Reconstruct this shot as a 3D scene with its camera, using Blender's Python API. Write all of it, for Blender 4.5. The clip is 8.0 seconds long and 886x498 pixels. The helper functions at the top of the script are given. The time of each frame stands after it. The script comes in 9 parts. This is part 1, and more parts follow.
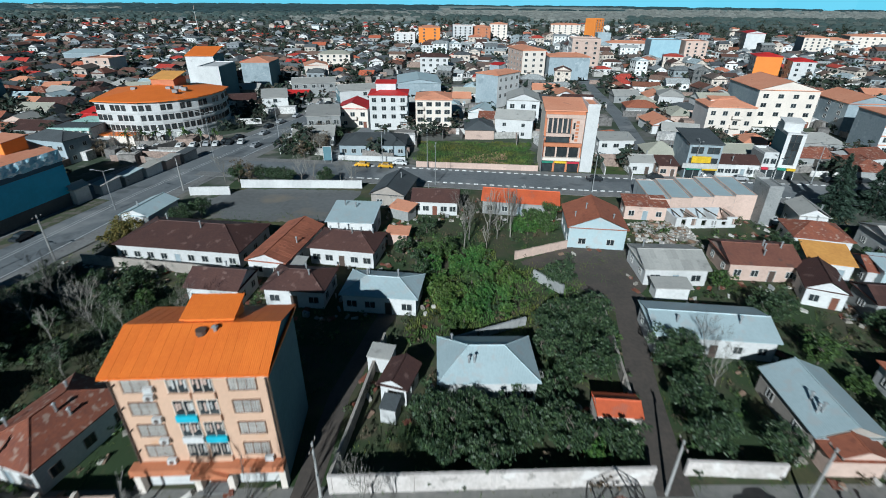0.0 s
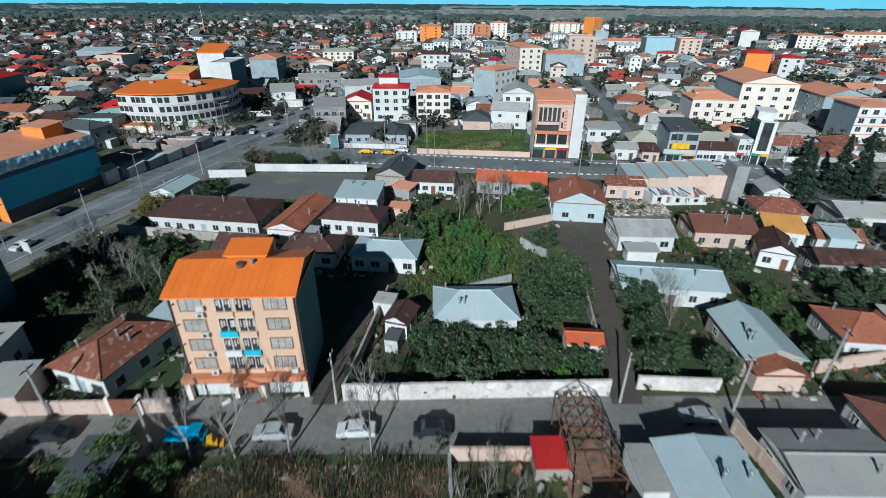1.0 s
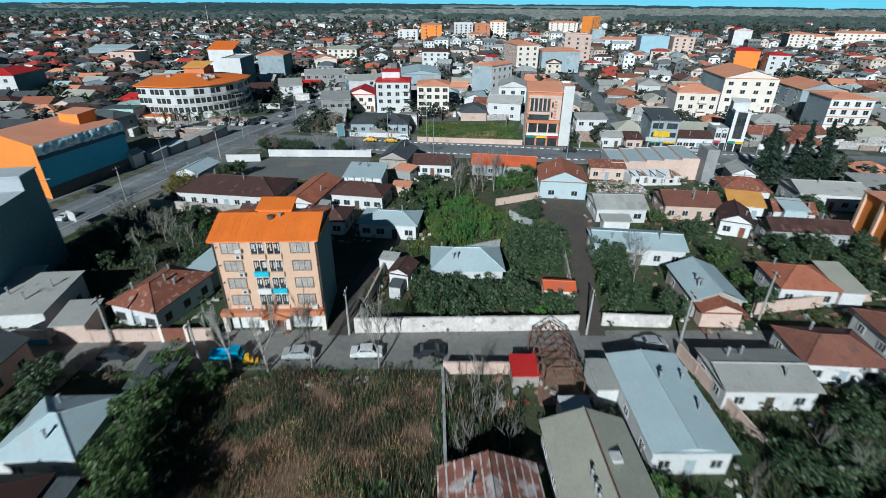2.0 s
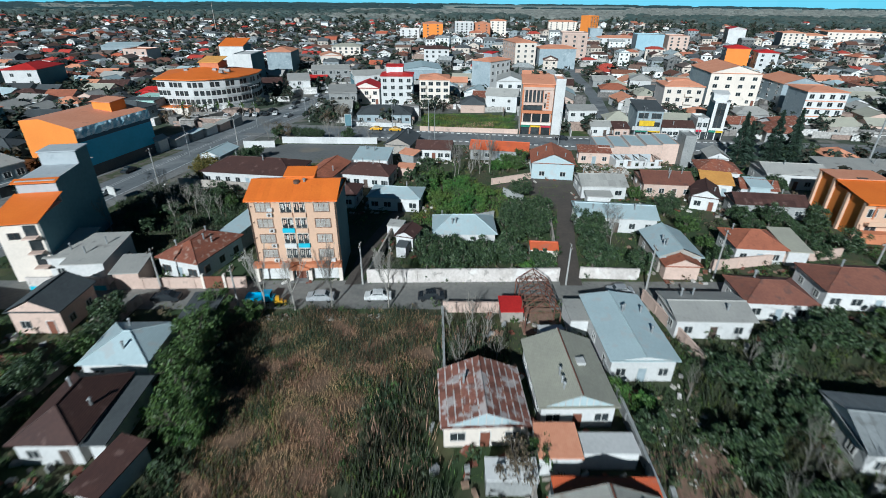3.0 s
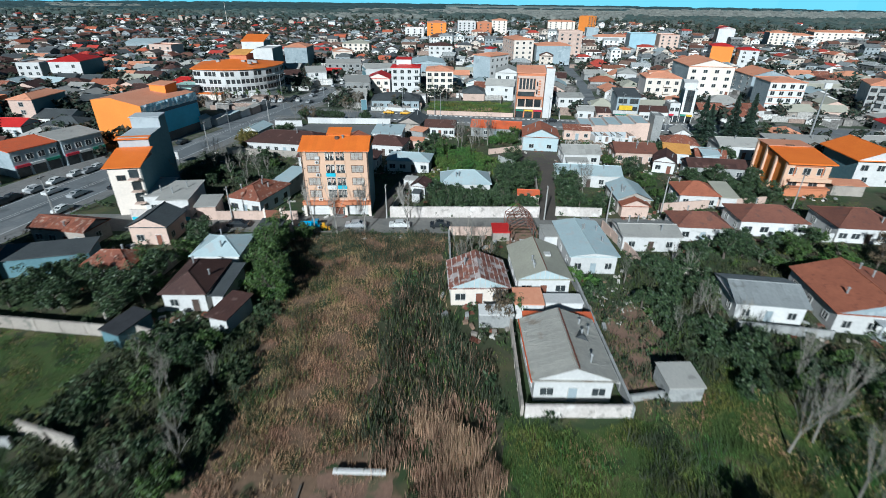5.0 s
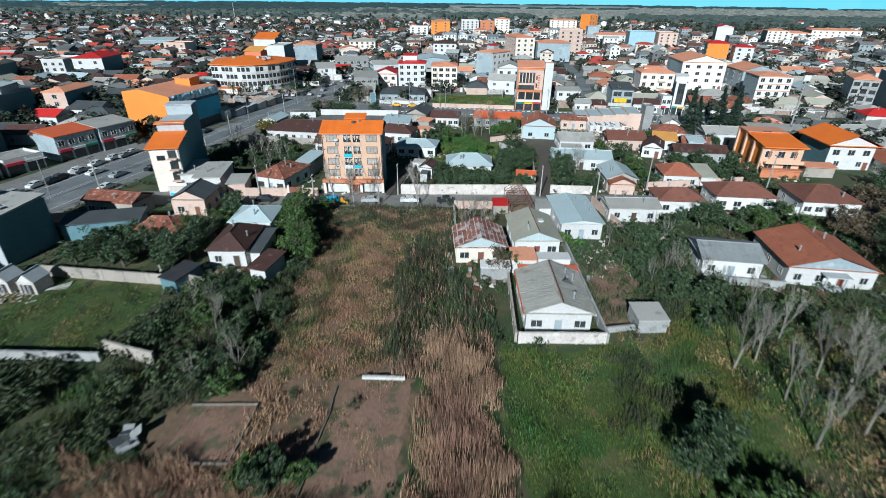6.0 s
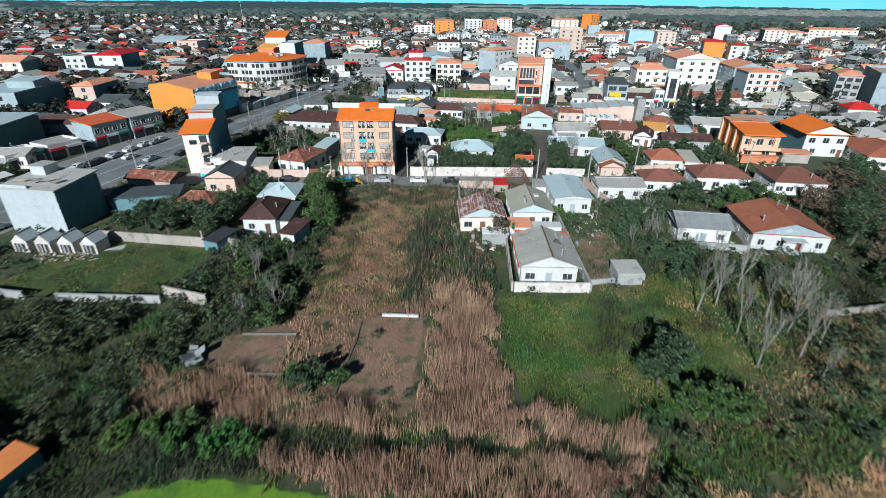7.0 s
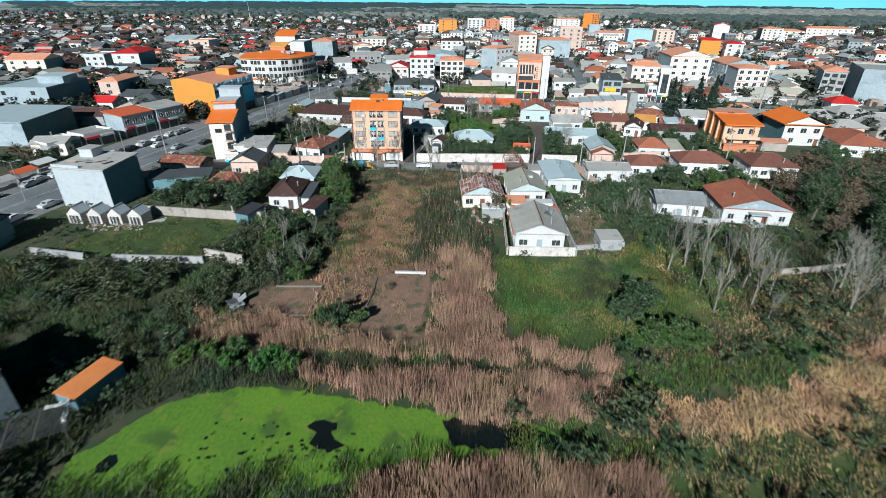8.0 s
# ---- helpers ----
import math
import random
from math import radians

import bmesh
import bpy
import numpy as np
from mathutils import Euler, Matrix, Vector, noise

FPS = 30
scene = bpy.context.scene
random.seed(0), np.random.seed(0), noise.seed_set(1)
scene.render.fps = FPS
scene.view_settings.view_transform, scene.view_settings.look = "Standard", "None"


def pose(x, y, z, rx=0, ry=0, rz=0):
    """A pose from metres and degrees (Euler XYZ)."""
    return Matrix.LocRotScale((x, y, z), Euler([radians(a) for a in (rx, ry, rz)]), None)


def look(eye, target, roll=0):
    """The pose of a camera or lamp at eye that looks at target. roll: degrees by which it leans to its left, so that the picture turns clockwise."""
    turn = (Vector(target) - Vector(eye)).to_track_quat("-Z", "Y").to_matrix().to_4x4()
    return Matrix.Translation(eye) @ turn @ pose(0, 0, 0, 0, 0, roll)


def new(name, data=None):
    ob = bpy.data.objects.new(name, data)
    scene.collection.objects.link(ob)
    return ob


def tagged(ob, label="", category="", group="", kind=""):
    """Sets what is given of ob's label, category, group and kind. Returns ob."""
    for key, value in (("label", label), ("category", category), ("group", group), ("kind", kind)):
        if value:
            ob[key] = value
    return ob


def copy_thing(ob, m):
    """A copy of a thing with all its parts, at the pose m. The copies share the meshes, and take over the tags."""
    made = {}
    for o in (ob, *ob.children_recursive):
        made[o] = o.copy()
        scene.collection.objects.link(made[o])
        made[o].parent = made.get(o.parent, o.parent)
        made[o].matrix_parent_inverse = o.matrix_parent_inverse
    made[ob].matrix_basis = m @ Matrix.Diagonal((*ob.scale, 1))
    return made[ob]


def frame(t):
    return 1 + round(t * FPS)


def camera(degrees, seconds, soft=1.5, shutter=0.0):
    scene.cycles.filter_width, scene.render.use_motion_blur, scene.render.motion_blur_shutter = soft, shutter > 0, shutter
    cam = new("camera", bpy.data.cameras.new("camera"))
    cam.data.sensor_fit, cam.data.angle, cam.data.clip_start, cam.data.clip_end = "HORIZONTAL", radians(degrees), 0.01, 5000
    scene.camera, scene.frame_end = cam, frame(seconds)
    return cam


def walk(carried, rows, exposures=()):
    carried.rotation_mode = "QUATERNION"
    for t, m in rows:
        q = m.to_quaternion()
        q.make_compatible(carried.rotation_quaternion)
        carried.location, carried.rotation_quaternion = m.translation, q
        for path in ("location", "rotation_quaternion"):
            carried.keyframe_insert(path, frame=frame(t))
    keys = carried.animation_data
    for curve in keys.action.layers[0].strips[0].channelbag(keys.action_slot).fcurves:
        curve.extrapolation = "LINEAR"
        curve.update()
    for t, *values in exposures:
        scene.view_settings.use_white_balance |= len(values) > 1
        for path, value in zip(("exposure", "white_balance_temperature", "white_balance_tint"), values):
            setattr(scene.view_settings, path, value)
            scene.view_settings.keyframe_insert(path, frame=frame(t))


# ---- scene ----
# ---------------------------------------------------------------- camera
cam = camera(85.4, 8.0, soft=0.85, shutter=0.8)
PATH = [
    (0, (-1.219, -0.288, 42.6), (-1.29, 1.482, 41.67), 0.5),
    (0.5, (-0.474, -6.022, 42.539), (-0.549, -4.253, 41.609), 0.5),
    (1, (0.29, -11.927, 42.317), (0.211, -10.158, 41.386), 0.4),
    (1.5, (1.019, -18.113, 42.222), (0.938, -16.345, 41.291), 0.4),
    (3, (2.442, -37.381, 41.935), (2.356, -35.614, 41.002), 0.5),
    (3.5, (2.561, -43.754, 41.824), (2.475, -41.986, 40.892), 0.6),
    (4, (2.657, -50.425, 41.824), (2.569, -48.658, 40.892), 0.6),
    (4.5, (2.768, -56.932, 41.787), (2.68, -55.164, 40.856), 0.7),
    (6, (2.997, -76.144, 41.526), (2.893, -74.378, 40.593), 0.6),
    (6.5, (3.017, -82.373, 41.417), (2.908, -80.607, 40.483), 0.6),
    (7, (3.074, -88.757, 41.384), (2.96, -86.991, 40.451), 0.6),
    (7.5, (3.349, -95.094, 41.557), (3.229, -93.329, 40.624), 0.6),
    (8, (3.728, -101.181, 41.641), (3.602, -99.417, 40.707), 0.5),
]
walk(cam, [(t, look(eye, target, roll)) for t, eye, target, roll in PATH],
     exposures=[(0, 0.12, 5400, 2), (3.5, 0.18, 5400, 2), (6, 0.36, 5450, 3), (8, 0.50, 5600, 4)])

# ---------------------------------------------------------------- light
SUN_EL, SUN_AZ = 27.5, 194.0          # degrees; azimuth clockwise from +y
world = bpy.data.worlds.new("sky")
scene.world = world
world.use_nodes = True
wn, wl = world.node_tree.nodes, world.node_tree.links
sky = wn.new("ShaderNodeTexSky")
sky.sky_type, sky.sun_disc = "NISHITA", False
sky.sun_elevation, sky.sun_rotation = radians(SUN_EL), radians(SUN_AZ)
sky.air_density, sky.dust_density, sky.ozone_density = 1.0, 0.6, 3.0
tint = wn.new("ShaderNodeMix")
tint.data_type, tint.blend_type = "RGBA", "MULTIPLY"
tint.inputs[0].default_value = 1.0
tint.inputs[7].default_value = (0.56, 1.02, 1.12, 1)
wl.new(sky.outputs[0], tint.inputs[6])
wl.new(tint.outputs[2], wn["Background"].inputs[0])
wn["Background"].inputs[1].default_value = 0.0145
sun_data = bpy.data.lights.new("sun", "SUN")
sun_data.energy, sun_data.angle, sun_data.color = 4.5, radians(0.5), (1.0, 0.95, 0.88)
sun = new("sun", sun_data)
to_sun = Vector((math.sin(radians(SUN_AZ)) * math.cos(radians(SUN_EL)),
                 math.cos(radians(SUN_AZ)) * math.cos(radians(SUN_EL)), math.sin(radians(SUN_EL))))
sun.matrix_world = look((0, 0, 120), Vector((0, 0, 120)) - to_sun)

# ---------------------------------------------------------------- materials
def material(name, a, b=None, big=0.25, fine=3.0, rough=0.85, metal=0.0, bump=0.15, shift=0.12, wear=None, wear_at=0.62,
             wear_scale=0.6, ribs=0.0, per="object", stretch=None, wear2=None):
    """Two-scale mottled surface from a to b, lightness shifted per object or island, with an optional worn colour."""
    m = bpy.data.materials.new(name)
    m.use_nodes = True
    n, l = m.node_tree.nodes, m.node_tree.links
    bsdf = n["Principled BSDF"]
    b = b or tuple(c * 0.72 for c in a)
    geo = n.new("ShaderNodeNewGeometry")
    where = geo.outputs["Position"]
    if stretch:
        mp = n.new("ShaderNodeMapping")
        mp.inputs["Scale"].default_value = stretch
        l.new(where, mp.inputs[0])
        where = mp.outputs[0]
    coarse, small = n.new("ShaderNodeTexNoise"), n.new("ShaderNodeTexNoise")
    coarse.inputs["Scale"].default_value, coarse.inputs["Detail"].default_value = big, 4
    small.inputs["Scale"].default_value, small.inputs["Detail"].default_value = fine, 3
    l.new(where, coarse.inputs[0])
    l.new(where, small.inputs[0])
    add = n.new("ShaderNodeMath")
    add.operation = "ADD"
    l.new(coarse.outputs[0], add.inputs[0])
    l.new(small.outputs[0], add.inputs[1])
    rng = n.new("ShaderNodeMapRange")
    rng.inputs[1].default_value, rng.inputs[2].default_value = 0.75, 1.25
    l.new(add.outputs[0], rng.inputs[0])
    mix = n.new("ShaderNodeMix")
    mix.data_type = "RGBA"
    mix.inputs[6].default_value, mix.inputs[7].default_value = (*a, 1), (*b, 1)
    l.new(rng.outputs[0], mix.inputs[0])
    out = mix.outputs[2]
    for wear, wear_at, wear_scale in [(wear, wear_at, wear_scale)] * bool(wear) + ([wear2] if wear2 else []):
        spots = n.new("ShaderNodeTexNoise")
        spots.inputs["Scale"].default_value, spots.inputs["Detail"].default_value = wear_scale, 6
        l.new(where, spots.inputs[0])
        cut = n.new("ShaderNodeMapRange")
        cut.inputs[1].default_value, cut.inputs[2].default_value = wear_at - 0.04, wear_at + 0.04
        l.new(spots.outputs[0], cut.inputs[0])
        worn = n.new("ShaderNodeMix")
        worn.data_type = "RGBA"
        worn.inputs[7].default_value = (*wear, 1)
        l.new(cut.outputs[0], worn.inputs[0])
        l.new(out, worn.inputs[6])
        out = worn.outputs[2]
    if shift:
        hsv = n.new("ShaderNodeHueSaturation")
        val = n.new("ShaderNodeMapRange")
        val.inputs[3].default_value, val.inputs[4].default_value = 1 - shift, 1 + shift
        l.new(geo.outputs["Random Per Island"] if per == "island" else n.new("ShaderNodeObjectInfo").outputs["Random"], val.inputs[0])
        l.new(val.outputs[0], hsv.inputs["Value"])
        l.new(out, hsv.inputs["Color"])
        out = hsv.outputs[0]
    l.new(out, bsdf.inputs["Base Color"])
    bsdf.inputs["Roughness"].default_value, bsdf.inputs["Metallic"].default_value = rough, metal
    height = small.outputs[0]
    if ribs:
        wave = n.new("ShaderNodeTexWave")
        wave.inputs["Scale"].default_value = 1 / ribs
        coord = n.new("ShaderNodeTexCoord")
        l.new(coord.outputs["Object"], wave.inputs[0])
        height = wave.outputs[1]
    if bump:
        bp = n.new("ShaderNodeBump")
        bp.inputs["Strength"].default_value, bp.inputs["Distance"].default_value = bump, 0.05
        l.new(height, bp.inputs["Height"])
        l.new(bp.outputs[0], bsdf.inputs["Normal"])
    return m


def palette(name, colours, rough=0.8, bump=0.0, fine=1.5, per="island", depth=0.35, patch=0.0, even=0.0):
    """One surface whose pieces each take one of several colours; even draws these together."""
    mid = [sum(c[k] for c in colours) / len(colours) for k in range(3)]
    colours = [tuple(c[k] + (mid[k] - c[k]) * even for k in range(3)) for c in colours]
    m = bpy.data.materials.new(name)
    m.use_nodes = True
    n, l = m.node_tree.nodes, m.node_tree.links
    geo = n.new("ShaderNodeNewGeometry")
    ramp = n.new("ShaderNodeValToRGB")
    ramp.color_ramp.interpolation = "CONSTANT" if per != "blend" else "LINEAR"
    els = ramp.color_ramp.elements
    while len(els) < len(colours):
        els.new(0.5)
    for k, c in enumerate(colours):
        els[k].position, els[k].color = k / len(colours), (*c, 1)
    l.new(geo.outputs["Random Per Island"], ramp.inputs[0])
    noise_n = n.new("ShaderNodeTexNoise")
    noise_n.inputs["Scale"].default_value, noise_n.inputs["Detail"].default_value = fine, 4
    l.new(geo.outputs["Position"], noise_n.inputs[0])
    rng = n.new("ShaderNodeMapRange")
    rng.inputs[3].default_value, rng.inputs[4].default_value = 1 - depth, 1 + depth
    rng.inputs[1].default_value, rng.inputs[2].default_value = 0.3, 0.7
    l.new(noise_n.outputs[0], rng.inputs[0])
    hsv = n.new("ShaderNodeHueSaturation")
    l.new(rng.outputs[0], hsv.inputs["Value"])
    l.new(ramp.outputs[0], hsv.inputs["Color"])
    if patch:                                     # growth differs from place to place
        wide = n.new("ShaderNodeTexNoise")
        wide.inputs["Scale"].default_value, wide.inputs["Detail"].default_value = 0.13, 5
        l.new(geo.outputs["Position"], wide.inputs[0])
        turn = n.new("ShaderNodeMapRange")
        turn.inputs[1].default_value, turn.inputs[2].default_value = 0.35, 0.65
        turn.inputs[3].default_value, turn.inputs[4].default_value = 0.5 - patch, 0.5 + patch
        l.new(wide.outputs[0], turn.inputs[0])
        l.new(turn.outputs[0], hsv.inputs["Hue"])
    l.new(hsv.outputs[0], n["Principled BSDF"].inputs["Base Color"])
    n["Principled BSDF"].inputs["Roughness"].default_value = rough
    return m


ORANGE = material("orange_metal_roof", (0.80, 0.20, 0.025), (0.72, 0.16, 0.02), 0.3, 4, 0.55, shift=0.05, ribs=0.6, bump=0.1)
SALMON = material("faded_orange_roof", (0.62, 0.255, 0.145), (0.68, 0.315, 0.19), 0.2, 2, 0.7, shift=0.1, ribs=0.6, bump=0.1, wear=(0.50, 0.21, 0.13), wear_at=0.66, wear_scale=0.4)
RED = material("red_metal_roof", (0.58, 0.03, 0.025), (0.45, 0.02, 0.02), 0.3, 3, 0.55, shift=0.1, ribs=0.6, bump=0.1)
REDBROWN = material("red_brown_roof", (0.38, 0.13, 0.07), (0.29, 0.098, 0.055), 0.3, 2, 0.75, shift=0.15, ribs=0.6, bump=0.15, wear=(0.25, 0.085, 0.05), wear_at=0.62, wear_scale=1.1)
BROWN = material("brown_sheet_roof", (0.085, 0.040, 0.031), (0.060, 0.029, 0.025), 0.35, 3, 0.7, shift=0.22, ribs=0.6, bump=0.2, wear=(0.15, 0.09, 0.075), wear_at=0.64)
TEAL = material("pale_blue_sheet_roof", (0.45, 0.54, 0.555), (0.39, 0.475, 0.49), 0.25, 3, 0.5, shift=0.1, ribs=0.6, bump=0.12, wear=(0.44, 0.48, 0.48), wear_at=0.6)
GREY = material("grey_sheet_roof", (0.42, 0.405, 0.37), (0.35, 0.34, 0.315), 0.3, 3, 0.65, shift=0.12, ribs=0.6, bump=0.15, wear=(0.27, 0.26, 0.24), wear_at=0.66)
PALESHEET = material("pale_beige_sheet_roof", (0.43, 0.41, 0.36), (0.35, 0.335, 0.30), 0.35, 2, 0.7, shift=0.06, ribs=0.5, bump=0.5, wear=(0.29, 0.25, 0.20), wear_at=0.64, wear_scale=0.4)
KHAKI = material("lichened_grey_roof", (0.43, 0.415, 0.33), (0.36, 0.345, 0.28), 0.3, 3, 0.8, shift=0.1, ribs=0.6, bump=0.2)
VERGE = material("patchy_verge", (0.075, 0.085, 0.045), (0.055, 0.07, 0.03), 0.3, 2, 0.95, shift=0, bump=0.4, wear=(0.13, 0.115, 0.095), wear_at=0.52, wear_scale=0.5)
TAR = material("tarred_felt", (0.035, 0.036, 0.04), (0.022, 0.023, 0.026), 0.6, 3, 0.8, shift=0.1, bump=0.2)
ROOMDARK = material("unlit_room_shade", (0.05, 0.05, 0.052), (0.035, 0.035, 0.037), 0.5, 2, 0.9, shift=0.05)
MAROON = material("red_brown_sheet_roof", (0.215, 0.088, 0.058), (0.155, 0.062, 0.044), 0.35, 3, 0.75, shift=0.12, ribs=0.6, bump=0.2, wear=(0.13, 0.065, 0.05), wear_at=0.62, wear_scale=0.8)
ASHROOF = material("ash_grey_sheet_roof", (0.27, 0.285, 0.285), (0.21, 0.225, 0.228), 0.3, 3, 0.65, shift=0.08, ribs=0.6, bump=0.15, wear=(0.17, 0.175, 0.17), wear_at=0.64)
DARKGREY = material("dark_grey_roof", (0.085, 0.095, 0.098), (0.06, 0.066, 0.07), 0.3, 3, 0.7, shift=0.2, ribs=0.6, bump=0.15)
RUST = material("rusted_sheet_roof", (0.26, 0.085, 0.045), (0.17, 0.06, 0.04), 0.5, 4, 0.85, shift=0.25, ribs=0.6, bump=0.2, wear=(0.33, 0.22, 0.17), wear_at=0.60, wear_scale=1.3)
RUSTSHEET = material("rust_striped_sheet", (0.27, 0.11, 0.075), (0.19, 0.075, 0.055), 0.5, 2.4, 0.85, shift=0.25, bump=0.2, ribs=0.25, wear=(0.46, 0.40, 0.38), wear_at=0.56, wear_scale=0.7)
RUSTPALE = material("bleached_rust_sheet", (0.56, 0.53, 0.51), (0.46, 0.40, 0.37), 0.5, 2.4, 0.85, shift=0.2, bump=0.2, wear=(0.30, 0.15, 0.10), wear_at=0.56, wear_scale=1.2)
REDORANGE = material("red_orange_sheet_roof", (0.62, 0.13, 0.045), (0.52, 0.105, 0.04), 0.3, 2.5, 0.65, shift=0.05, ribs=0.6, bump=0.12, wear=(0.46, 0.13, 0.07), wear_at=0.66)
AMBER = material("amber_sheet_roof", (0.74, 0.26, 0.075), (0.64, 0.21, 0.06), 0.3, 2.5, 0.65, shift=0.04, ribs=0.6, bump=0.12, wear=(0.52, 0.2, 0.09), wear_at=0.68)
YELLOWROOF = material("ochre_roof", (0.72, 0.36, 0.09), (0.60, 0.28, 0.07), 0.3, 2, 0.7, ribs=0.6)
DIRTYWALL = material("dirty_whitewash", (0.66, 0.60, 0.56), (0.50, 0.45, 0.41), 0.5, 2.5, 0.95, shift=0.08, wear=(0.34, 0.31, 0.28), wear_at=0.63, wear_scale=0.9, wear2=((0.72, 0.68, 0.64), 0.62, 0.35))
WHITE = material("white_painted_render", (0.66, 0.65, 0.63), (0.55, 0.545, 0.53), 0.3, 2.5, 0.9, shift=0.1, wear=(0.45, 0.44, 0.42), wear_at=0.71)
CREAM = material("cream_render", (0.77, 0.68, 0.59), (0.68, 0.60, 0.52), 0.3, 2, 0.9, shift=0.06, wear=(0.5, 0.42, 0.34), wear_at=0.72)
PEACH = material("peach_stone_cladding", (0.66, 0.435, 0.30), (0.59, 0.39, 0.27), 0.4, 3, 0.8, shift=0.03, wear=(0.62, 0.37, 0.22), wear_at=0.68)
PINK = material("pinkish_render", (0.62, 0.46, 0.38), (0.52, 0.38, 0.31), 0.4, 2.5, 0.9, shift=0.08, wear=(0.40, 0.30, 0.25), wear_at=0.68)
BRICK = material("terracotta_cladding", (0.55, 0.21, 0.10), (0.46, 0.17, 0.08), 0.6, 6, 0.8, shift=0.05)
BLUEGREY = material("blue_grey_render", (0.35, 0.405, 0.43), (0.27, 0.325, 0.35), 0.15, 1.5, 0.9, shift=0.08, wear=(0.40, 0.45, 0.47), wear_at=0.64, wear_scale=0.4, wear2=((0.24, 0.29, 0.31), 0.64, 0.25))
# also colours flanks turned from the sun: their shade is in this dark tone
SLATE = material("dark_blue_render_and_shade", (0.13, 0.235, 0.265), (0.10, 0.19, 0.22), 0.15, 1.5, 0.9, shift=0.05, wear=(0.16, 0.22, 0.24), wear_at=0.73)
CONCRETE = material("bare_concrete", (0.36, 0.36, 0.345), (0.26, 0.265, 0.26), 0.4, 3, 0.95, shift=0.12, wear=(0.19, 0.19, 0.185), wear_at=0.66)
BLOCKWALL = material("concrete_block_wall", (0.42, 0.37, 0.32), (0.32, 0.285, 0.25), 0.5, 5, 0.95, shift=0.12, wear=(0.22, 0.21, 0.18), wear_at=0.62)
ORANGEWALL = material("orange_painted_wall", (0.80, 0.26, 0.04), (0.74, 0.23, 0.035), 0.2, 2, 0.8, shift=0.02, wear=(0.58, 0.18, 0.04), wear_at=0.72)
AQUA = material("turquoise_paint", (0.05, 0.45, 0.58), (0.04, 0.36, 0.48), 0.5, 3, 0.7)
SKYBLUE = material("light_blue_render", (0.36, 0.52, 0.58), (0.30, 0.45, 0.52), 0.3, 2, 0.85)
TARP = material("blue_tarpaulin", (0.05, 0.42, 0.62), (0.04, 0.35, 0.53), 0.3, 1.5, 0.5, shift=0.05, bump=0.4)
NAVY = material("navy_hem", (0.012, 0.075, 0.13), None, 0.3, 1.5, 0.5, shift=0.05)
PALEGREEN = material("pale_green_paint", (0.45, 0.68, 0.60), None, 0.3, 1.5, 0.7, shift=0.03)
TARPLIGHT = material("wrinkled_light_tarpaulin", (0.45, 0.64, 0.72), (0.26, 0.50, 0.62), 0.6, 1.2, 0.4, bump=0.8, wear=(0.84, 0.88, 0.90), wear_at=0.54, wear_scale=0.9)
GLASS = material("dark_window_glass", (0.025, 0.032, 0.036), (0.05, 0.058, 0.06), 0.4, 1.0, 0.15, shift=0.3, bump=0)
FRAME = material("window_frame", (0.62, 0.61, 0.58), None, 1, 6, 0.7)
CURTAIN = material("net_curtain", (0.46, 0.42, 0.37), (0.30, 0.27, 0.24), 1.0, 6, 0.9, shift=0.25)
DARKFRAME = material("dark_steel_frame", (0.10, 0.07, 0.055), None, 1, 6, 0.6)
WOODFRAME = material("brown_window_frame", (0.22, 0.12, 0.075), None, 1, 6, 0.6)
WOODDOOR = material("brown_door", (0.20, 0.075, 0.045), None, 1, 6, 0.6)
PALEGREY = material("pale_grey_render", (0.46, 0.49, 0.50), (0.40, 0.43, 0.45), 0.15, 1.2, 0.9, shift=0.05, wear=(0.35, 0.38, 0.40), wear_at=0.66)
STEEL = material("galvanised_steel", (0.36, 0.37, 0.37), (0.28, 0.29, 0.29), 1, 8, 0.55, metal=0.3)
RUSTSTEEL = material("rusty_steel", (0.19, 0.075, 0.045), (0.12, 0.055, 0.04), 1, 8, 0.85)
POLE = material("weathered_concrete_pole", (0.40, 0.39, 0.37), (0.30, 0.295, 0.28), 1, 6, 0.9)
ASPHALT = material("worn_asphalt", (0.185, 0.198, 0.205), (0.135, 0.148, 0.155), 0.12, 1.5, 0.9, shift=0, wear=(0.105, 0.113, 0.118), wear_at=0.60, wear_scale=0.15, bump=0.1, wear2=((0.23, 0.235, 0.235), 0.62, 0.08))
DUST = material("dusty_street", (0.225, 0.215, 0.195), (0.165, 0.162, 0.15), 0.15, 1.5, 0.95, shift=0, wear=(0.13, 0.13, 0.125), wear_at=0.6, wear_scale=0.12, bump=0.15)
PAVING = material("dusty_paving", (0.235, 0.23, 0.22), (0.165, 0.165, 0.16), 0.25, 2, 0.95, shift=0, wear=(0.15, 0.145, 0.135), wear_at=0.62)
KERB = material("painted_kerb", (0.62, 0.62, 0.60), None, 1, 6, 0.8, shift=0.25)
YARD = material("yard_tarmac", (0.155, 0.160, 0.158), (0.12, 0.122, 0.118), 0.08, 1.0, 0.95, shift=0, wear=(0.20, 0.175, 0.14), wear_at=0.60, wear_scale=0.07)
DIRT = material("damp_earth", (0.115, 0.082, 0.06), (0.075, 0.056, 0.044), 0.2, 2, 0.95, shift=0, wear=(0.17, 0.135, 0.105), wear_at=0.6, wear_scale=0.3, bump=0.5)
LANEDIRT = material("earth_lane", (0.105, 0.085, 0.07), (0.07, 0.06, 0.052), 0.3, 2, 0.95, shift=0, bump=0.4)
RUBBLE = palette("rubble", [(0.42, 0.39, 0.34), (0.30, 0.27, 0.23), (0.55, 0.52, 0.48), (0.24, 0.16, 0.11)], 0.95)
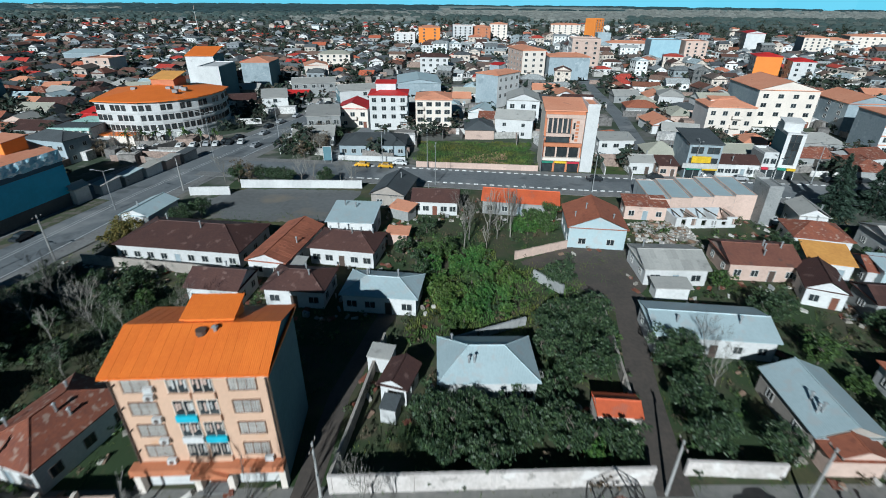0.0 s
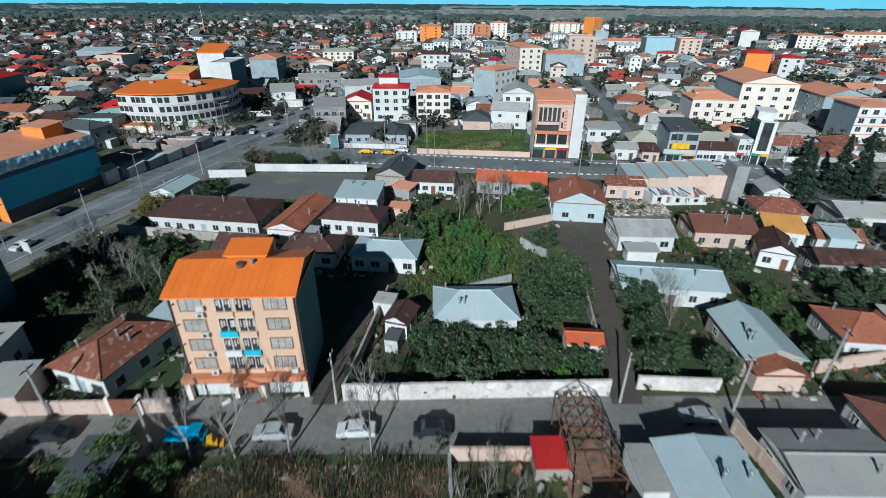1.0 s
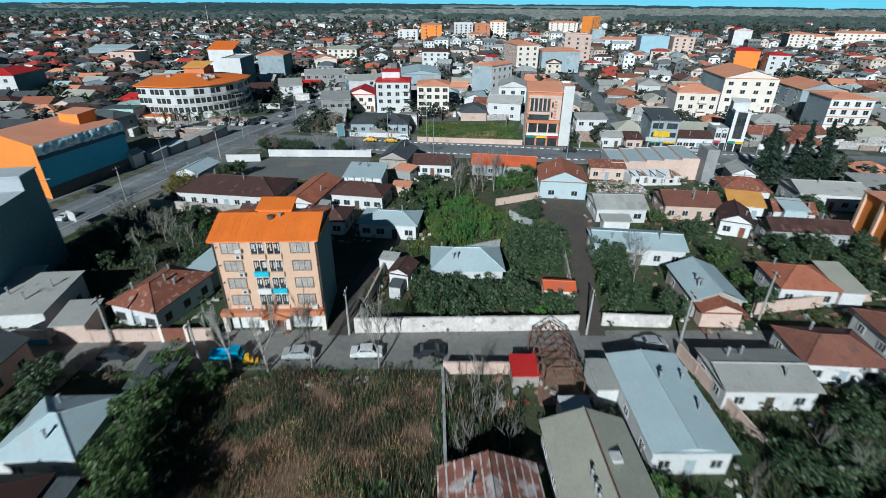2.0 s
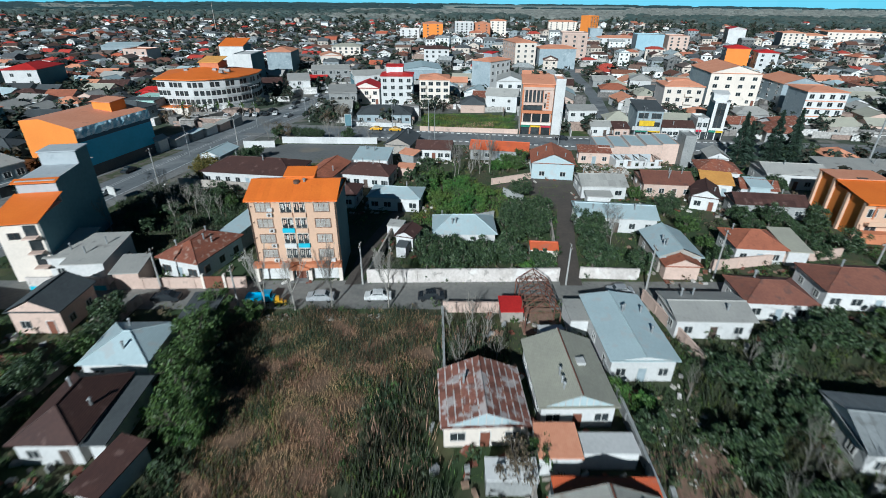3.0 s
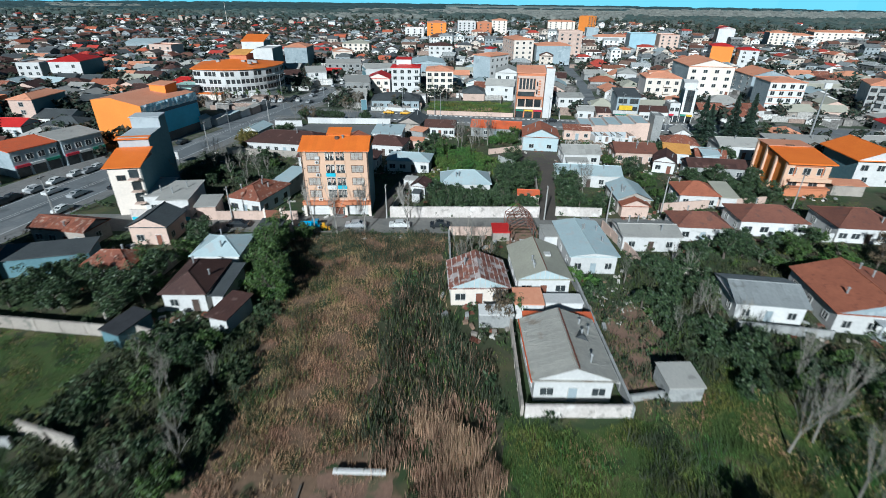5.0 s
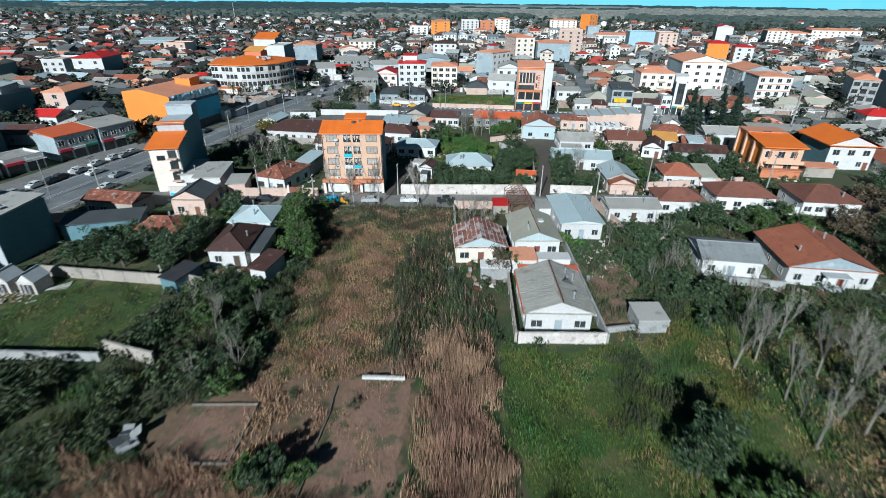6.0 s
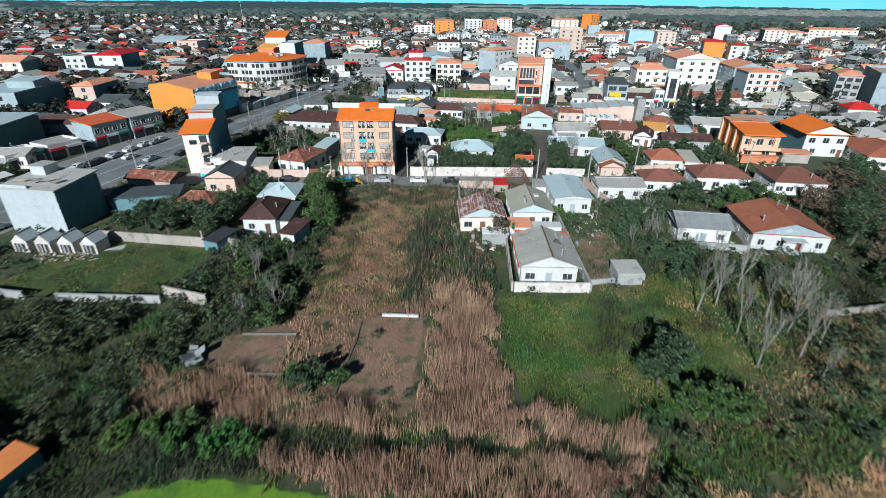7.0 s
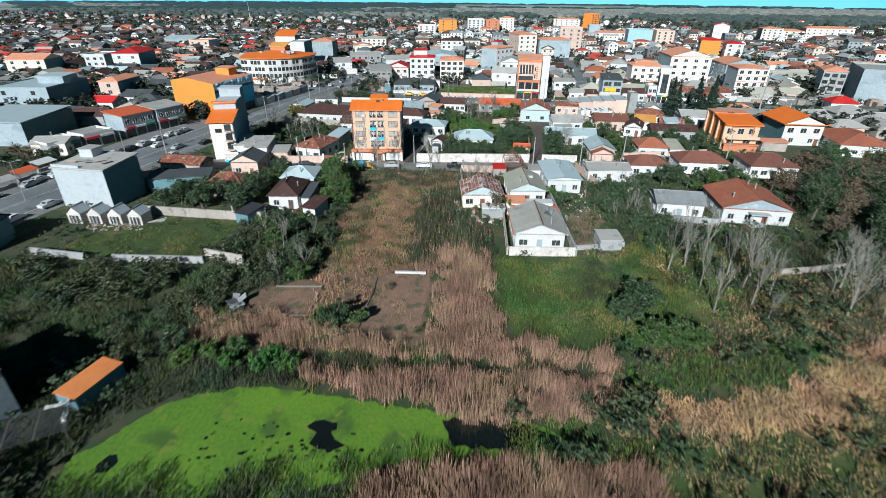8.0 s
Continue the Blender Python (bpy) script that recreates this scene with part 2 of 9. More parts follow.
# kept dark so that the colour supplies shade between the plants
GROUND = material("rough_ground", (0.045, 0.062, 0.024), (0.075, 0.066, 0.040), 0.09, 0.9, 0.97, shift=0, wear=(0.034, 0.058, 0.019), wear_at=0.52, wear_scale=0.11, bump=0.6, wear2=((0.085, 0.082, 0.036), 0.60, 0.16))
TOWNGROUND = material("town_ground", (0.14, 0.138, 0.126), (0.078, 0.084, 0.066), 0.05, 0.5, 0.95, shift=0, wear=(0.045, 0.065, 0.035), wear_at=0.47, wear_scale=0.05, bump=0.3, wear2=((0.19, 0.175, 0.15), 0.61, 0.09))
# far ground greyed and paled: the haze of distance is in its colour
FARFIELD = material("haze_paled_fields", (0.23, 0.245, 0.215), (0.30, 0.29, 0.245), 0.004, 0.03, 0.97, shift=0, wear=(0.12, 0.17, 0.155), wear_at=0.5, wear_scale=0.008, bump=0, stretch=(0.35, 1.6, 1))
STUBBLE = material("pale_stubble_field", (0.38, 0.36, 0.30), (0.30, 0.29, 0.245), 0.01, 0.06, 0.97, shift=0, bump=0)
# both soils darkened in colour for the shade between grass stalks
DRYGRASS = material("dry_grass_soil", (0.205, 0.130, 0.082), (0.135, 0.092, 0.058), 0.12, 1.5, 0.97, shift=0, wear=(0.060, 0.064, 0.028), wear_at=0.57, wear_scale=0.25, bump=0.6)
MEADOW = material("meadow_soil", (0.042, 0.085, 0.015), (0.060, 0.082, 0.020), 0.12, 1.2, 0.97, shift=0, wear=(0.11, 0.10, 0.042), wear_at=0.58, wear_scale=0.2, bump=0.6, wear2=((0.028, 0.042, 0.016), 0.6, 0.3))
PLOT = material("turned_earth", (0.27, 0.165, 0.115), (0.18, 0.11, 0.078), 0.3, 2.5, 0.97, shift=0, bump=0.6, wear=(0.12, 0.105, 0.06), wear_at=0.56, wear_scale=0.5)
ALGAE = material("duckweed", (0.150, 0.275, 0.016), (0.075, 0.165, 0.016), 0.07, 2.5, 0.75, shift=0, wear=(0.062, 0.125, 0.018), wear_at=0.585, wear_scale=0.16, bump=0.1, wear2=((0.17, 0.23, 0.03), 0.64, 0.5))
WATER = material("still_dark_water", (0.010, 0.014, 0.012), None, 0.3, 2, 0.08, shift=0, bump=0)
BARK = material("bark", (0.15, 0.125, 0.10), (0.095, 0.08, 0.066), 1, 8, 0.95, shift=0.15)
PALETRUNK = material("whitish_bark", (0.36, 0.335, 0.30), (0.25, 0.235, 0.21), 1, 6, 0.95, shift=0.12)
PALEBARK = material("pale_bark", (0.26, 0.24, 0.205), (0.18, 0.168, 0.145), 1, 6, 0.95, shift=0.15)
LEAF_DARK = palette("dark_evergreen_leaves", [(0.020, 0.038, 0.018), (0.030, 0.058, 0.024), (0.045, 0.078, 0.030), (0.070, 0.105, 0.042)], 0.55)
LEAF_MID = palette("green_leaves", [(0.040, 0.078, 0.018), (0.056, 0.105, 0.022), (0.075, 0.125, 0.026), (0.035, 0.062, 0.020)], 0.6)
LEAF_BRIGHT = palette("bright_green_leaves", [(0.050, 0.115, 0.020), (0.065, 0.145, 0.024), (0.095, 0.165, 0.032), (0.040, 0.085, 0.020)], 0.6, patch=0.03)
BRAMBLE = palette("bramble_leaves", [(0.024, 0.046, 0.018), (0.036, 0.066, 0.022), (0.055, 0.085, 0.028), (0.075, 0.085, 0.040), (0.02, 0.034, 0.018)], 0.7, fine=0.3, depth=0.4, patch=0.04, even=0.4)
LEAF_OLIVE = palette("olive_yellow_leaves", [(0.13, 0.12, 0.028), (0.17, 0.14, 0.030), (0.085, 0.095, 0.025), (0.21, 0.15, 0.035)], 0.7)
LEAF_PINE = palette("conifer_needles", [(0.014, 0.030, 0.020), (0.020, 0.042, 0.026), (0.028, 0.052, 0.030)], 0.7)
LEAF_BROWN = palette("withered_leaves", [(0.115, 0.085, 0.048), (0.085, 0.068, 0.040), (0.14, 0.10, 0.06)], 0.8)
REED = palette("dry_reeds", [(0.384, 0.240, 0.158), (0.317, 0.192, 0.125), (0.451, 0.298, 0.202), (0.211, 0.134, 0.086), (0.346, 0.206, 0.139)], 0.85, fine=0.25, depth=0.4, patch=0.012, even=0.2)
STRAW = palette("straw_grass", [(0.405, 0.248, 0.138), (0.340, 0.198, 0.110), (0.451, 0.285, 0.166), (0.248, 0.161, 0.083), (0.304, 0.175, 0.097)], 0.85, fine=0.25, depth=0.4, patch=0.025, even=0.5)
STRAW2 = palette("bleached_bank_grass", [(0.56, 0.37, 0.18), (0.48, 0.31, 0.15), (0.62, 0.42, 0.22), (0.40, 0.28, 0.12)], 0.85, fine=0.25, depth=0.4, patch=0.02, even=0.4)
TUFT = palette("green_grass_tufts", [(0.065, 0.112, 0.017), (0.086, 0.138, 0.022), (0.103, 0.146, 0.026), (0.125, 0.138, 0.030), (0.052, 0.086, 0.015)], 0.8, fine=0.2, depth=0.45, patch=0.06, even=0.55)
SCRUB = palette("grey_green_scrub", [(0.042, 0.059, 0.030), (0.054, 0.067, 0.037), (0.038, 0.057, 0.024), (0.071, 0.069, 0.042), (0.032, 0.045, 0.022)], 0.85, fine=0.2, depth=0.5, patch=0.05, even=0.5)
FARTREE = palette("distant_tree_leaves", [(0.018, 0.033, 0.022), (0.024, 0.041, 0.027), (0.034, 0.050, 0.030), (0.046, 0.053, 0.036), (0.064, 0.053, 0.038)], 0.9, depth=0.2)
# the next three woods have distance haze mixed into their leaf colours
FARWOOD = palette("haze_teal_wood_leaves", [(0.016, 0.040, 0.045), (0.019, 0.043, 0.047), (0.022, 0.046, 0.049), (0.027, 0.050, 0.051)], 0.95, depth=0.12, fine=0.01, even=0.5)
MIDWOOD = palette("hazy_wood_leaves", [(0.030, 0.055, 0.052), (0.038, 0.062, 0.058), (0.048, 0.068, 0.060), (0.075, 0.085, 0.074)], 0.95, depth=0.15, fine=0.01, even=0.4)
PALEWOOD = palette("haze_paled_bare_wood", [(0.175, 0.180, 0.160), (0.160, 0.168, 0.152), (0.185, 0.186, 0.165), (0.12, 0.135, 0.125)], 0.95, depth=0.15, fine=0.05, even=0.6)
FARROOF = palette("distant_roofs", [(0.26, 0.275, 0.275), (0.10, 0.055, 0.042), (0.36, 0.41, 0.42), (0.13, 0.10, 0.085), (0.46, 0.17, 0.10), (0.17, 0.18, 0.18), (0.10, 0.105, 0.105), (0.19, 0.12, 0.09),
                                    (0.42, 0.06, 0.04), (0.08, 0.085, 0.09), (0.21, 0.085, 0.05), (0.40, 0.41, 0.40), (0.36, 0.37, 0.36), (0.14, 0.065, 0.045)], 0.7)
FARWALL = palette("distant_walls", [(0.76, 0.75, 0.72), (0.60, 0.52, 0.44), (0.28, 0.31, 0.32), (0.60, 0.52, 0.44), (0.74, 0.73, 0.71), (0.14, 0.14, 0.135)], 0.9)
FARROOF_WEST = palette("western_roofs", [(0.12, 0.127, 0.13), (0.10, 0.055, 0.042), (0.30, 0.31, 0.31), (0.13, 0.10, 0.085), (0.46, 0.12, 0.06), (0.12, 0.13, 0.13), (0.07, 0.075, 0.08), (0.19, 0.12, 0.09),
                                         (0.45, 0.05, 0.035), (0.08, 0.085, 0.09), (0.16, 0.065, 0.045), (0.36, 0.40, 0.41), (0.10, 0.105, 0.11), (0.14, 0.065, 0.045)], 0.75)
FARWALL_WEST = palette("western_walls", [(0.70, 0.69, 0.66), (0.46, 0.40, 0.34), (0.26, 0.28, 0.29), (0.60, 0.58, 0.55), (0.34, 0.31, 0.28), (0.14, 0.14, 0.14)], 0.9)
YARDWALL = palette("yard_walls", [(0.40, 0.38, 0.35), (0.24, 0.22, 0.20), (0.58, 0.56, 0.53), (0.16, 0.15, 0.14), (0.30, 0.22, 0.18)], 0.95)
PAINTS = {"white": material("white_car_paint", (0.72, 0.72, 0.70), None, 1, 4, 0.3), "silver": material("silver_car_paint", (0.40, 0.41, 0.42), None, 1, 4, 0.3),
          "dark": material("dark_car_paint", (0.03, 0.035, 0.04), None, 1, 4, 0.25), "yellow": material("taxi_yellow_paint", (0.75, 0.40, 0.02), None, 1, 4, 0.35),
          "blue": material("blue_truck_paint", (0.02, 0.32, 0.55), None, 1, 4, 0.4)}
RUBBER = material("tyre_rubber", (0.02, 0.02, 0.02), None, 1, 6, 0.9)
SKYGLOW = bpy.data.materials.new("clear_sky")
SKYGLOW.use_nodes = True
SKYGLOW.node_tree.nodes["Principled BSDF"].inputs["Base Color"].default_value = (0, 0, 0, 1)
SKYGLOW.node_tree.nodes["Principled BSDF"].inputs["Emission Color"].default_value = (0.20, 0.66, 0.80, 1)
SKYGLOW.node_tree.nodes["Principled BSDF"].inputs["Emission Strength"].default_value = 0.85
SIGNRED = material("red_sign", (0.60, 0.03, 0.06), None, 1, 4, 0.5)
SIGNYELLOW = material("yellow_sign", (0.80, 0.52, 0.02), None, 1, 4, 0.5)
SIGNGREEN = material("green_sign", (0.04, 0.25, 0.16), None, 1, 4, 0.5)

# ---------------------------------------------------------------- mesh code
class Shape:
    """Collects faces of one part."""
    def __init__(self):
        self.v, self.f, self.m = [], [], []

    def face(self, pts, mat=0):
        k = len(self.v)
        self.v += [tuple(p) for p in pts]
        self.f.append(tuple(range(k, k + len(pts))))
        self.m.append(mat)
        return self

    def box(self, x0, y0, z0, x1, y1, z1, mat=0, side=None, top=None):
        """A block; side: material of its left, right and back faces; top: of its top."""
        k, side, top = len(self.v), mat if side is None else side, mat if top is None else top
        self.v += [(x, y, z) for z in (z0, z1) for x, y in ((x0, y0), (x1, y0), (x1, y1), (x0, y1))]
        self.f += [tuple(k + i for i in q) for q in ((3, 2, 1, 0), (4, 5, 6, 7), (0, 1, 5, 4), (1, 2, 6, 5), (2, 3, 7, 6), (3, 0, 4, 7))]
        self.m += [mat, top, mat, side, side, side]
        return self

    def tube(self, a, b, r0, r1=None, sides=6, mat=0):
        a, b, r1 = Vector(a), Vector(b), r0 if r1 is None else r1
        ax = (b - a).normalized()
        u = ax.orthogonal().normalized()
        w = ax.cross(u)
        k = len(self.v)
        for p, r in ((a, r0), (b, r1)):
            for i in range(sides):
                t = 2 * math.pi * i / sides
                self.v.append(tuple(p + u * (r * math.cos(t)) + w * (r * math.sin(t))))
        for i in range(sides):
            j = (i + 1) % sides
            self.f.append((k + i, k + j, k + sides + j, k + sides + i))
            self.m.append(mat)
        self.f.append(tuple(k + sides + i for i in range(sides)))
        self.m.append(mat)
        return self

    def data(self, name, mats):
        me = bpy.data.meshes.new(name)
        seen, index, verts = {}, [], []
        for x, y, z in self.v:                       # shared corners become one
            key = (round(x, 4), round(y, 4), round(z, 4))
            if key not in seen:
                seen[key] = len(verts)
                verts.append((x, y, z))
            index.append(seen[key])
        me.from_pydata(verts, [], [tuple(index[i] for i in f) for f in self.f])
        for one in mats:
            me.materials.append(one)
        if len(mats) > 1:
            me.polygons.foreach_set("material_index", self.m)
        me.update()
        return me


def part(name, shape, mats, parent, label="", at=None, turn=0.0):
    """Links a Shape, or mesh data that alike parts share, as one mesh object under a thing or a part."""
    data = shape.data(name, mats if isinstance(mats, (list, tuple)) else [mats]) if isinstance(shape, Shape) else shape
    ob = new(name, data)
    ob.parent = parent
    if at is not None:
        ob.matrix_basis = pose(*at, 0, 0, turn)
    return tagged(ob, label)


def thing(name, label, category, x, y, z=0.0, rot=0.0, group="", kind=""):
    ob = new(name)
    ob.empty_display_size = 0.5
    ob.matrix_basis = pose(x, y, z, 0, 0, rot)
    return tagged(ob, label, category, group, kind)


TAKEN = []                                     # plan of what is built: x, y, half width, half depth, rot


def take(x, y, w, d, rot=0.0):
    TAKEN.append((x, y, w / 2, d / 2, math.cos(radians(rot)), math.sin(radians(rot))))


def free(x, y, margin=0.0):
    for cx, cy, hw, hd, c, s in TAKEN:
        dx, dy = x - cx, y - cy
        if abs(dx) > 60 + margin or abs(dy) > 60 + margin:
            if hw < 60 and hd < 60:
                continue
        if abs(dx * c + dy * s) < hw + margin and abs(dy * c - dx * s) < hd + margin:
            return False
    return True


def near_line(x, y, pts, reach):
    for (ax, ay), (bx, by) in zip(pts, pts[1:]):
        ux, uy = bx - ax, by - ay
        t = max(0, min(1, ((x - ax) * ux + (y - ay) * uy) / (ux * ux + uy * uy)))
        if (x - ax - t * ux) ** 2 + (y - ay - t * uy) ** 2 < reach * reach:
            return True
    return False


# ---------------------------------------------------------------- roofs, windows, houses
def roof_shape(kind, w, d, h, rise, axis="x", thick=0.14):
    """A pitched roof over a w x d rectangle whose eaves lie at height h."""
    s = Shape()
    a, b = w / 2, d / 2
    low = [(-a, -b, h), (a, -b, h), (a, b, h), (-a, b, h)]
    if kind == "flat":
        return s.box(-a, -b, h - thick, a, b, h + 0.02)
    if kind == "shed":
        low = [(-a, -b, h), (a, -b, h), (a, b, h + rise), (-a, b, h + rise)]
        s.face(low)
    elif kind == "gable" and axis == "x":
        r0, r1 = (-a, 0, h + rise), (a, 0, h + rise)
        s.face([low[0], low[1], r1, r0]).face([low[2], low[3], r0, r1])
    elif kind == "gable":
        r0, r1 = (0, -b, h + rise), (0, b, h + rise)
        s.face([low[1], low[2], r1, r0]).face([low[3], low[0], r0, r1])
    else:
        if w >= d:
            r0, r1 = (-(a - b * 0.9), 0, h + rise), (a - b * 0.9, 0, h + rise)
            s.face([low[0], low[1], r1, r0]).face([low[1], low[2], r1]).face([low[2], low[3], r0, r1]).face([low[3], low[0], r0])
        else:
            r0, r1 = (0, -(b - a * 0.9), h + rise), (0, b - a * 0.9, h + rise)
            s.face([low[0], low[1], r0]).face([low[1], low[2], r1, r0]).face([low[2], low[3], r1]).face([low[3], low[0], r0, r1])
    for p, q in zip(low, low[1:] + low[:1]):
        s.face([(p[0], p[1], p[2] - thick), (q[0], q[1], q[2] - thick), q, p])
    s.face([(p[0], p[1], p[2] - thick) for p in reversed(low)])
    return s


def ridge_caps(kind, w, d, h, rise, axis, mats, parent):
    """Folded sheet over the ridge and hips."""
    a, b, s = w / 2, d / 2, Shape()
    z = h + rise + 0.03
    if kind == "gable":
        p, q = ((-a, 0, z), (a, 0, z)) if axis == "x" else ((0, -b, z), (0, b, z))
        s.tube(p, q, 0.11, sides=5)
    elif kind == "hip":
        if w >= d:
            r = [(-(a - b * 0.9), 0, z), (a - b * 0.9, 0, z)]
            ends = [[(-a, -b, h + 0.03), (-a, b, h + 0.03)], [(a, -b, h + 0.03), (a, b, h + 0.03)]]
        else:
            r = [(0, -(b - a * 0.9), z), (0, b - a * 0.9, z)]
            ends = [[(-a, -b, h + 0.03), (a, -b, h + 0.03)], [(-a, b, h + 0.03), (a, b, h + 0.03)]]
        s.tube(r[0], r[1], 0.1, sides=5)
        for e, p in zip(ends, r):
            s.tube(e[0], p, 0.07, sides=5).tube(e[1], p, 0.07, sides=5)
    else:
        return
    part("ridge_cap", s, mats, parent)


def body_shape(kind, w, d, h, rise, axis="x", over=0.4):
    """The walls under a roof, with their gables."""
    s = Shape()
    a, b = w / 2 - over, d / 2 - over
    s.box(-a, -b, -0.3, a, b, h - 0.1)
    top = h - 0.1
    if kind == "gable" and axis == "x":
        for sx in (-a, a):
            s.face([(sx, -b, top), (sx, b, top), (sx, 0, top + rise * b / (d / 2))])
    elif kind == "gable":
        for sy in (-b, b):
            s.face([(-a, sy, top), (a, sy, top), (0, sy, top + rise * a / (w / 2))])
    elif kind == "shed":
        rb = rise * (b + d / 2) / d
        rf = rise * (d / 2 - b) / d
        for sx in (-a, a):
            s.face([(sx, -b, top), (sx, b, top), (sx, b, top + rb), (sx, -b, top + rf)])
        s.face([(-a, b, top), (a, b, top), (a, b, top + rb), (-a, b, top + rb)])
    return s


WINDOWS = {}


def window_data(w, h, style="plain"):
    """Shared mesh of a window: a frame round a recessed pane, with mullions; the wall lies at y = 0, outside is -y."""
    key = (round(w, 1), round(h, 1), style)
    if key not in WINDOWS:
        s = Shape()
        a, t = w / 2, 0.07 if style != "heavy" else 0.11
        n = 3 if style == "heavy" else (2 if w > 1.0 else 1)
        xs = [-a - t, -a]
        for i in range(1, n):
            m = -a + w * i / n
            xs += [m - 0.03, m + 0.03]
        xs += [a, a + t]
        zs = [-t, 0, h, h + t]
        out, back = -0.08, -0.015
        for i in range(len(xs) - 1):
            for j in range(3):
                x0, x1, z0, z1 = xs[i], xs[i + 1], zs[j], zs[j + 1]
                if j == 1 and i % 2 == 1:             # a pane, set back in the frame
                    s.face([(x0, back, z0), (x1, back, z0), (x1, back, z1), (x0, back, z1)], 2 if style == "heavy" else 1)
                    ring = [(x0, z0), (x1, z0), (x1, z1), (x0, z1)]
                    for (px, pz), (qx, qz) in zip(ring, ring[1:] + ring[:1]):
                        s.face([(px, out, pz), (qx, out, qz), (qx, back, qz), (px, back, pz)])
                else:
                    s.face([(x0, out, z0), (x1, out, z0), (x1, out, z1), (x0, out, z1)])
        ring = [(xs[0], zs[0]), (xs[-1], zs[0]), (xs[-1], zs[-1]), (xs[0], zs[-1])]
        for (px, pz), (qx, qz) in zip(ring, ring[1:] + ring[:1]):
            s.face([(qx, out, qz), (px, out, pz), (px, 0.02, pz), (qx, 0.02, qz)])
        WINDOWS[key] = s.data("window", [WOODFRAME if style == "heavy" else DARKFRAME if style == "dark" else FRAME, GLASS, CURTAIN])
    return WINDOWS[key]


def set_windows(parent, face, count, w, d, zs, ww=1.3, wh=1.3, style="plain", over=0.0, skip=(), first=None, gap=None):
    """A row of windows at each height of zs on one face: front, back, left or right."""
    span = (w if face in ("front", "back") else d) - 2 * over
    data = window_data(ww, wh, style)
    for k, z in enumerate(zs):
        for i in range(count):
            if (k, i) in skip or i in skip:
                continue
            u = -span / 2 + span * (i + 0.5) / count if first is None else first + gap * i
            at, turn = {"front": ((u, -d / 2 + over, z), 0), "back": ((-u, d / 2 - over, z), 180),
                        "left": ((-w / 2 + over, -u, z), -90), "right": ((w / 2 - over, u, z), 90)}[face]
            part("window", data, None, parent, at=at, turn=turn)


def make_door(parent, x, y, turn=0.0, w=1.0, h=2.1, mat=None, z=0.0):
    s = Shape()
    s.box(-w / 2, -0.06, 0, w / 2, 0.02, h, 0)
    s.box(-w / 2 - 0.08, -0.09, 0, -w / 2, 0.02, h + 0.08, 1).box(w / 2, -0.09, 0, w / 2 + 0.08, 0.02, h + 0.08, 1).box(-w / 2, -0.09, h, w / 2, 0.02, h + 0.08, 1)
    part("door", s, [mat or WOODDOOR, FRAME], parent, at=(x, y, z), turn=turn)


def chimney(parent, x, y, z, h=1.1, r=0.13):
    s = Shape()
    s.tube((0, 0, -0.7), (0, 0, h), r, sides=8).tube((0, 0, h + 0.05), (0, 0, h + 0.22), r * 1.9, r * 0.4, sides=8).tube((0, 0, h), (0, 0, h + 0.06), r * 0.6, sides=6)
    part("chimney_pipe", s, [STEEL], parent, at=(x, y, z))


def roof_height(kind, w, d, h, rise, axis, x, y):
    if kind == "flat":
        return h
    if kind == "shed":
        return h + rise * (y + d / 2) / d
    if kind == "gable":
        return h + rise * (1 - (abs(y) / (d / 2) if axis == "x" else abs(x) / (w / 2)))
    return h + rise * max(0, min(1, (w / 2 - abs(x)) / (min(w, d) / 2), (d / 2 - abs(y)) / (min(w, d) / 2)))


def sheets(kind, w, d, h, rise, axis, mat, parent, rows=None, other=None):
    """The roof's metal sheets, one by one, laid over the deck; their edges overlap and lie a little uneven."""
    length = (w if axis == "x" else d)
    half = (d if axis == "x" else w) / 2
    n = max(4, round(length / 0.95))
    step, rows = length / n, rows or (2 if half > 3.2 else 1)
    slope = math.hypot(half, rise) / rows
    s = Shape()
    lap = 0.05
    s.box(-step / 2 - 0.03, 0, 0, step / 2 + 0.03, slope + lap, 0.025)
    for e in (-1, 1):
        s.box(e * step / 2 - 0.025, 0, 0.02, e * step / 2 + 0.025, slope + lap, 0.042)
    if other:                                        # bleached lap along the lower edge
        s.box(-step / 2 - 0.03, -0.02, 0.026, step / 2 + 0.03, 0.16, 0.046, 1)
    data = s.data("roof_sheet", [mat, other] if other else [mat])
    tilt = math.degrees(math.atan2(rise, half))
    rnd = random.Random(round(w * 31 + d * 17))
    for side in (0, 180):
        base = Matrix.Rotation(radians(side + (0 if axis == "x" else 90)), 4, "Z")
        for r in range(rows):
            f = r / rows
            for i in range(n):
                u = -length / 2 + step * (i + 0.5)
                ob = new("roof_sheet", data)
                ob.parent = parent
                ob.matrix_basis = base @ pose(u, -half + half * f, h + rise * f + 0.03 + 0.004 * r + rnd.uniform(0, 0.012), tilt + rnd.uniform(-0.2, 0.2), 0, rnd.uniform(-0.2, 0.2))


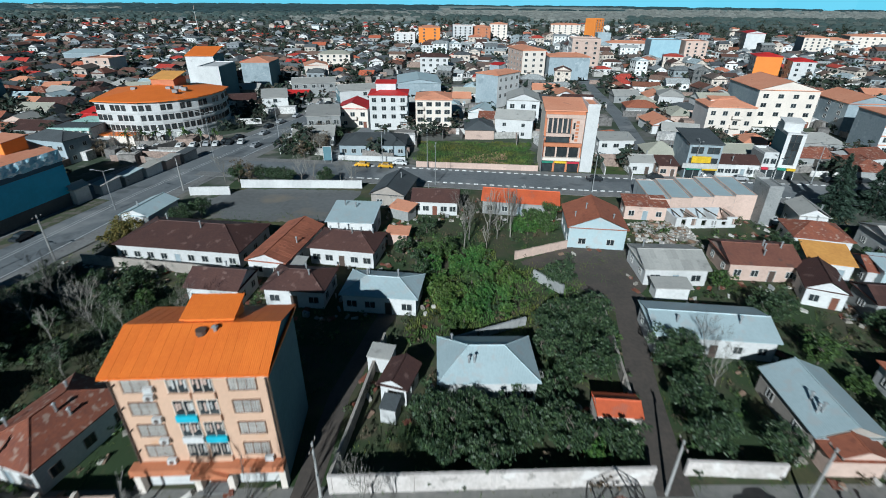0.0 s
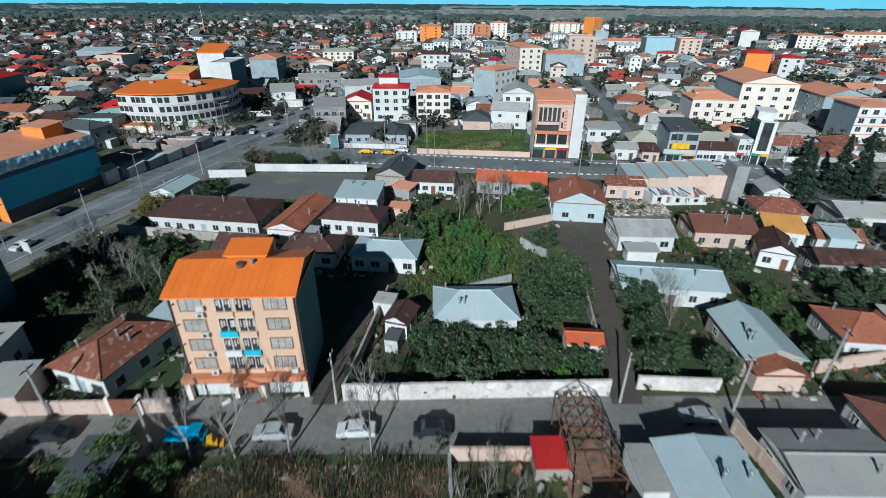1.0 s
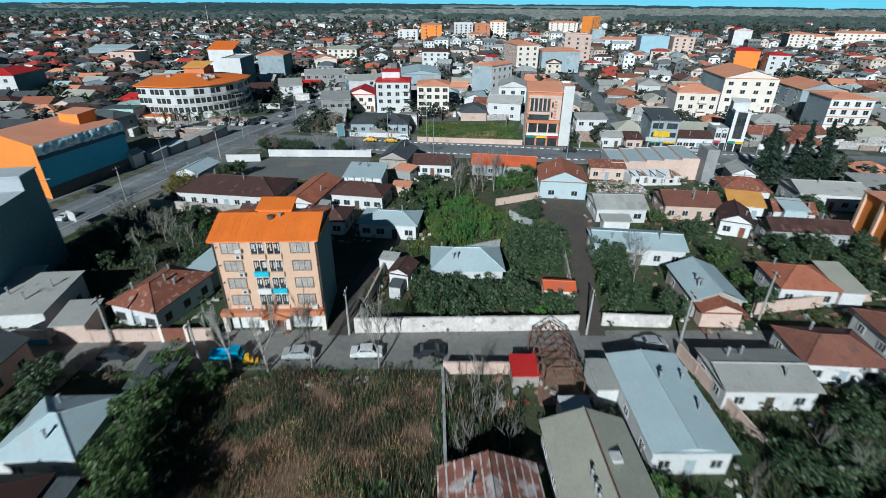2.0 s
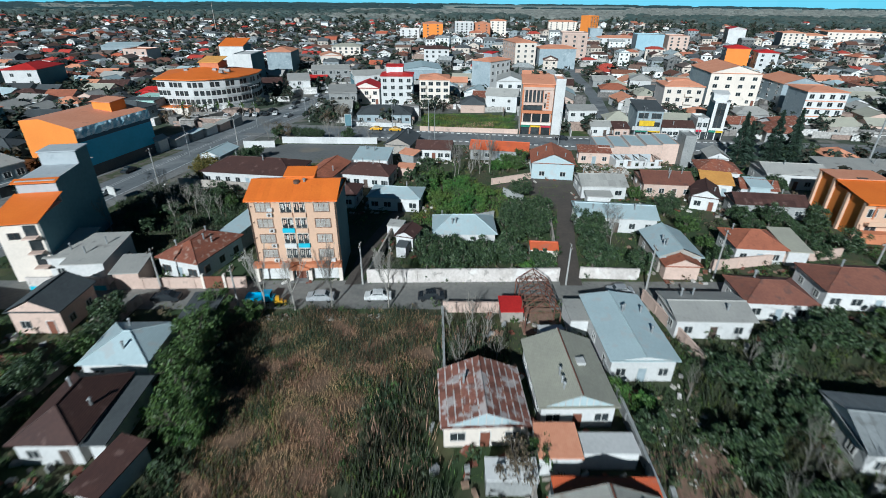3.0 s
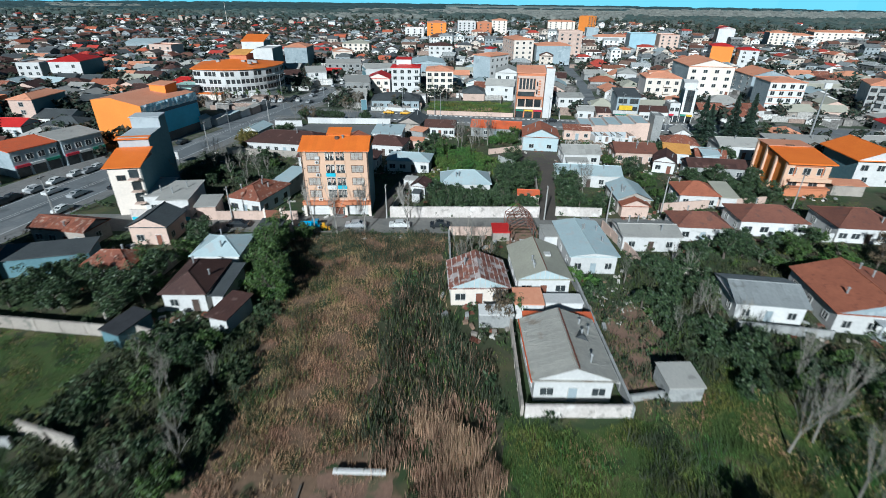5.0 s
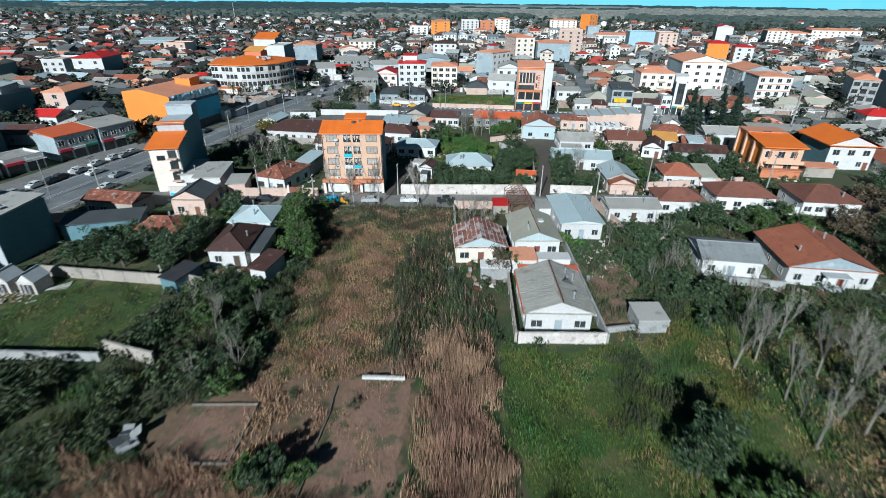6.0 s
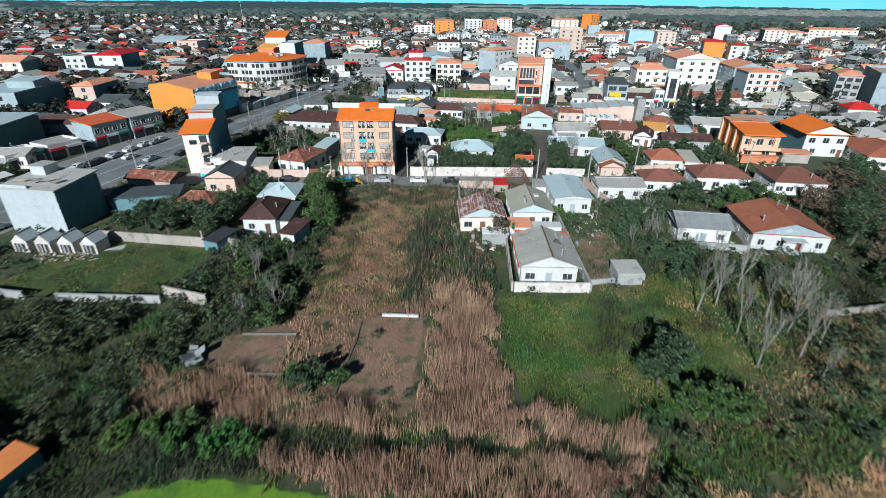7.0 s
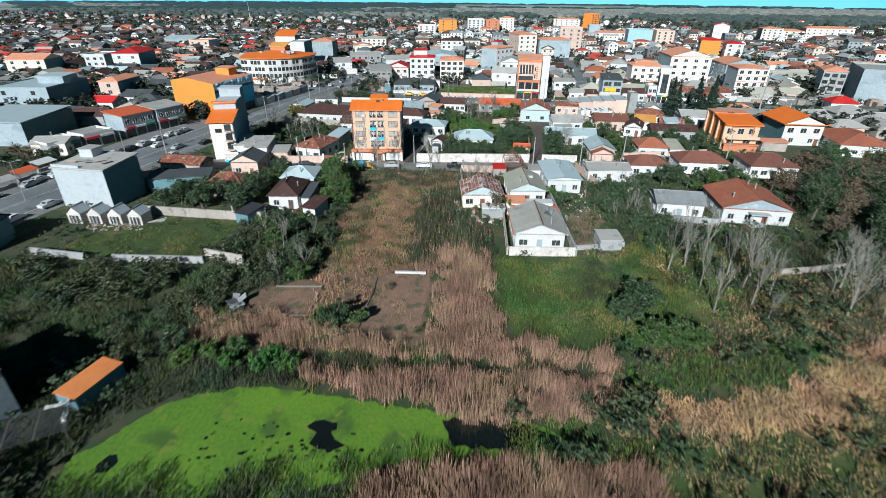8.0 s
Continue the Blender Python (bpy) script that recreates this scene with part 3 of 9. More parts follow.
def house(label, x, y, w, d, rot, h, kind, roof, wall, rise=None, axis=None, storeys=1, front=None, sides=None, door=True, pipes=1,
          sheeted=False, rows=None, over=0.4, name="house", category="house", style="plain", group="", hut=False, porch=0.0):
    """A low house: walls with gables, roof, ridge caps, windows, door and flue pipes."""
    axis = axis or ("x" if w >= d else "y")
    span = d if (axis == "x" or kind == "shed") else w
    rise = rise if rise is not None else (0.20 * span if kind != "shed" else 0.1 * span)
    top = thing(name, label, category, x, y, 0, rot, group)
    take(x, y, w, d, rot)
    part("wall", body_shape(kind, w, d, h, rise, axis, over), wall, top)
    deck = part("roof", roof_shape(kind, w, d, h, rise, axis), roof, top)
    if sheeted and kind == "gable":
        sheets(kind, w, d, h, rise, axis, roof, deck, rows, RUSTPALE if roof is RUSTSHEET else None)
    ridge_caps(kind, w, d, h + (0.05 if sheeted else 0), rise, axis, roof, deck)
    rnd = random.Random(round(x * 7 + y * 13))
    if not hut:
        zs = [0.95 + 2.95 * k for k in range(storeys)]
        wh = 1.1
        nf = front if front is not None else max(1, round((w - 1) / 3.0))
        ns = sides if sides is not None else max(1, round((d - 1) / 4.0))
        if nf:
            set_windows(top, "front", nf, w, d, zs, rnd.choice((1.1, 1.3, 1.5)), wh, style, over, skip=[(0, nf // 2)] if door and nf > 1 else ())
        if ns:
            set_windows(top, "left", ns, w, d, zs, 1.1, wh, style, over)
            set_windows(top, "right", ns, w, d, zs, 1.1, wh, style, over)
        if door:
            make_door(top, 0 if nf % 2 else (w - 2 * over) / nf / 2, -d / 2 + over, mat=rnd.choice((WOODDOOR, DARKFRAME, BLUEGREY)))
    if porch:                                             # lean-to roof on posts before the front
        f = -d / 2 + over
        part("porch_roof", Shape().face([(-w / 2 + over, f - porch, 2.25), (w / 2 - over, f - porch, 2.25), (w / 2 - over, f - 0.02, 2.75), (-w / 2 + over, f - 0.02, 2.75)]).face([(-w / 2 + over, f - 0.02, 2.69), (w / 2 - over, f - 0.02, 2.69), (w / 2 - over, f - porch, 2.19), (-w / 2 + over, f - porch, 2.19)]), roof, top)
        part("porch_floor", Shape().box(-w / 2 + over, f - porch, 0, w / 2 - over, f - 0.02, 0.18), CONCRETE, top)
        for k in range(5):
            part("porch_post", Shape().box(-0.09, -0.09, 0.18, 0.09, 0.09, 2.2), wall, top, at=((w - 2 * over - 0.4) * (k / 4 - 0.5), f - porch + 0.15, 0))
    for k in range(pipes):
        px, py = rnd.uniform(-0.35, 0.35) * w, rnd.uniform(-0.35, 0.35) * d
        chimney(top, px, py, roof_height(kind, w, d, h, rise, axis, px, py), rnd.uniform(0.7, 1.2))
    return top


def block(label, x, y, w, d, rot, storeys, wall, side, roof, kind="hip", h=None, rise=1.6, cols=3, side_cols=0, left_cols=None, ww=1.5, wh=1.4, ground=3.2, over=0.3,
          shops=False, balconies=(), penthouse=None, axis=None, style="plain", bands=None, name="apartment_building", parapet=0.0):
    """A building of several storeys: facade and side walls, floor bands, windows, roof, penthouse, shop fronts and balconies."""
    h = h or ground + 3.0 * (storeys - 1) + 0.5
    axis = axis or ("x" if w >= d else "y")
    top = thing(name, label, "building", x, y, 0, rot)
    take(x, y, w, d, rot)
    a, b = w / 2, d / 2
    # a SLATE side paints the shade of the flank into its colour
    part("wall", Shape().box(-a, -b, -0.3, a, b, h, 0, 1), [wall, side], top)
    step = (h - 0.5 - ground) / max(1, storeys - 1)
    zs = [ground + 0.85 + step * k for k in range(storeys - 1)]
    if bands:
        for k in range(storeys - 1):
            part("floor_band", Shape().box(-a - 0.04, -b - 0.09, ground + step * k - 0.15, a + 0.04, -b + 0.03, ground + step * k + 0.15), bands, top)
    if cols:
        set_windows(top, "front", cols, w, d, zs, min(ww, w / cols * 0.72), wh, style)
    if side_cols:
        set_windows(top, "right", side_cols, w, d, zs, min(ww, d / side_cols * 0.6), wh, style)
    if left_cols if left_cols is not None else side_cols:
        set_windows(top, "left", left_cols or side_cols, w, d, zs, min(ww, d / (left_cols or side_cols) * 0.6), wh, style)
    if shops:
        n = max(2, round(w / 3.6))
        for i in range(n):
            u = -a + w * (i + 0.5) / n
            s = Shape()
            s.box(-w / n * 0.42, -0.05, 0, w / n * 0.42, 0.02, 2.5, 0).box(-w / n * 0.46, -0.5, 2.55, w / n * 0.46, 0.02, 3.15, 1)
            part("shop_front", s, [GLASS, [SIGNRED, FRAME, SIGNGREEN, SIGNYELLOW][(i + round(x)) % 4]], top, at=(u, -b, 0))
    elif ground > 2.5 and cols:
        set_windows(top, "front", max(1, cols - 1), w, d, [1.0], 1.3, 1.3, style)
        make_door(top, a - 1.2, -b, 0, 1.2, 2.2)
    for k, i in balconies:
        u = -a + w * (i + 0.5) / max(1, cols)
        s = Shape()
        bw = w / cols * 0.42
        s.box(-bw, -1.1, -0.15, bw, 0, 0.0, 0).box(-bw, -1.12, 0, bw, -1.04, 0.9, 0).box(-bw, -1.04, 0, -bw + 0.07, 0, 0.9, 0).box(bw - 0.07, -1.04, 0, bw, 0, 0.9, 0)
        part("balcony", s, wall, top, at=(u, -b, ground + step * k))
    if kind == "flat":
        part("roof", Shape().box(-a + 0.2, -b + 0.2, h, a - 0.2, b - 0.2, h + 0.05), roof, top)
        p = parapet or 0.7
        for x0, y0, x1, y1 in ((-a, -b, a, -b + 0.2), (-a, b - 0.2, a, b), (-a, -b + 0.2, -a + 0.2, b - 0.2), (a - 0.2, -b + 0.2, a, b - 0.2)):
            part("parapet", Shape().box(x0, y0, h, x1, y1, h + p), wall, top)
    else:
        if kind == "gable":
            for e in (-1, 1):
                s = Shape()
                if axis == "y":
                    s.face([(-a, e * b, h - 0.01), (a, e * b, h - 0.01), (0, e * b, h + rise * a / (a + over))])
                else:
                    s.face([(e * a, -b, h - 0.01), (e * a, b, h - 0.01), (e * a, 0, h + rise * b / (b + over))])
                part("gable", s, wall, top)
        deck = part("roof", roof_shape(kind, w + 2 * over, d + 2 * over, h + 0.1, rise, axis, 0.25), roof, top)
        ridge_caps(kind, w + 2 * over, d + 2 * over, h + 0.1, rise, axis, roof, deck)
    if penthouse:
        px, py, pw, pd, ph, pmat = penthouse
        part("penthouse", Shape().box(px - pw / 2, py - pd / 2, h, px + pw / 2, py + pd / 2, h + ph, 0, 0), wall, top)
        s = roof_shape("shed", pw + 0.5, pd + 0.5, h + ph, 0.5)
        part("penthouse_roof", s, pmat, top, at=(px, py, 0.05))
    return top

# ---------------------------------------------------------------- ground, roads, walls
def sheet(name, pts, z, mat, label="", category="", kind="structure", depth=0.0, rough_edge=0.0, seed=1):
    """A level piece of ground over an outline; rough_edge makes its border wander."""
    rnd = random.Random(seed)
    if rough_edge:
        fine = []
        for (ax, ay), (bx, by) in zip(pts, pts[1:] + pts[:1]):
            n = max(1, int(math.hypot(bx - ax, by - ay) / (rough_edge * 1.6)))
            for i in range(n):
                t = i / n
                fine.append((ax + (bx - ax) * t + rnd.gauss(0, rough_edge * 0.45), ay + (by - ay) * t + rnd.gauss(0, rough_edge * 0.45)))
        pts = fine
    s = Shape()
    s.face([(x, y, z) for x, y in pts])
    if depth:
        for (ax, ay), (bx, by) in zip(pts, pts[1:] + pts[:1]):
            s.face([(ax, ay, z - depth), (bx, by, z - depth), (bx, by, z), (ax, ay, z)])
    ob = new(name, s.data(name, [mat]))
    return tagged(ob, label, category, "", kind)


def strip(name, pts, width, z, mat, label, category="road", depth=0.0):
    """A road along a line."""
    left, right = [], []
    for i, (x, y) in enumerate(pts):
        ax, ay = pts[max(0, i - 1)]
        bx, by = pts[min(len(pts) - 1, i + 1)]
        n = math.hypot(bx - ax, by - ay)
        ux, uy = (bx - ax) / n, (by - ay) / n
        left.append((x - uy * width / 2, y + ux * width / 2))
        right.append((x + uy * width / 2, y - ux * width / 2))
    s = Shape()
    for i in range(len(pts) - 1):
        s.face([(*right[i], z), (*right[i + 1], z), (*left[i + 1], z), (*left[i], z)])
        if depth:
            for e in (left, right):
                s.face([(*e[i], z - depth), (*e[i + 1], z - depth), (*e[i + 1], z), (*e[i], z)])
    ob = new(name, s.data(name, [mat]))
    return tagged(ob, label, category, "", "structure")


s = Shape()
GX, GY = [-4800, -900, -250, -60, 60, 250, 900, 4800], [-900, -200, -60, 60, 130, 400, 950, 2000, 4850]
for i in range(len(GX) - 1):
    for j in range(len(GY) - 1):
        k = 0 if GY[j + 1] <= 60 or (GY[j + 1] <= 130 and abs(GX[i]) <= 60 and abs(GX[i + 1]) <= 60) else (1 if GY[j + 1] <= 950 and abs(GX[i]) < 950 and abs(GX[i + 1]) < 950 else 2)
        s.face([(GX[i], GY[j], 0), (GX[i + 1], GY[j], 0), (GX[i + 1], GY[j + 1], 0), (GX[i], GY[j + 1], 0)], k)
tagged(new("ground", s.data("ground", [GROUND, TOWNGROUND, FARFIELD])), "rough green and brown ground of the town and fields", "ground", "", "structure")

s = Shape()
for i in range(24):                             # clear sky low over the horizon
    a0, a1 = radians(20 + 140 * i / 24), radians(20 + 140 * (i + 1) / 24)
    p, q = (3100 * math.cos(a0), 3100 * math.sin(a0)), (3100 * math.cos(a1), 3100 * math.sin(a1))
    s.face([(*p, -20), (*q, -20), (*q, 300), (*p, 300)])
tagged(new("backdrop_sky", s.data("backdrop_sky", [SKYGLOW])), "clear cyan sky low over the horizon", "sky", "", "structure")

STREET = [(-96, 20.5), (-45, 23.8), (-13.5, 25.9), (35, 28.6), (120, 33.5)]
MAIN = [(-72, 127.5), (-27, 124.5), (5, 121.5), (30, 119), (80, 117), (200, 112)]
BOULEVARD = [(-112, -75), (-99, -20), (-92, 25), (-84.5, 70), (-79.5, 105), (-71, 145), (-60, 185), (-47, 240), (-30, 330)]
LANE = [(20.2, 30), (22.0, 46), (24.4, 60), (25.5, 68)]
ALLEY = [(-15.6, 27), (-15.2, 42), (-12.6, 56), (-10, 66)]
strip("pavement_boulevard", BOULEVARD, 21, 0.02, PAVING, "dusty pale paving beside the boulevard", "pavement")
strip("road_boulevard", BOULEVARD, 14, 0.05, ASPHALT, "wide worn grey asphalt boulevard", "road")
WESTSIDE = [(x - 13.5, y + 2) for x, y in BOULEVARD[:6]]
strip("pavement_west", WESTSIDE, 11, 0.022, PAVING, "dusty concrete forecourt of the boulevard shops", "pavement")
strip("verge", [(-91.4, 66), (-89.4, 76), (-87.2, 90), (-85.2, 101)], 4.4, 0.075, VERGE, "patchy grass and earth verge beside the boulevard", "verge")
for off in (-6.4, 6.4, -0.4, 0.4):
    strip("road_marking", [(x + off, y - off * 0.2) for x, y in BOULEVARD], 0.16, 0.056, KERB, "worn white painted road line", "road marking")
strip("pavement_main", MAIN, 17, 0.09, PAVING, "dusty pale pavement along the main street", "pavement", 0.1)
strip("road_main", MAIN, 10.5, 0.13, ASPHALT, "grey asphalt main street between painted kerbs", "road", 0.03)
strip("pavement_street", STREET, 8.2, 0.015, DUST, "dusty unpaved verge of the side street", "pavement")
strip("road_street", STREET, 5.6, 0.03, DUST, "narrow patched asphalt side street", "road")
strip("lane", LANE, 3.6, 0.025, LANEDIRT, "narrow earth lane between garden walls", "lane")
# dark lane earth used here to paint the apartment building's shadow
strip("alley", ALLEY, 2.6, 0.025, LANEDIRT, "narrow alley coloured dark for the shade of the apartment building", "alley")
SHORT = [[(125, 150), (100, 260), (90, 420)], [(52, 128), (62, 200), (70, 330), (80, 520)], [(-40, 128), (-30, 230), (-18, 420)], [(-150, 190), (-30, 260), (150, 330)]]
for line in SHORT:
    strip("road_back", line, 6, 0.04, ASPHALT, "grey asphalt back street", "road")


def on_road(x, y, m=0.0):
    return (near_line(x, y, STREET, 2.8 + m) or near_line(x, y, MAIN, 8.5 + m) or near_line(x, y, BOULEVARD, 10.5 + m) or near_line(x, y, LANE, 1.8 + m)
            or near_line(x, y, ALLEY, 1.5 + m) or any(near_line(x, y, line, 3 + m) for line in SHORT))


sheet("ground_yard", [(-59.4, 92), (-32, 91), (-27, 94), (-25.8, 110.5), (-54.1, 110.2), (-62, 102)], 0.03, YARD, "empty tarmac yard behind a white wall", "yard", rough_edge=0.5)
sheet("ground_court", [(9.5, 76.5), (18.7, 83), (30.6, 83), (30, 70), (27.9, 62), (21.5, 62), (19.7, 67)], 0.03, LANEDIRT, "damp dark earth court at the end of a lane", "yard", rough_edge=0.6)
sheet("ground_lot", [(-14, 131), (19.5, 129.3), (21, 158), (-16, 158)], 0.03, MEADOW, "overgrown green building lot", "lot", rough_edge=0.8)
sheet("ground_lot_small", [(33.7, 127.5), (43.5, 127), (45, 137), (34.5, 137)], 0.03, MEADOW, "small overgrown green lot beside a shop", "lot", rough_edge=0.5)
DRY = [(-30, 19), (-1, 21), (-1.5, 9), (-8, 5), (-9, -8), (-6.5, -31), (-12.5, -33), (-22, -33), (-25, -8)]
sheet("ground_dry", DRY, 0.03, DRYGRASS, "dry brown grass field", "field", rough_edge=0.9)
BEDS = [[(-10.6, -32.3), (-3.2, -32.4), (-3.2, -48.5), (-11.6, -50.5)], [(-27.6, -38.0), (-20.2, -37.4), (-20.0, -45.3), (-26.6, -45.6)]]
sheet("ground_plots", [(-29, -33.5), (-3, -31.6), (-2.4, -50), (-14, -53), (-30, -47)], 0.026, DRYGRASS, "dry trodden earth round the garden plots", "field", rough_edge=0.9)
for bed in BEDS:
    sheet("ground_bed", bed, 0.05, PLOT, "reddish bare earth garden plot", "plot", rough_edge=0.35)
sheet("ground_garden", [(22.6, -19.5), (30.5, -17.8), (31.5, -8), (29, 0), (22, -2)], 0.03, PLOT, "brown dug vegetable garden", "garden", rough_edge=0.7)
GREEN = [(7.4, -25), (10, -25.5), (22.5, -24.5), (31, -20), (45, -9), (53, -22), (48, -36), (36, -43), (23, -50), (10, -47), (8, -40)]
sheet("ground_meadow", GREEN, 0.03, MEADOW, "bright green meadow behind the houses", "meadow", rough_edge=1.0)
WALLED = [(-67, -13), (-44, -13.8), (-43.4, -31), (-73, -30.6)]
sheet("ground_paddock", WALLED, 0.03, MEADOW, "walled grass paddock", "meadow", rough_edge=0.4)
POND = [(-34.5, -75.5), (-36.0, -71.5), (-33.4, -67.8), (-31.0, -63.3), (-25.4, -60.3), (-19.6, -59.7), (-13.3, -60.3), (-4.4, -61.5), (2.1, -62.1), (8.4, -61.7), (13.6, -64), (15.4, -66), (10, -67.4), (2, -67.6), (-4, -69.2), (-8, -71.5), (-16, -74.5), (-24, -75.5)]
sheet("water_pond", POND, 0.04, ALGAE, "pond covered with bright green duckweed", "pond", rough_edge=0.4)
# the long second patch draws the reeds' shadow along with open water
HOLES = [[(-13.7, -64.8), (-11.8, -64.1), (-10.1, -64.4), (-10.7, -66.0), (-9.2, -67.0), (-10.9, -68.3), (-12.5, -67.4), (-12.0, -66.2)], [(0.8, -63.4), (2.6, -62.5), (7.2, -62.0), (11, -63.3), (13.6, -64.5), (14.2, -66.0), (9, -66.5), (2.4, -66.4)],
         [(-33.0, -70.9), (-31.8, -70.0), (-30.8, -70.9), (-31.0, -72.2), (-32.2, -72.5)]]
for k, hole in enumerate(HOLES):
    sheet("water_and_shade_gap", hole, 0.05, WATER, "open dark water and painted reed shade between the duckweed", "water", rough_edge=0.45, seed=k)
sheet("ground_pasture", [(23, -65), (34, -62.5), (43, -61.5), (54, -55), (64, -48), (80, -60), (76, -92), (26, -92), (22, -70)], 0.026, MEADOW, "rough yellow-green pasture below the bank", "meadow", rough_edge=1.2)
sheet("ground_shore", [(22, -62), (30, -58.6), (42, -56), (51, -49), (61, -43), (63, -46), (52, -55), (41, -61), (24, -64)], 0.03, DRYGRASS, "pale dry bank beside the pond", "bank", rough_edge=0.8)
sheet("field_stubble", [(-60, 1560), (420, 1500), (760, 1720), (780, 2300), (-120, 2380)], 0.3, STUBBLE, "pale far stubble field", "field", rough_edge=25)
sheet("field_stubble", [(-190, 1040), (330, 1030), (430, 1480), (-260, 1460)], 0.25, FARFIELD, "far scrubland with haze painted into its colour", "field", rough_edge=25)
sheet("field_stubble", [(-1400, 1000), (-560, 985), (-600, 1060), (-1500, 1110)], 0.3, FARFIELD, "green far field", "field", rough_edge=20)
sheet("field_stubble", [(-1900, 1640), (-1150, 1600), (-1180, 1700), (-1950, 1780)], 0.3, STUBBLE, "pale far stubble field", "field", rough_edge=20)


def kerb_line(pts, off, piece=1.0, gap=1.0, z=0.13):
    """Kerb stones painted light and dark, on one side of a road."""
    top = thing("kerb", "kerb of alternating pale painted stones", "kerb", 0, 0, kind="structure")
    data = Shape().box(-piece / 2, -0.15, 0, piece / 2, 0.15, 0.2).data("kerb_stone", [KERB])
    for (ax, ay), (bx, by) in zip(pts, pts[1:]):
        n = math.hypot(bx - ax, by - ay)
        ux, uy = (bx - ax) / n, (by - ay) / n
        k = 0.0
        while k < n:
            x, y = ax + ux * k - uy * off, ay + uy * k + ux * off
            if -32 < x < 100:
                part("kerb_stone", data, None, top, at=(x, y, z), turn=math.degrees(math.atan2(uy, ux)))
            k += piece + gap


kerb_line(MAIN, 5.1, 1.1, 0.9)
kerb_line(MAIN, -5.1, 1.1, 0.9)


def wall(label, a, b, h, mat, thick=0.22, bay=4.0, cap=True, name="garden_wall", kind="structure", piers=True):
    """A masonry wall from a to b with piers and coping stones."""
    n = math.hypot(b[0] - a[0], b[1] - a[1])
    top = thing(name, label, "wall", *a, 0, math.degrees(math.atan2(b[1] - a[1], b[0] - a[0])), kind=kind)
    bays = max(1, round(n / bay))
    for i in range(bays):
        x0, x1 = n * i / bays, n * (i + 1) / bays
        part("wall_panel", Shape().box(x0, -thick / 2, -0.2, x1, thick / 2, h), mat, top)
        if cap:
            part("coping", Shape().box(x0 + 0.01, -thick / 2 - 0.05, h, x1 - 0.01, thick / 2 + 0.05, h + 0.07), mat, top)
    if piers:
        for i in range(bays + 1):
            x = n * i / bays
            part("pier", Shape().box(x - 0.2, -thick / 2 - 0.06, -0.2, x + 0.2, thick / 2 + 0.06, h + 0.1), mat, top)
    return top

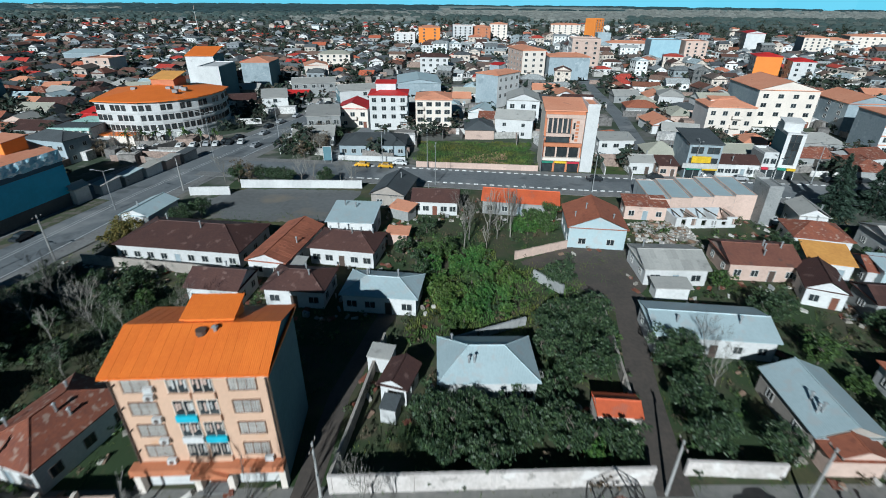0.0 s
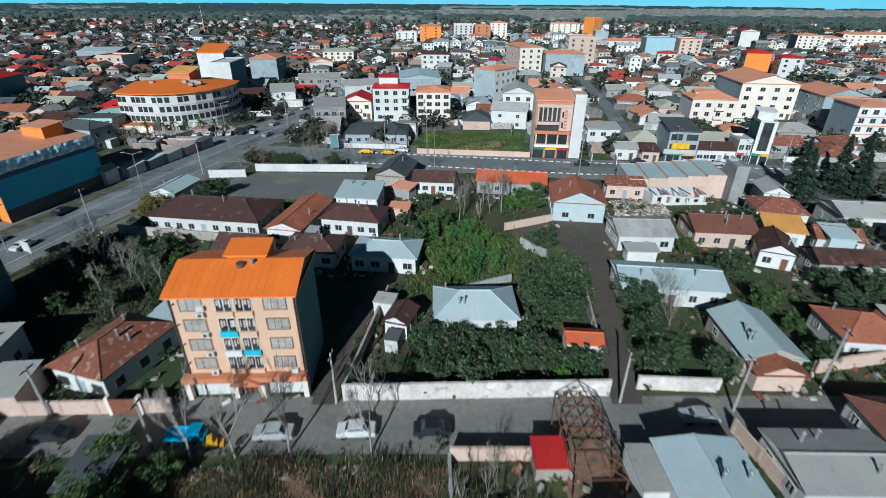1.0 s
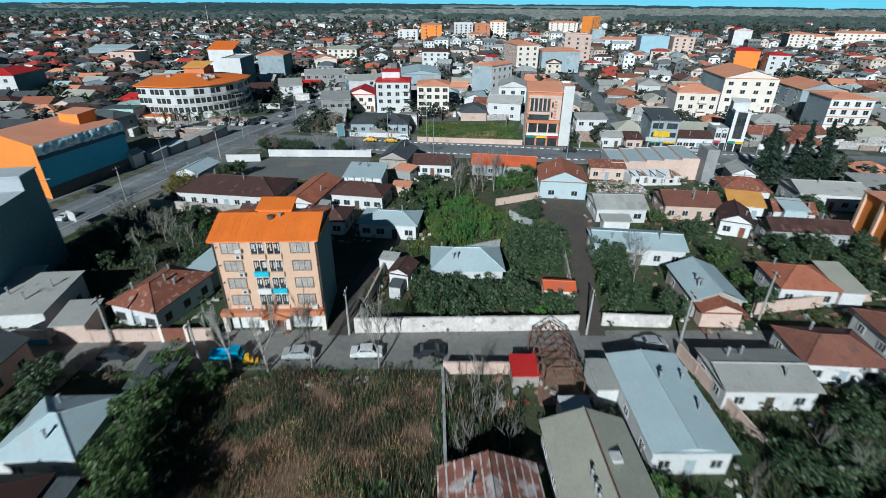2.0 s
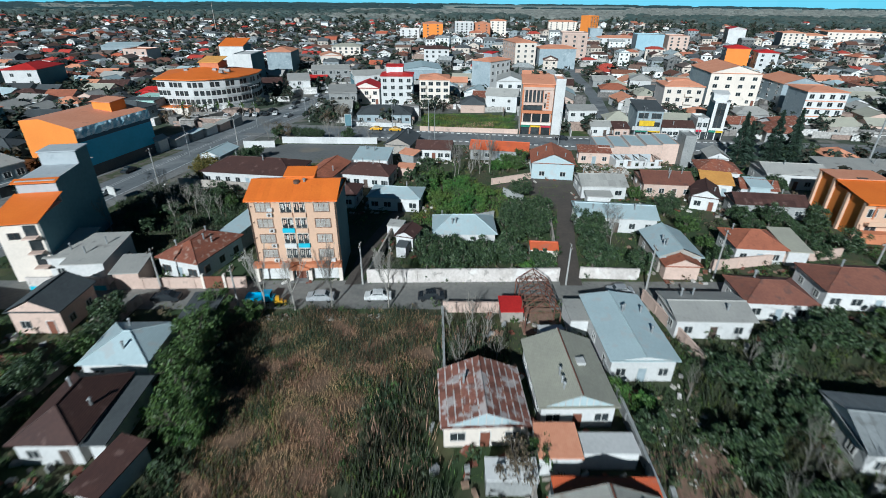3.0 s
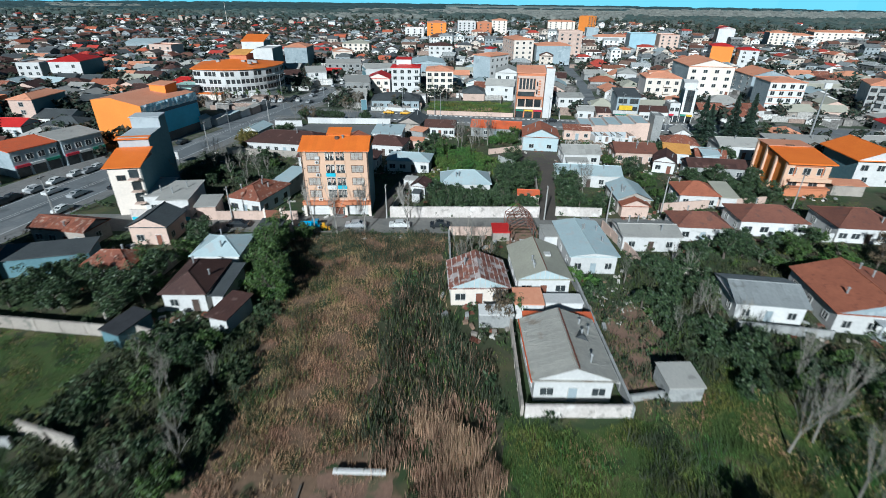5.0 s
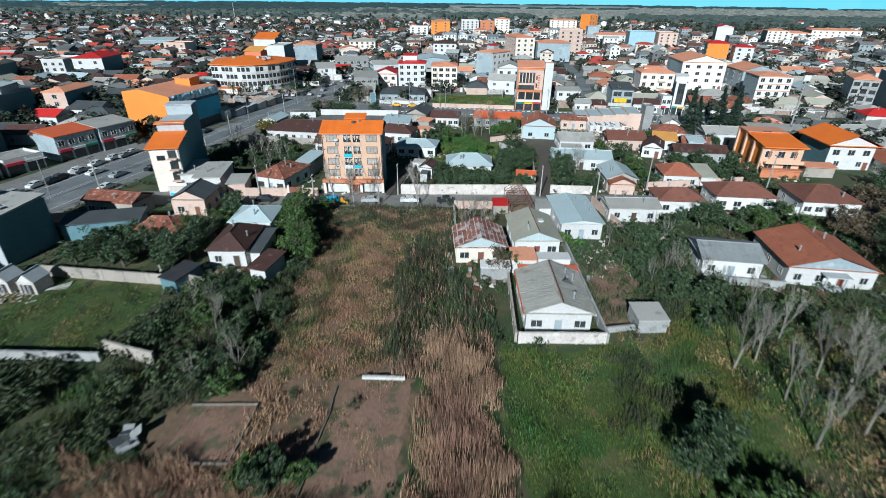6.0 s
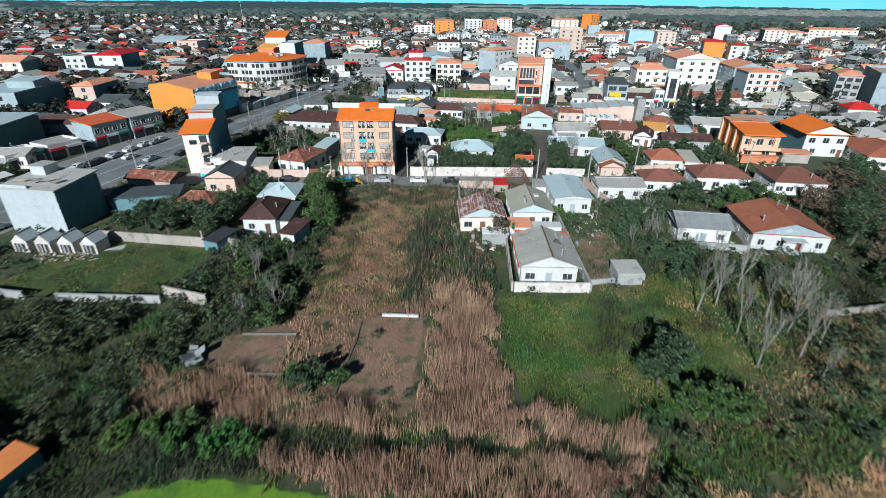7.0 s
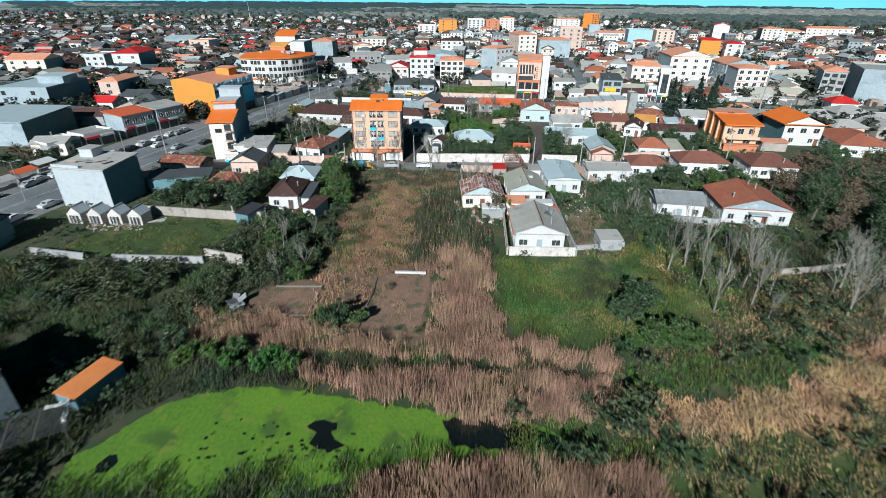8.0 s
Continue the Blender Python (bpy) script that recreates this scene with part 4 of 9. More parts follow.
# ---------------------------------------------------------------- the orange-roofed apartment building
def orange_apartments():
    top = thing("apartment_building", "five-storey peach apartment building with an orange metal roof", "building", -24.7, 34.7, 0, 5.2)
    take(-24.7, 34.7, 14, 10.5, 5.2)
    a, b, h, RISE = 6.75, 4.75, 14.1, 1.65
    part("facade", Shape().box(-a, -b, 3.0, a, -b + 0.35, h), PEACH, top, "peach stone facade")
    # side walls coloured as dark as they look in shade
    part("side_wall", Shape().box(-a, -b + 0.35, 0, a, b, h), SLATE, top, "blue-grey side walls with their shade put into the dark colour")
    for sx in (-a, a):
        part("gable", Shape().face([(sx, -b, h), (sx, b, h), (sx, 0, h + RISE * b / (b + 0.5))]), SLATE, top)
    deck = part("roof", roof_shape("gable", 14.2, 10.4, h + 0.05, RISE, "x", 0.28), ORANGE, top)
    n = 16
    tilt = math.degrees(math.atan2(RISE, 5.2))
    data = Shape().box(-0.44, 0, 0, 0.44, 5.47, 0.02).box(-0.45, 0, 0.015, -0.41, 5.47, 0.035).data("roof_sheet", [ORANGE])
    for side in (0, 180):
        for i in range(n):
            ob = part("roof_sheet", data, None, deck)
            ob.matrix_basis = Matrix.Rotation(radians(side), 4, "Z") @ pose(-7.1 + 14.2 * (i + 0.5) / n, -5.2, h + 0.09, tilt, 0, 0)
    # roof room over the stairs, hatch and flue
    part("roof_room", Shape().box(-1.9, 0.5, h + 0.8, 2.6, 3.2, h + 2.05), ORANGEWALL, top)
    part("roof_room_roof", roof_shape("shed", 5.0, 3.4, h + 2.05, 0.6), ORANGE, top, at=(0.35, 1.85, 0))
    part("roof_hatch", Shape().tube((0.2, -1.0, h + 1.0), (0.2, -1.0, h + 1.75), 0.55, 0.5, 10), DARKFRAME, top)
    part("flue", Shape().tube((1.4, -0.8, h + 1.1), (1.4, -0.8, h + 1.9), 0.2, 0.2, 8).tube((1.4, -0.8, h + 1.9), (1.4, -0.8, h + 2.1), 0.36, 0.1, 8), STEEL, top)
    part("gutter", Shape().box(-7.1, -b - 0.56, h - 0.12, 7.1, -b - 0.46, h + 0.06), ORANGE, top)
    part("soffit", Shape().box(-6.9, -b - 0.44, h - 0.28, 6.9, -b - 0.02, h - 0.22), CREAM, top)
    # facade
    big = window_data(2.3, 1.4, "heavy")
    bar = Shape().box(-0.018, -0.03, 0.02, 0.018, 0.0, 1.38).data("grille_bar", [FRAME])
    rail = Shape().box(-1.15, -0.04, 0, 1.15, -0.03, 0.04).data("grille_rail", [FRAME])
    for k in range(4):
        z = 3.35 + 2.68 * k
        for u in (-4.45, 4.5):
            pane = part("window", big, None, top, at=(u, -b, z + 0.75))
            for i in range(1, 10):                       # security grille
                part("grille_bar", bar, None, pane, at=(-1.15 + 0.23 * i, -0.1, 0))
            for i in range(3):
                part("grille_rail", rail, None, pane, at=(0, -0.1, 0.08 + 0.6 * i))
        for u, mat in ((-1.0, None), (1.1, None)):
            s = Shape()
            s.box(-0.85, -0.02, 0, 0.85, 0.0, 1.75, 1)
            s.box(-0.92, -0.08, -0.05, -0.85, 0.02, 1.8, 0).box(0.85, -0.08, -0.05, 0.92, 0.02, 1.8, 0).box(-0.92, -0.08, 1.75, 0.92, 0.02, 1.85, 0).box(-0.04, -0.06, 0, 0.04, 0.0, 1.75, 0)
            part("loggia", s, [CREAM, GLASS], top, "dark open loggia hung with washing", at=(u, -b, z + 0.55))
            rnd = random.Random(k * 10 + round(u))
            w = Shape()
            for i in range(5):
                x = -0.7 + i * 0.33 + rnd.uniform(-0.05, 0.05)
                t = rnd.uniform(0.5, 1.0)
                w.box(x, -0.12, 1.45 - t, x + rnd.uniform(0.12, 0.25), -0.09, 1.45, rnd.randrange(3))
            part("washing", w, [FRAME, CURTAIN, PINK], top, at=(u, -b, z + 0.6))
        colours = {2: (AQUA, PEACH), 1: (WHITE, AQUA)}.get(k, (PEACH, PEACH))
        for u, mat in zip((-1.0, 1.1), colours):
            part("balcony_panel", Shape().box(-0.95, -0.28, 0, 0.95, -0.04, 0.7), mat, top, "" if mat is PEACH else "coloured sheet over the balcony rail", at=(u, -b, z - 0.12))
        unit = Shape().box(-0.4, -0.45, 0, 0.4, -0.05, 0.55, 0).tube((0, -0.46, 0.28), (0, -0.48, 0.28), 0.22, 0.22, 10, 1)
        part("air_conditioner", unit, [WHITE, DARKFRAME], top, at=(-3.55, -b, z + 0.02))
        if k == 3:
            part("air_conditioner", Shape().box(-0.4, -0.45, 0, 0.4, -0.05, 0.55), [WHITE], top, at=(-3.4, -b, z + 0.9))
        if k == 0:
            part("air_conditioner", Shape().box(-0.4, -0.45, 0, 0.4, -0.05, 0.55), [WHITE], top, at=(5.5, -b, z + 0.02))
        part("wall_lamp", Shape().box(-0.06, -0.3, 0, 0.06, -0.02, 0.12), DARKFRAME, top, at=(-6.2, -b, z + 1.6))
    for u in (-6.6, 6.6):
        part("drainpipe", Shape().tube((u, -b - 0.12, 0.2), (u, -b - 0.12, h - 0.1), 0.09, 0.09, 6), DARKFRAME, top)
    # street level
    part("canopy", Shape().box(-7.3, -b - 1.1, 2.6, 6.9, -b - 0.02, 3.35), BRICK, top, "terracotta canopy over the garages")
    for u0, u1 in ((-6.4, -1.75), (2.0, 6.2)):
        door = part("garage_door", Shape().box(u0, -b - 0.06, 0.05, u1, -b + 0.02, 2.5, 0), WHITE, top)
        for i in range(9):
            part("slat", Shape().box(u0, -b - 0.1, 0.2 + i * 0.26, u1, -b - 0.06, 0.28 + i * 0.26, 0), WHITE, door)
    for u in (-6.9, -1.5, 1.6, 6.6):
        part("pillar", Shape().box(u - 0.3, -b - 0.9, 0, u + 0.3, -b - 0.02, 2.75), CREAM, top)
    hood = Shape()
    hood.box(-1.7, -b - 1.5, 2.35, 1.7, -b - 1.12, 2.6)
    for e in (-1, 1):                                   # small gabled hood
        hood.face([(e * 1.75, -b - 1.5, 2.6), (0, -b - 1.5, 3.5), (0, -b - 0.02, 3.5), (e * 1.75, -b - 0.02, 2.6)])
        hood.face([(e * 1.75, -b - 1.5, 2.52), (0, -b - 1.5, 3.42), (0, -b - 0.02, 3.42), (e * 1.75, -b - 0.02, 2.52)])
    hood.face([(-1.6, -b - 1.45, 2.6), (1.6, -b - 1.45, 2.6), (0, -b - 1.45, 3.42)])
    part("entrance_hood", hood, BRICK, top)
    make_door(top, 0, -b, 0, 1.6, 2.2)
    part("doorstep", Shape().box(-1.6, -b - 1.3, 0, 1.6, -b - 0.1, 0.15), PAVING, top)


orange_apartments()

def gable_boards(parent, w, d, h, rise, mat, over=0.4, panes=0):
    """Boarded gable end under a roof, with upright battens."""
    a, f = w / 2 - over, -d / 2 + over - 0.035
    tall = rise * a / (w / 2)
    part("gable_end", Shape().face([(-a, f, h - 0.1), (a, f, h - 0.1), (0, f, h - 0.1 + tall)]), mat, parent)
    for k in range(panes):
        u = a * 1.7 * ((k + 0.5) / panes - 0.5)
        part("batten", Shape().box(u - 0.05, f - 0.05, h - 0.08, u + 0.05, f - 0.005, h - 0.12 + tall * (1 - abs(u) / a)), FRAME, parent)


# ---------------------------------------------------------------- houses near the side street
house("white house with a pale blue metal hip roof among dark trees", 2.3, 45.6, 12.0, 8.6, 3.5, 3.6, "hip", TEAL, WHITE, rise=2.0, front=5, pipes=3)
house("old white house with a rust-stained red roof and blue shutters", -42.9, 34.0, 8.6, 11.6, -14, 3.5, "hip", RUST, WHITE, rise=1.9, pipes=4, style="dark")
house("pale sheet-roofed shed beside the apartment building", -39.2, 43.5, 4.5, 9, -14, 3.6, "shed", TEAL, BLOCKWALL, hut=True, pipes=0, name="shed", category="shed")
house("white shed with a flat grey roof", -64.0, 32.0, 4.0, 10.5, 9, 4.2, "shed", GREY, WHITE, rise=0.5, door=False, pipes=1)
house("white workshop with a flat grey roof", -58.4, 30.4, 6.6, 10.6, 9, 4.2, "shed", GREY, WHITE, rise=0.5, pipes=2)
house("small pinkish hut with a grey sheet roof", -51.0, 27.2, 4.6, 5.6, 9, 3.2, "shed", GREY, PINK, hut=True, pipes=0, name="hut", category="hut")
house("white cottage with a pale blue hip roof", -39.0, 8.4, 8.4, 8.4, 5, 3.2, "hip", TEAL, WHITE, rise=1.7, pipes=2)
house("white cottage with a dark brown sheet roof", -38.2, -2.2, 7.0, 10.2, 4, 3.2, "hip", BROWN, WHITE, rise=2.0, pipes=2)
house("grey lean-to roof beside a cottage", -33.6, -1.8, 2.4, 9.6, 4, 2.7, "shed", DARKGREY, WHITE, hut=True, pipes=0, rise=0.2, name="lean_to", category="shed")
house("small shed with a brown sheet roof", -30.2, -8.6, 3.6, 6.4, -12, 2.5, "shed", BROWN, WHITE, hut=True, pipes=0, name="shed", category="shed", rise=0.4)
house("grey gabled house with raw block walls", -55.8, 16.8, 7.6, 8.0, 4, 3.8, "gable", DARKGREY, PINK, axis="y", rise=1.8, pipes=0, storeys=1)
house("old cottage with a rusty brown hip roof", -54.5, 2.3, 8.6, 6.2, 4, 3.0, "hip", RUST, WHITE, rise=1.8)
house("low house with a rusty white sheet roof", -71.5, 14.5, 12.0, 6.6, -6, 3.3, "gable", RUST, BLOCKWALL, rise=1.2, sheeted=True)
house("small white lodge with a brown gable roof", -8.0, 43.2, 4.0, 5.0, -14, 2.9, "gable", BROWN, WHITE, axis="y", rise=1.0, front=1, pipes=0)
house("tiny white shed at the garden edge", -8.6, 39.2, 2.0, 2.2, -10, 2.2, "shed", DARKGREY, WHITE, hut=True, pipes=0, over=0.1, rise=0.3, name="shed", category="shed")
house("tiny white shed beside the alley", -10.9, 47.6, 3.2, 2.6, -10, 2.4, "shed", GREY, WHITE, hut=True, pipes=0, over=0.1, rise=0.3, name="shed", category="shed")
house("cream shed with a bright red-orange roof", 16.7, 39.8, 5.0, 3.6, -2, 2.6, "gable", REDORANGE, CREAM, rise=0.7, front=0, sides=0, door=False, pipes=0, over=0.15, name="shed", category="shed")
house("white house with a pale blue-grey sheet roof", -12.9, 62.6, 12.0, 7.6, -4, 3.2, "hip", TEAL, WHITE, rise=1.3, pipes=3)
house("dark brown-roofed cottage behind the apartments", -26.2, 63.6, 10.0, 7.6, -3, 3.2, "hip", BROWN, WHITE, rise=1.6, pipes=3)
house("brown-roofed cottage behind the apartments", -38.6, 63.0, 9.0, 7.0, -4, 3.2, "gable", BROWN, WHITE, rise=1.7)
house("long white house with a pale blue-grey roof", 33.0, 55.4, 16.2, 8.4, -3.5, 3.3, "gable", TEAL, WHITE, rise=1.3, pipes=2)
house("white house with a pale blue gable roof", 39.2, 41.0, 7.8, 10.6, 1, 3.2, "gable", TEAL, BLOCKWALL, axis="y", rise=1.6, pipes=3)
house("low garage with a red-brown gable roof", 38.9, 34.6, 6.4, 2.6, 1, 2.7, "gable", REDBROWN, PINK, axis="y", rise=1.3, hut=True, pipes=0, name="garage", category="garage")
house("white house with a red-brown hip roof", 54.9, 43.8, 9.0, 8.4, -3, 3.2, "hip", REDBROWN, WHITE, rise=1.9)
house("grey lean-to beside a red-roofed house", 61.3, 43.6, 4.2, 8.6, -3, 3.0, "shed", KHAKI, WHITE, hut=True, pipes=0, name="lean_to", category="shed")
house("white house with a flat grey sheet roof", 37.0, 21.2, 11.2, 7.6, 2, 3.2, "gable", GREY, WHITE, rise=0.9, pipes=3)
house("white house with a dark brown hip roof", 48.6, 26.2, 10.4, 7.8, -1, 3.2, "hip", MAROON, WHITE, rise=1.7)
house("large white house with a dark brown hip roof", 63.6, 30.2, 13.2, 9.0, -2, 3.3, "hip", MAROON, WHITE, rise=1.9)
house("white house with a dark red-brown hip roof", 80.8, 29.4, 12.4, 11.0, -3, 3.3, "hip", MAROON, WHITE, rise=2.2, front=5)
house("long white house with a pale blue metal roof", 24.2, 15.6, 8.6, 14.6, 3.5, 3.5, "gable", TEAL, WHITE, axis="y", rise=0.6, pipes=4)
home = house("cream house with a rust-striped sheet gable roof", 4.9, 1.8, 9.4, 8.6, 5.5, 3.2, "gable", RUSTSHEET, CREAM, axis="y", rise=1.9, pipes=1, sheeted=True, rows=6)
gable_boards(home, 9.4, 8.6, 3.2, 1.9, TEAL, panes=9)
home = house("white house with a lichened grey gable roof", 14.9, 6.4, 8.8, 11.6, 4.5, 3.3, "gable", KHAKI, WHITE, axis="y", rise=1.7, pipes=3)
part("ridge_strip", Shape().tube((0.1, -5.7, 5.06), (0.1, 5.7, 5.06), 0.1, 0.1, 6), RUSTSTEEL, home, "rusty ridge strip")
part("skylight", Shape().box(0.9, -0.6, 4.55, 1.9, 0.5, 4.85), FRAME, home)
gable_boards(home, 8.8, 11.6, 3.3, 1.7, TEAL, panes=9)
home = house("white house with a pale beige-grey corrugated gable roof", 15.6, -15.7, 9.8, 11.8, 2.6, 3.4, "gable", PALESHEET, WHITE, axis="y", rise=1.8, pipes=4, sheeted=True, front=3)
part("ridge_strip", Shape().tube((0.25, -5.8, 5.32), (0.25, 5.8, 5.32), 0.1, 0.1, 6), RUSTSTEEL, home, "rusty ridge strip")
part("roof_vent", Shape().face([(1.2, 0.2, 4.9), (3.0, 0.2, 4.25), (2.1, 0.2, 5.3)]).face([(1.2, 0.2, 4.9), (2.1, 0.2, 5.3), (2.1, 1.9, 4.75)]).face([(3.0, 0.2, 4.25), (2.1, 0.2, 5.3), (2.1, 1.9, 4.75)]), DARKGREY, home)
for e in (-1, 1):
    part("verge_board", Shape().box(e * 4.9 - 0.12, -5.9, 3.15, e * 4.9 + 0.12, 5.9, 3.36), REDORANGE if e < 0 else FRAME, home)
house("white house with a grey gable roof", 47.4, 0.2, 10.2, 8.6, -5, 3.2, "gable", ASHROOF, WHITE, rise=1.4, sheeted=True, pipes=0)
home = house("large white house with a red-brown roof and blue-grey gable", 62.2, 0.6, 14.0, 13.4, -4, 3.4, "gable", REDBROWN, WHITE, axis="y", rise=2.2, pipes=3, front=4)
gable_boards(home, 14.0, 13.4, 3.4, 2.2, BLUEGREY)
part("porch", Shape().box(-1.6, -8.0, -0.1, 1.8, -6.32, 0.4).box(-1.5, -7.9, 0.4, -1.3, -7.7, 2.6).box(1.4, -7.9, 0.4, 1.6, -7.7, 2.6).box(-1.8, -8.2, 2.6, 2.0, -6.34, 2.75), PALEGREY, home)
house("small grey-roofed hut in a garden", 28.9, -18.4, 4.4, 4.2, 5, 2.2, "shed", GREY, CONCRETE, hut=True, pipes=0, over=0.15, rise=0.3, name="hut", category="hut")
house("small white lean-to beside a corrugated-roofed house", 7.6, -6.6, 5.0, 2.4, 2, 2.3, "shed", WHITE, CONCRETE, hut=True, pipes=0, rise=0.2, over=0.1, name="shed", category="shed")
house("low red-roofed link between two houses", 12.4, -3.2, 4.4, 4.2, 3, 2.6, "shed", SALMON, WHITE, hut=True, pipes=0, rise=0.3, over=0.1, name="shed", category="shed")
house("low terracotta-roofed lean-to behind a corrugated house", 15.9, -8.5, 9.6, 2.0, 2.6, 2.9, "shed", REDORANGE, WHITE, hut=True, pipes=0, rise=0.25, over=0.1, name="lean_to", category="shed")
house("low white flat-roofed link between two houses", 17.6, -3.0, 5.6, 2.6, 3, 2.4, "flat", WHITE, WHITE, hut=True, pipes=0, over=0.1, name="shed", category="shed")
house("grey-roofed house with a low gable", 18.6, 20.0, 2.6, 5.4, 3, 2.6, "flat", GREY, WHITE, hut=True, pipes=0, over=0.1, name="shed", category="shed")

# ---------------------------------------------------------------- between the side street and the main street
house("long white house with a dark brown sheet roof", -50.6, 78.0, 24.0, 12.4, -5, 3.3, "hip", BROWN, WHITE, rise=2.3, front=9, pipes=2)
house("white house with a pale grey roof at the roadside", -66.6, 90.4, 6.8, 10.0, -6, 3.2, "gable", TEAL, WHITE, axis="y", rise=1.2)
house("narrow house with a rusty brown roof", -32.6, 76.2, 7.6, 16.0, -8, 3.2, "gable", REDBROWN, WHITE, axis="y", rise=1.4, sheeted=True)
house("white house with a dark brown hip roof and flues", -21.6, 77.0, 12.4, 8.4, -7, 3.4, "hip", BROWN, WHITE, rise=1.8, pipes=5, front=5)
house("small grey-roofed white shed", -29.4, 69.2, 4.2, 4.4, -6, 2.5, "shed", GREY, WHITE, hut=True, pipes=0, name="shed", category="shed")
house("house with a single pale blue sheet roof", -22.6, 87.6, 9.6, 9.0, -2, 4.0, "shed", TEAL, WHITE, rise=0.9, pipes=2)
house("small orange-roofed pinkish lean-to", -13.2, 83.0, 4.6, 3.4, -4, 2.6, "shed", SALMON, PINK, hut=True, pipes=0, name="lean_to", category="shed")
house("low shed with a patched red-orange sheet roof", -13.8, 95.4, 5.4, 4.0, -26, 2.5, "shed", SALMON, CONCRETE, rise=0.6, hut=True, pipes=0, name="shed", category="shed")
house("house with a weathered dark grey gable roof", -17.0, 106.0, 8.4, 13.0, -8, 3.4, "gable", DARKGREY, BLOCKWALL, axis="y", rise=2.0)
house("white house with a dark brown gable roof", -6.9, 100.2, 10.6, 7.4, -2, 3.2, "gable", BROWN, WHITE, rise=1.7, front=5)
house("long house with a bright red-orange sheet roof", 12.0, 101.2, 17.0, 8.4, -7, 3.2, "gable", REDORANGE, CONCRETE, rise=1.5, sheeted=True)
house("barn with a red-brown gable roof and pale blue gable end", 25.0, 88.0, 11.4, 11.6, -4, 4.4, "gable", REDBROWN, TEAL, axis="y", rise=2.4, pipes=3, front=2, door=False)
house("roofless pale wall with a rusty sheet top", 38.6, 99.0, 9.4, 5.0, -4, 3.4, "shed", RUST, PINK, rise=0.8, pipes=0, sides=1)
house("white house with a grey sheet roof", 34.6, 74.2, 11.0, 9.4, 1, 3.2, "gable", GREY, WHITE, rise=1.4, sheeted=True)
house("small grey-roofed white annex", 32.6, 66.6, 6.0, 3.2, 0, 2.4, "shed", GREY, WHITE, hut=True, pipes=0, name="shed", category="shed")
house("cream house with a red-brown sheet roof", 50.4, 76.6, 12.0, 9.8, -3, 3.3, "gable", MAROON, PINK, rise=1.7, pipes=4)
house("house with a rusty gable roof", 67.4, 86.8, 10.4, 8.8, -12, 3.2, "hip", RUST, WHITE, rise=1.8)
house("house with an ochre sheet roof", 62.6, 76.2, 7.4, 6.4, -14, 3.2, "shed", YELLOWROOF, WHITE, rise=1.2, pipes=0)
house("house with a rusty brown roof beside an ochre one", 70.8, 73.6, 8.4, 7.0, -12, 3.1, "gable", RUST, WHITE, rise=1.3)
house("low house with a dark brown gable roof", 56.8, 68.4, 6.2, 9.0, -20, 3.2, "gable", BROWN, WHITE, axis="y", rise=1.6)
house("long low house with a brown sheet roof", 67.8, 63.6, 15.0, 6.6, -4, 3.2, "gable", BROWN, CONCRETE, rise=1.4, sheeted=True)
house("small white kiosk beside the boulevard", -89.4, 99.6, 4.0, 4.4, -12, 3.6, "gable", GREY, WHITE, axis="y", rise=1.0, front=1, sides=0, pipes=0, name="kiosk", category="kiosk")
for k in range(5):
    house("low roadside stall with a corrugated roof", -87.2 + k * 1.55, 106.5 + k * 6.4, 3.4, 6.0, -14, 2.5, "shed", (GREY, TEAL, PALESHEET, GREY, DARKGREY)[k], (WHITE, CONCRETE, WHITE, PINK, CONCRETE)[k], hut=True, pipes=0, name="stall", category="stall", group="roadside stalls")
house("single-storey office with a dark grey hip roof", -28.6, 146.0, 20.4, 13.0, 3, 3.4, "hip", DARKGREY, BLUEGREY, rise=2.2, front=7, pipes=3)
house("white two-storey house with a flat grey roof", 43.6, 144.0, 10.8, 8.0, 0, 6.2, "shed", GREY, WHITE, rise=0.6, storeys=2)
house("house with a weathered hip roof", 56.0, 140.0, 10, 10, -4, 3.6, "hip", KHAKI, BLOCKWALL, rise=2.4)
house("small grey-roofed white shop", 47.6, 131.4, 7.2, 7, -2, 3.4, "gable", GREY, WHITE, rise=1.2, front=2)
house("small brown-roofed pinkish shop", 54.2, 129.6, 5.6, 7, -2, 3.2, "shed", BROWN, PINK, rise=0.9, front=2)
house("long shop row with a dark brown roof", 73.6, 131.4, 12, 8, -3, 3.6, "gable", BROWN, WHITE, rise=1.5, front=6)
house("long house with an olive-grey roof", 75.0, 142.0, 17, 9, -3, 3.8, "gable", KHAKI, WHITE, rise=1.6)

# raw concrete frame buildings south of the main street
block("narrow raw grey concrete tower", 63.4, 98.4, 2.8, 6.0, -3, 2, CONCRETE, CONCRETE, CONCRETE, "flat", 8.4, cols=0, parapet=0.5, name="concrete_tower")
for k in range(5):
    block("low pinkish shop seen from behind, with a flat pale blue roof", 42.4 + 4.4 * k, 105.6 - 0.2 * k, 4.36, 12.6, -3, 1, PINK, PALEGREY, TEAL, "flat", 3.9 + 0.4 * k, cols=0, ground=2, parapet=0.18, name="shop_unit")


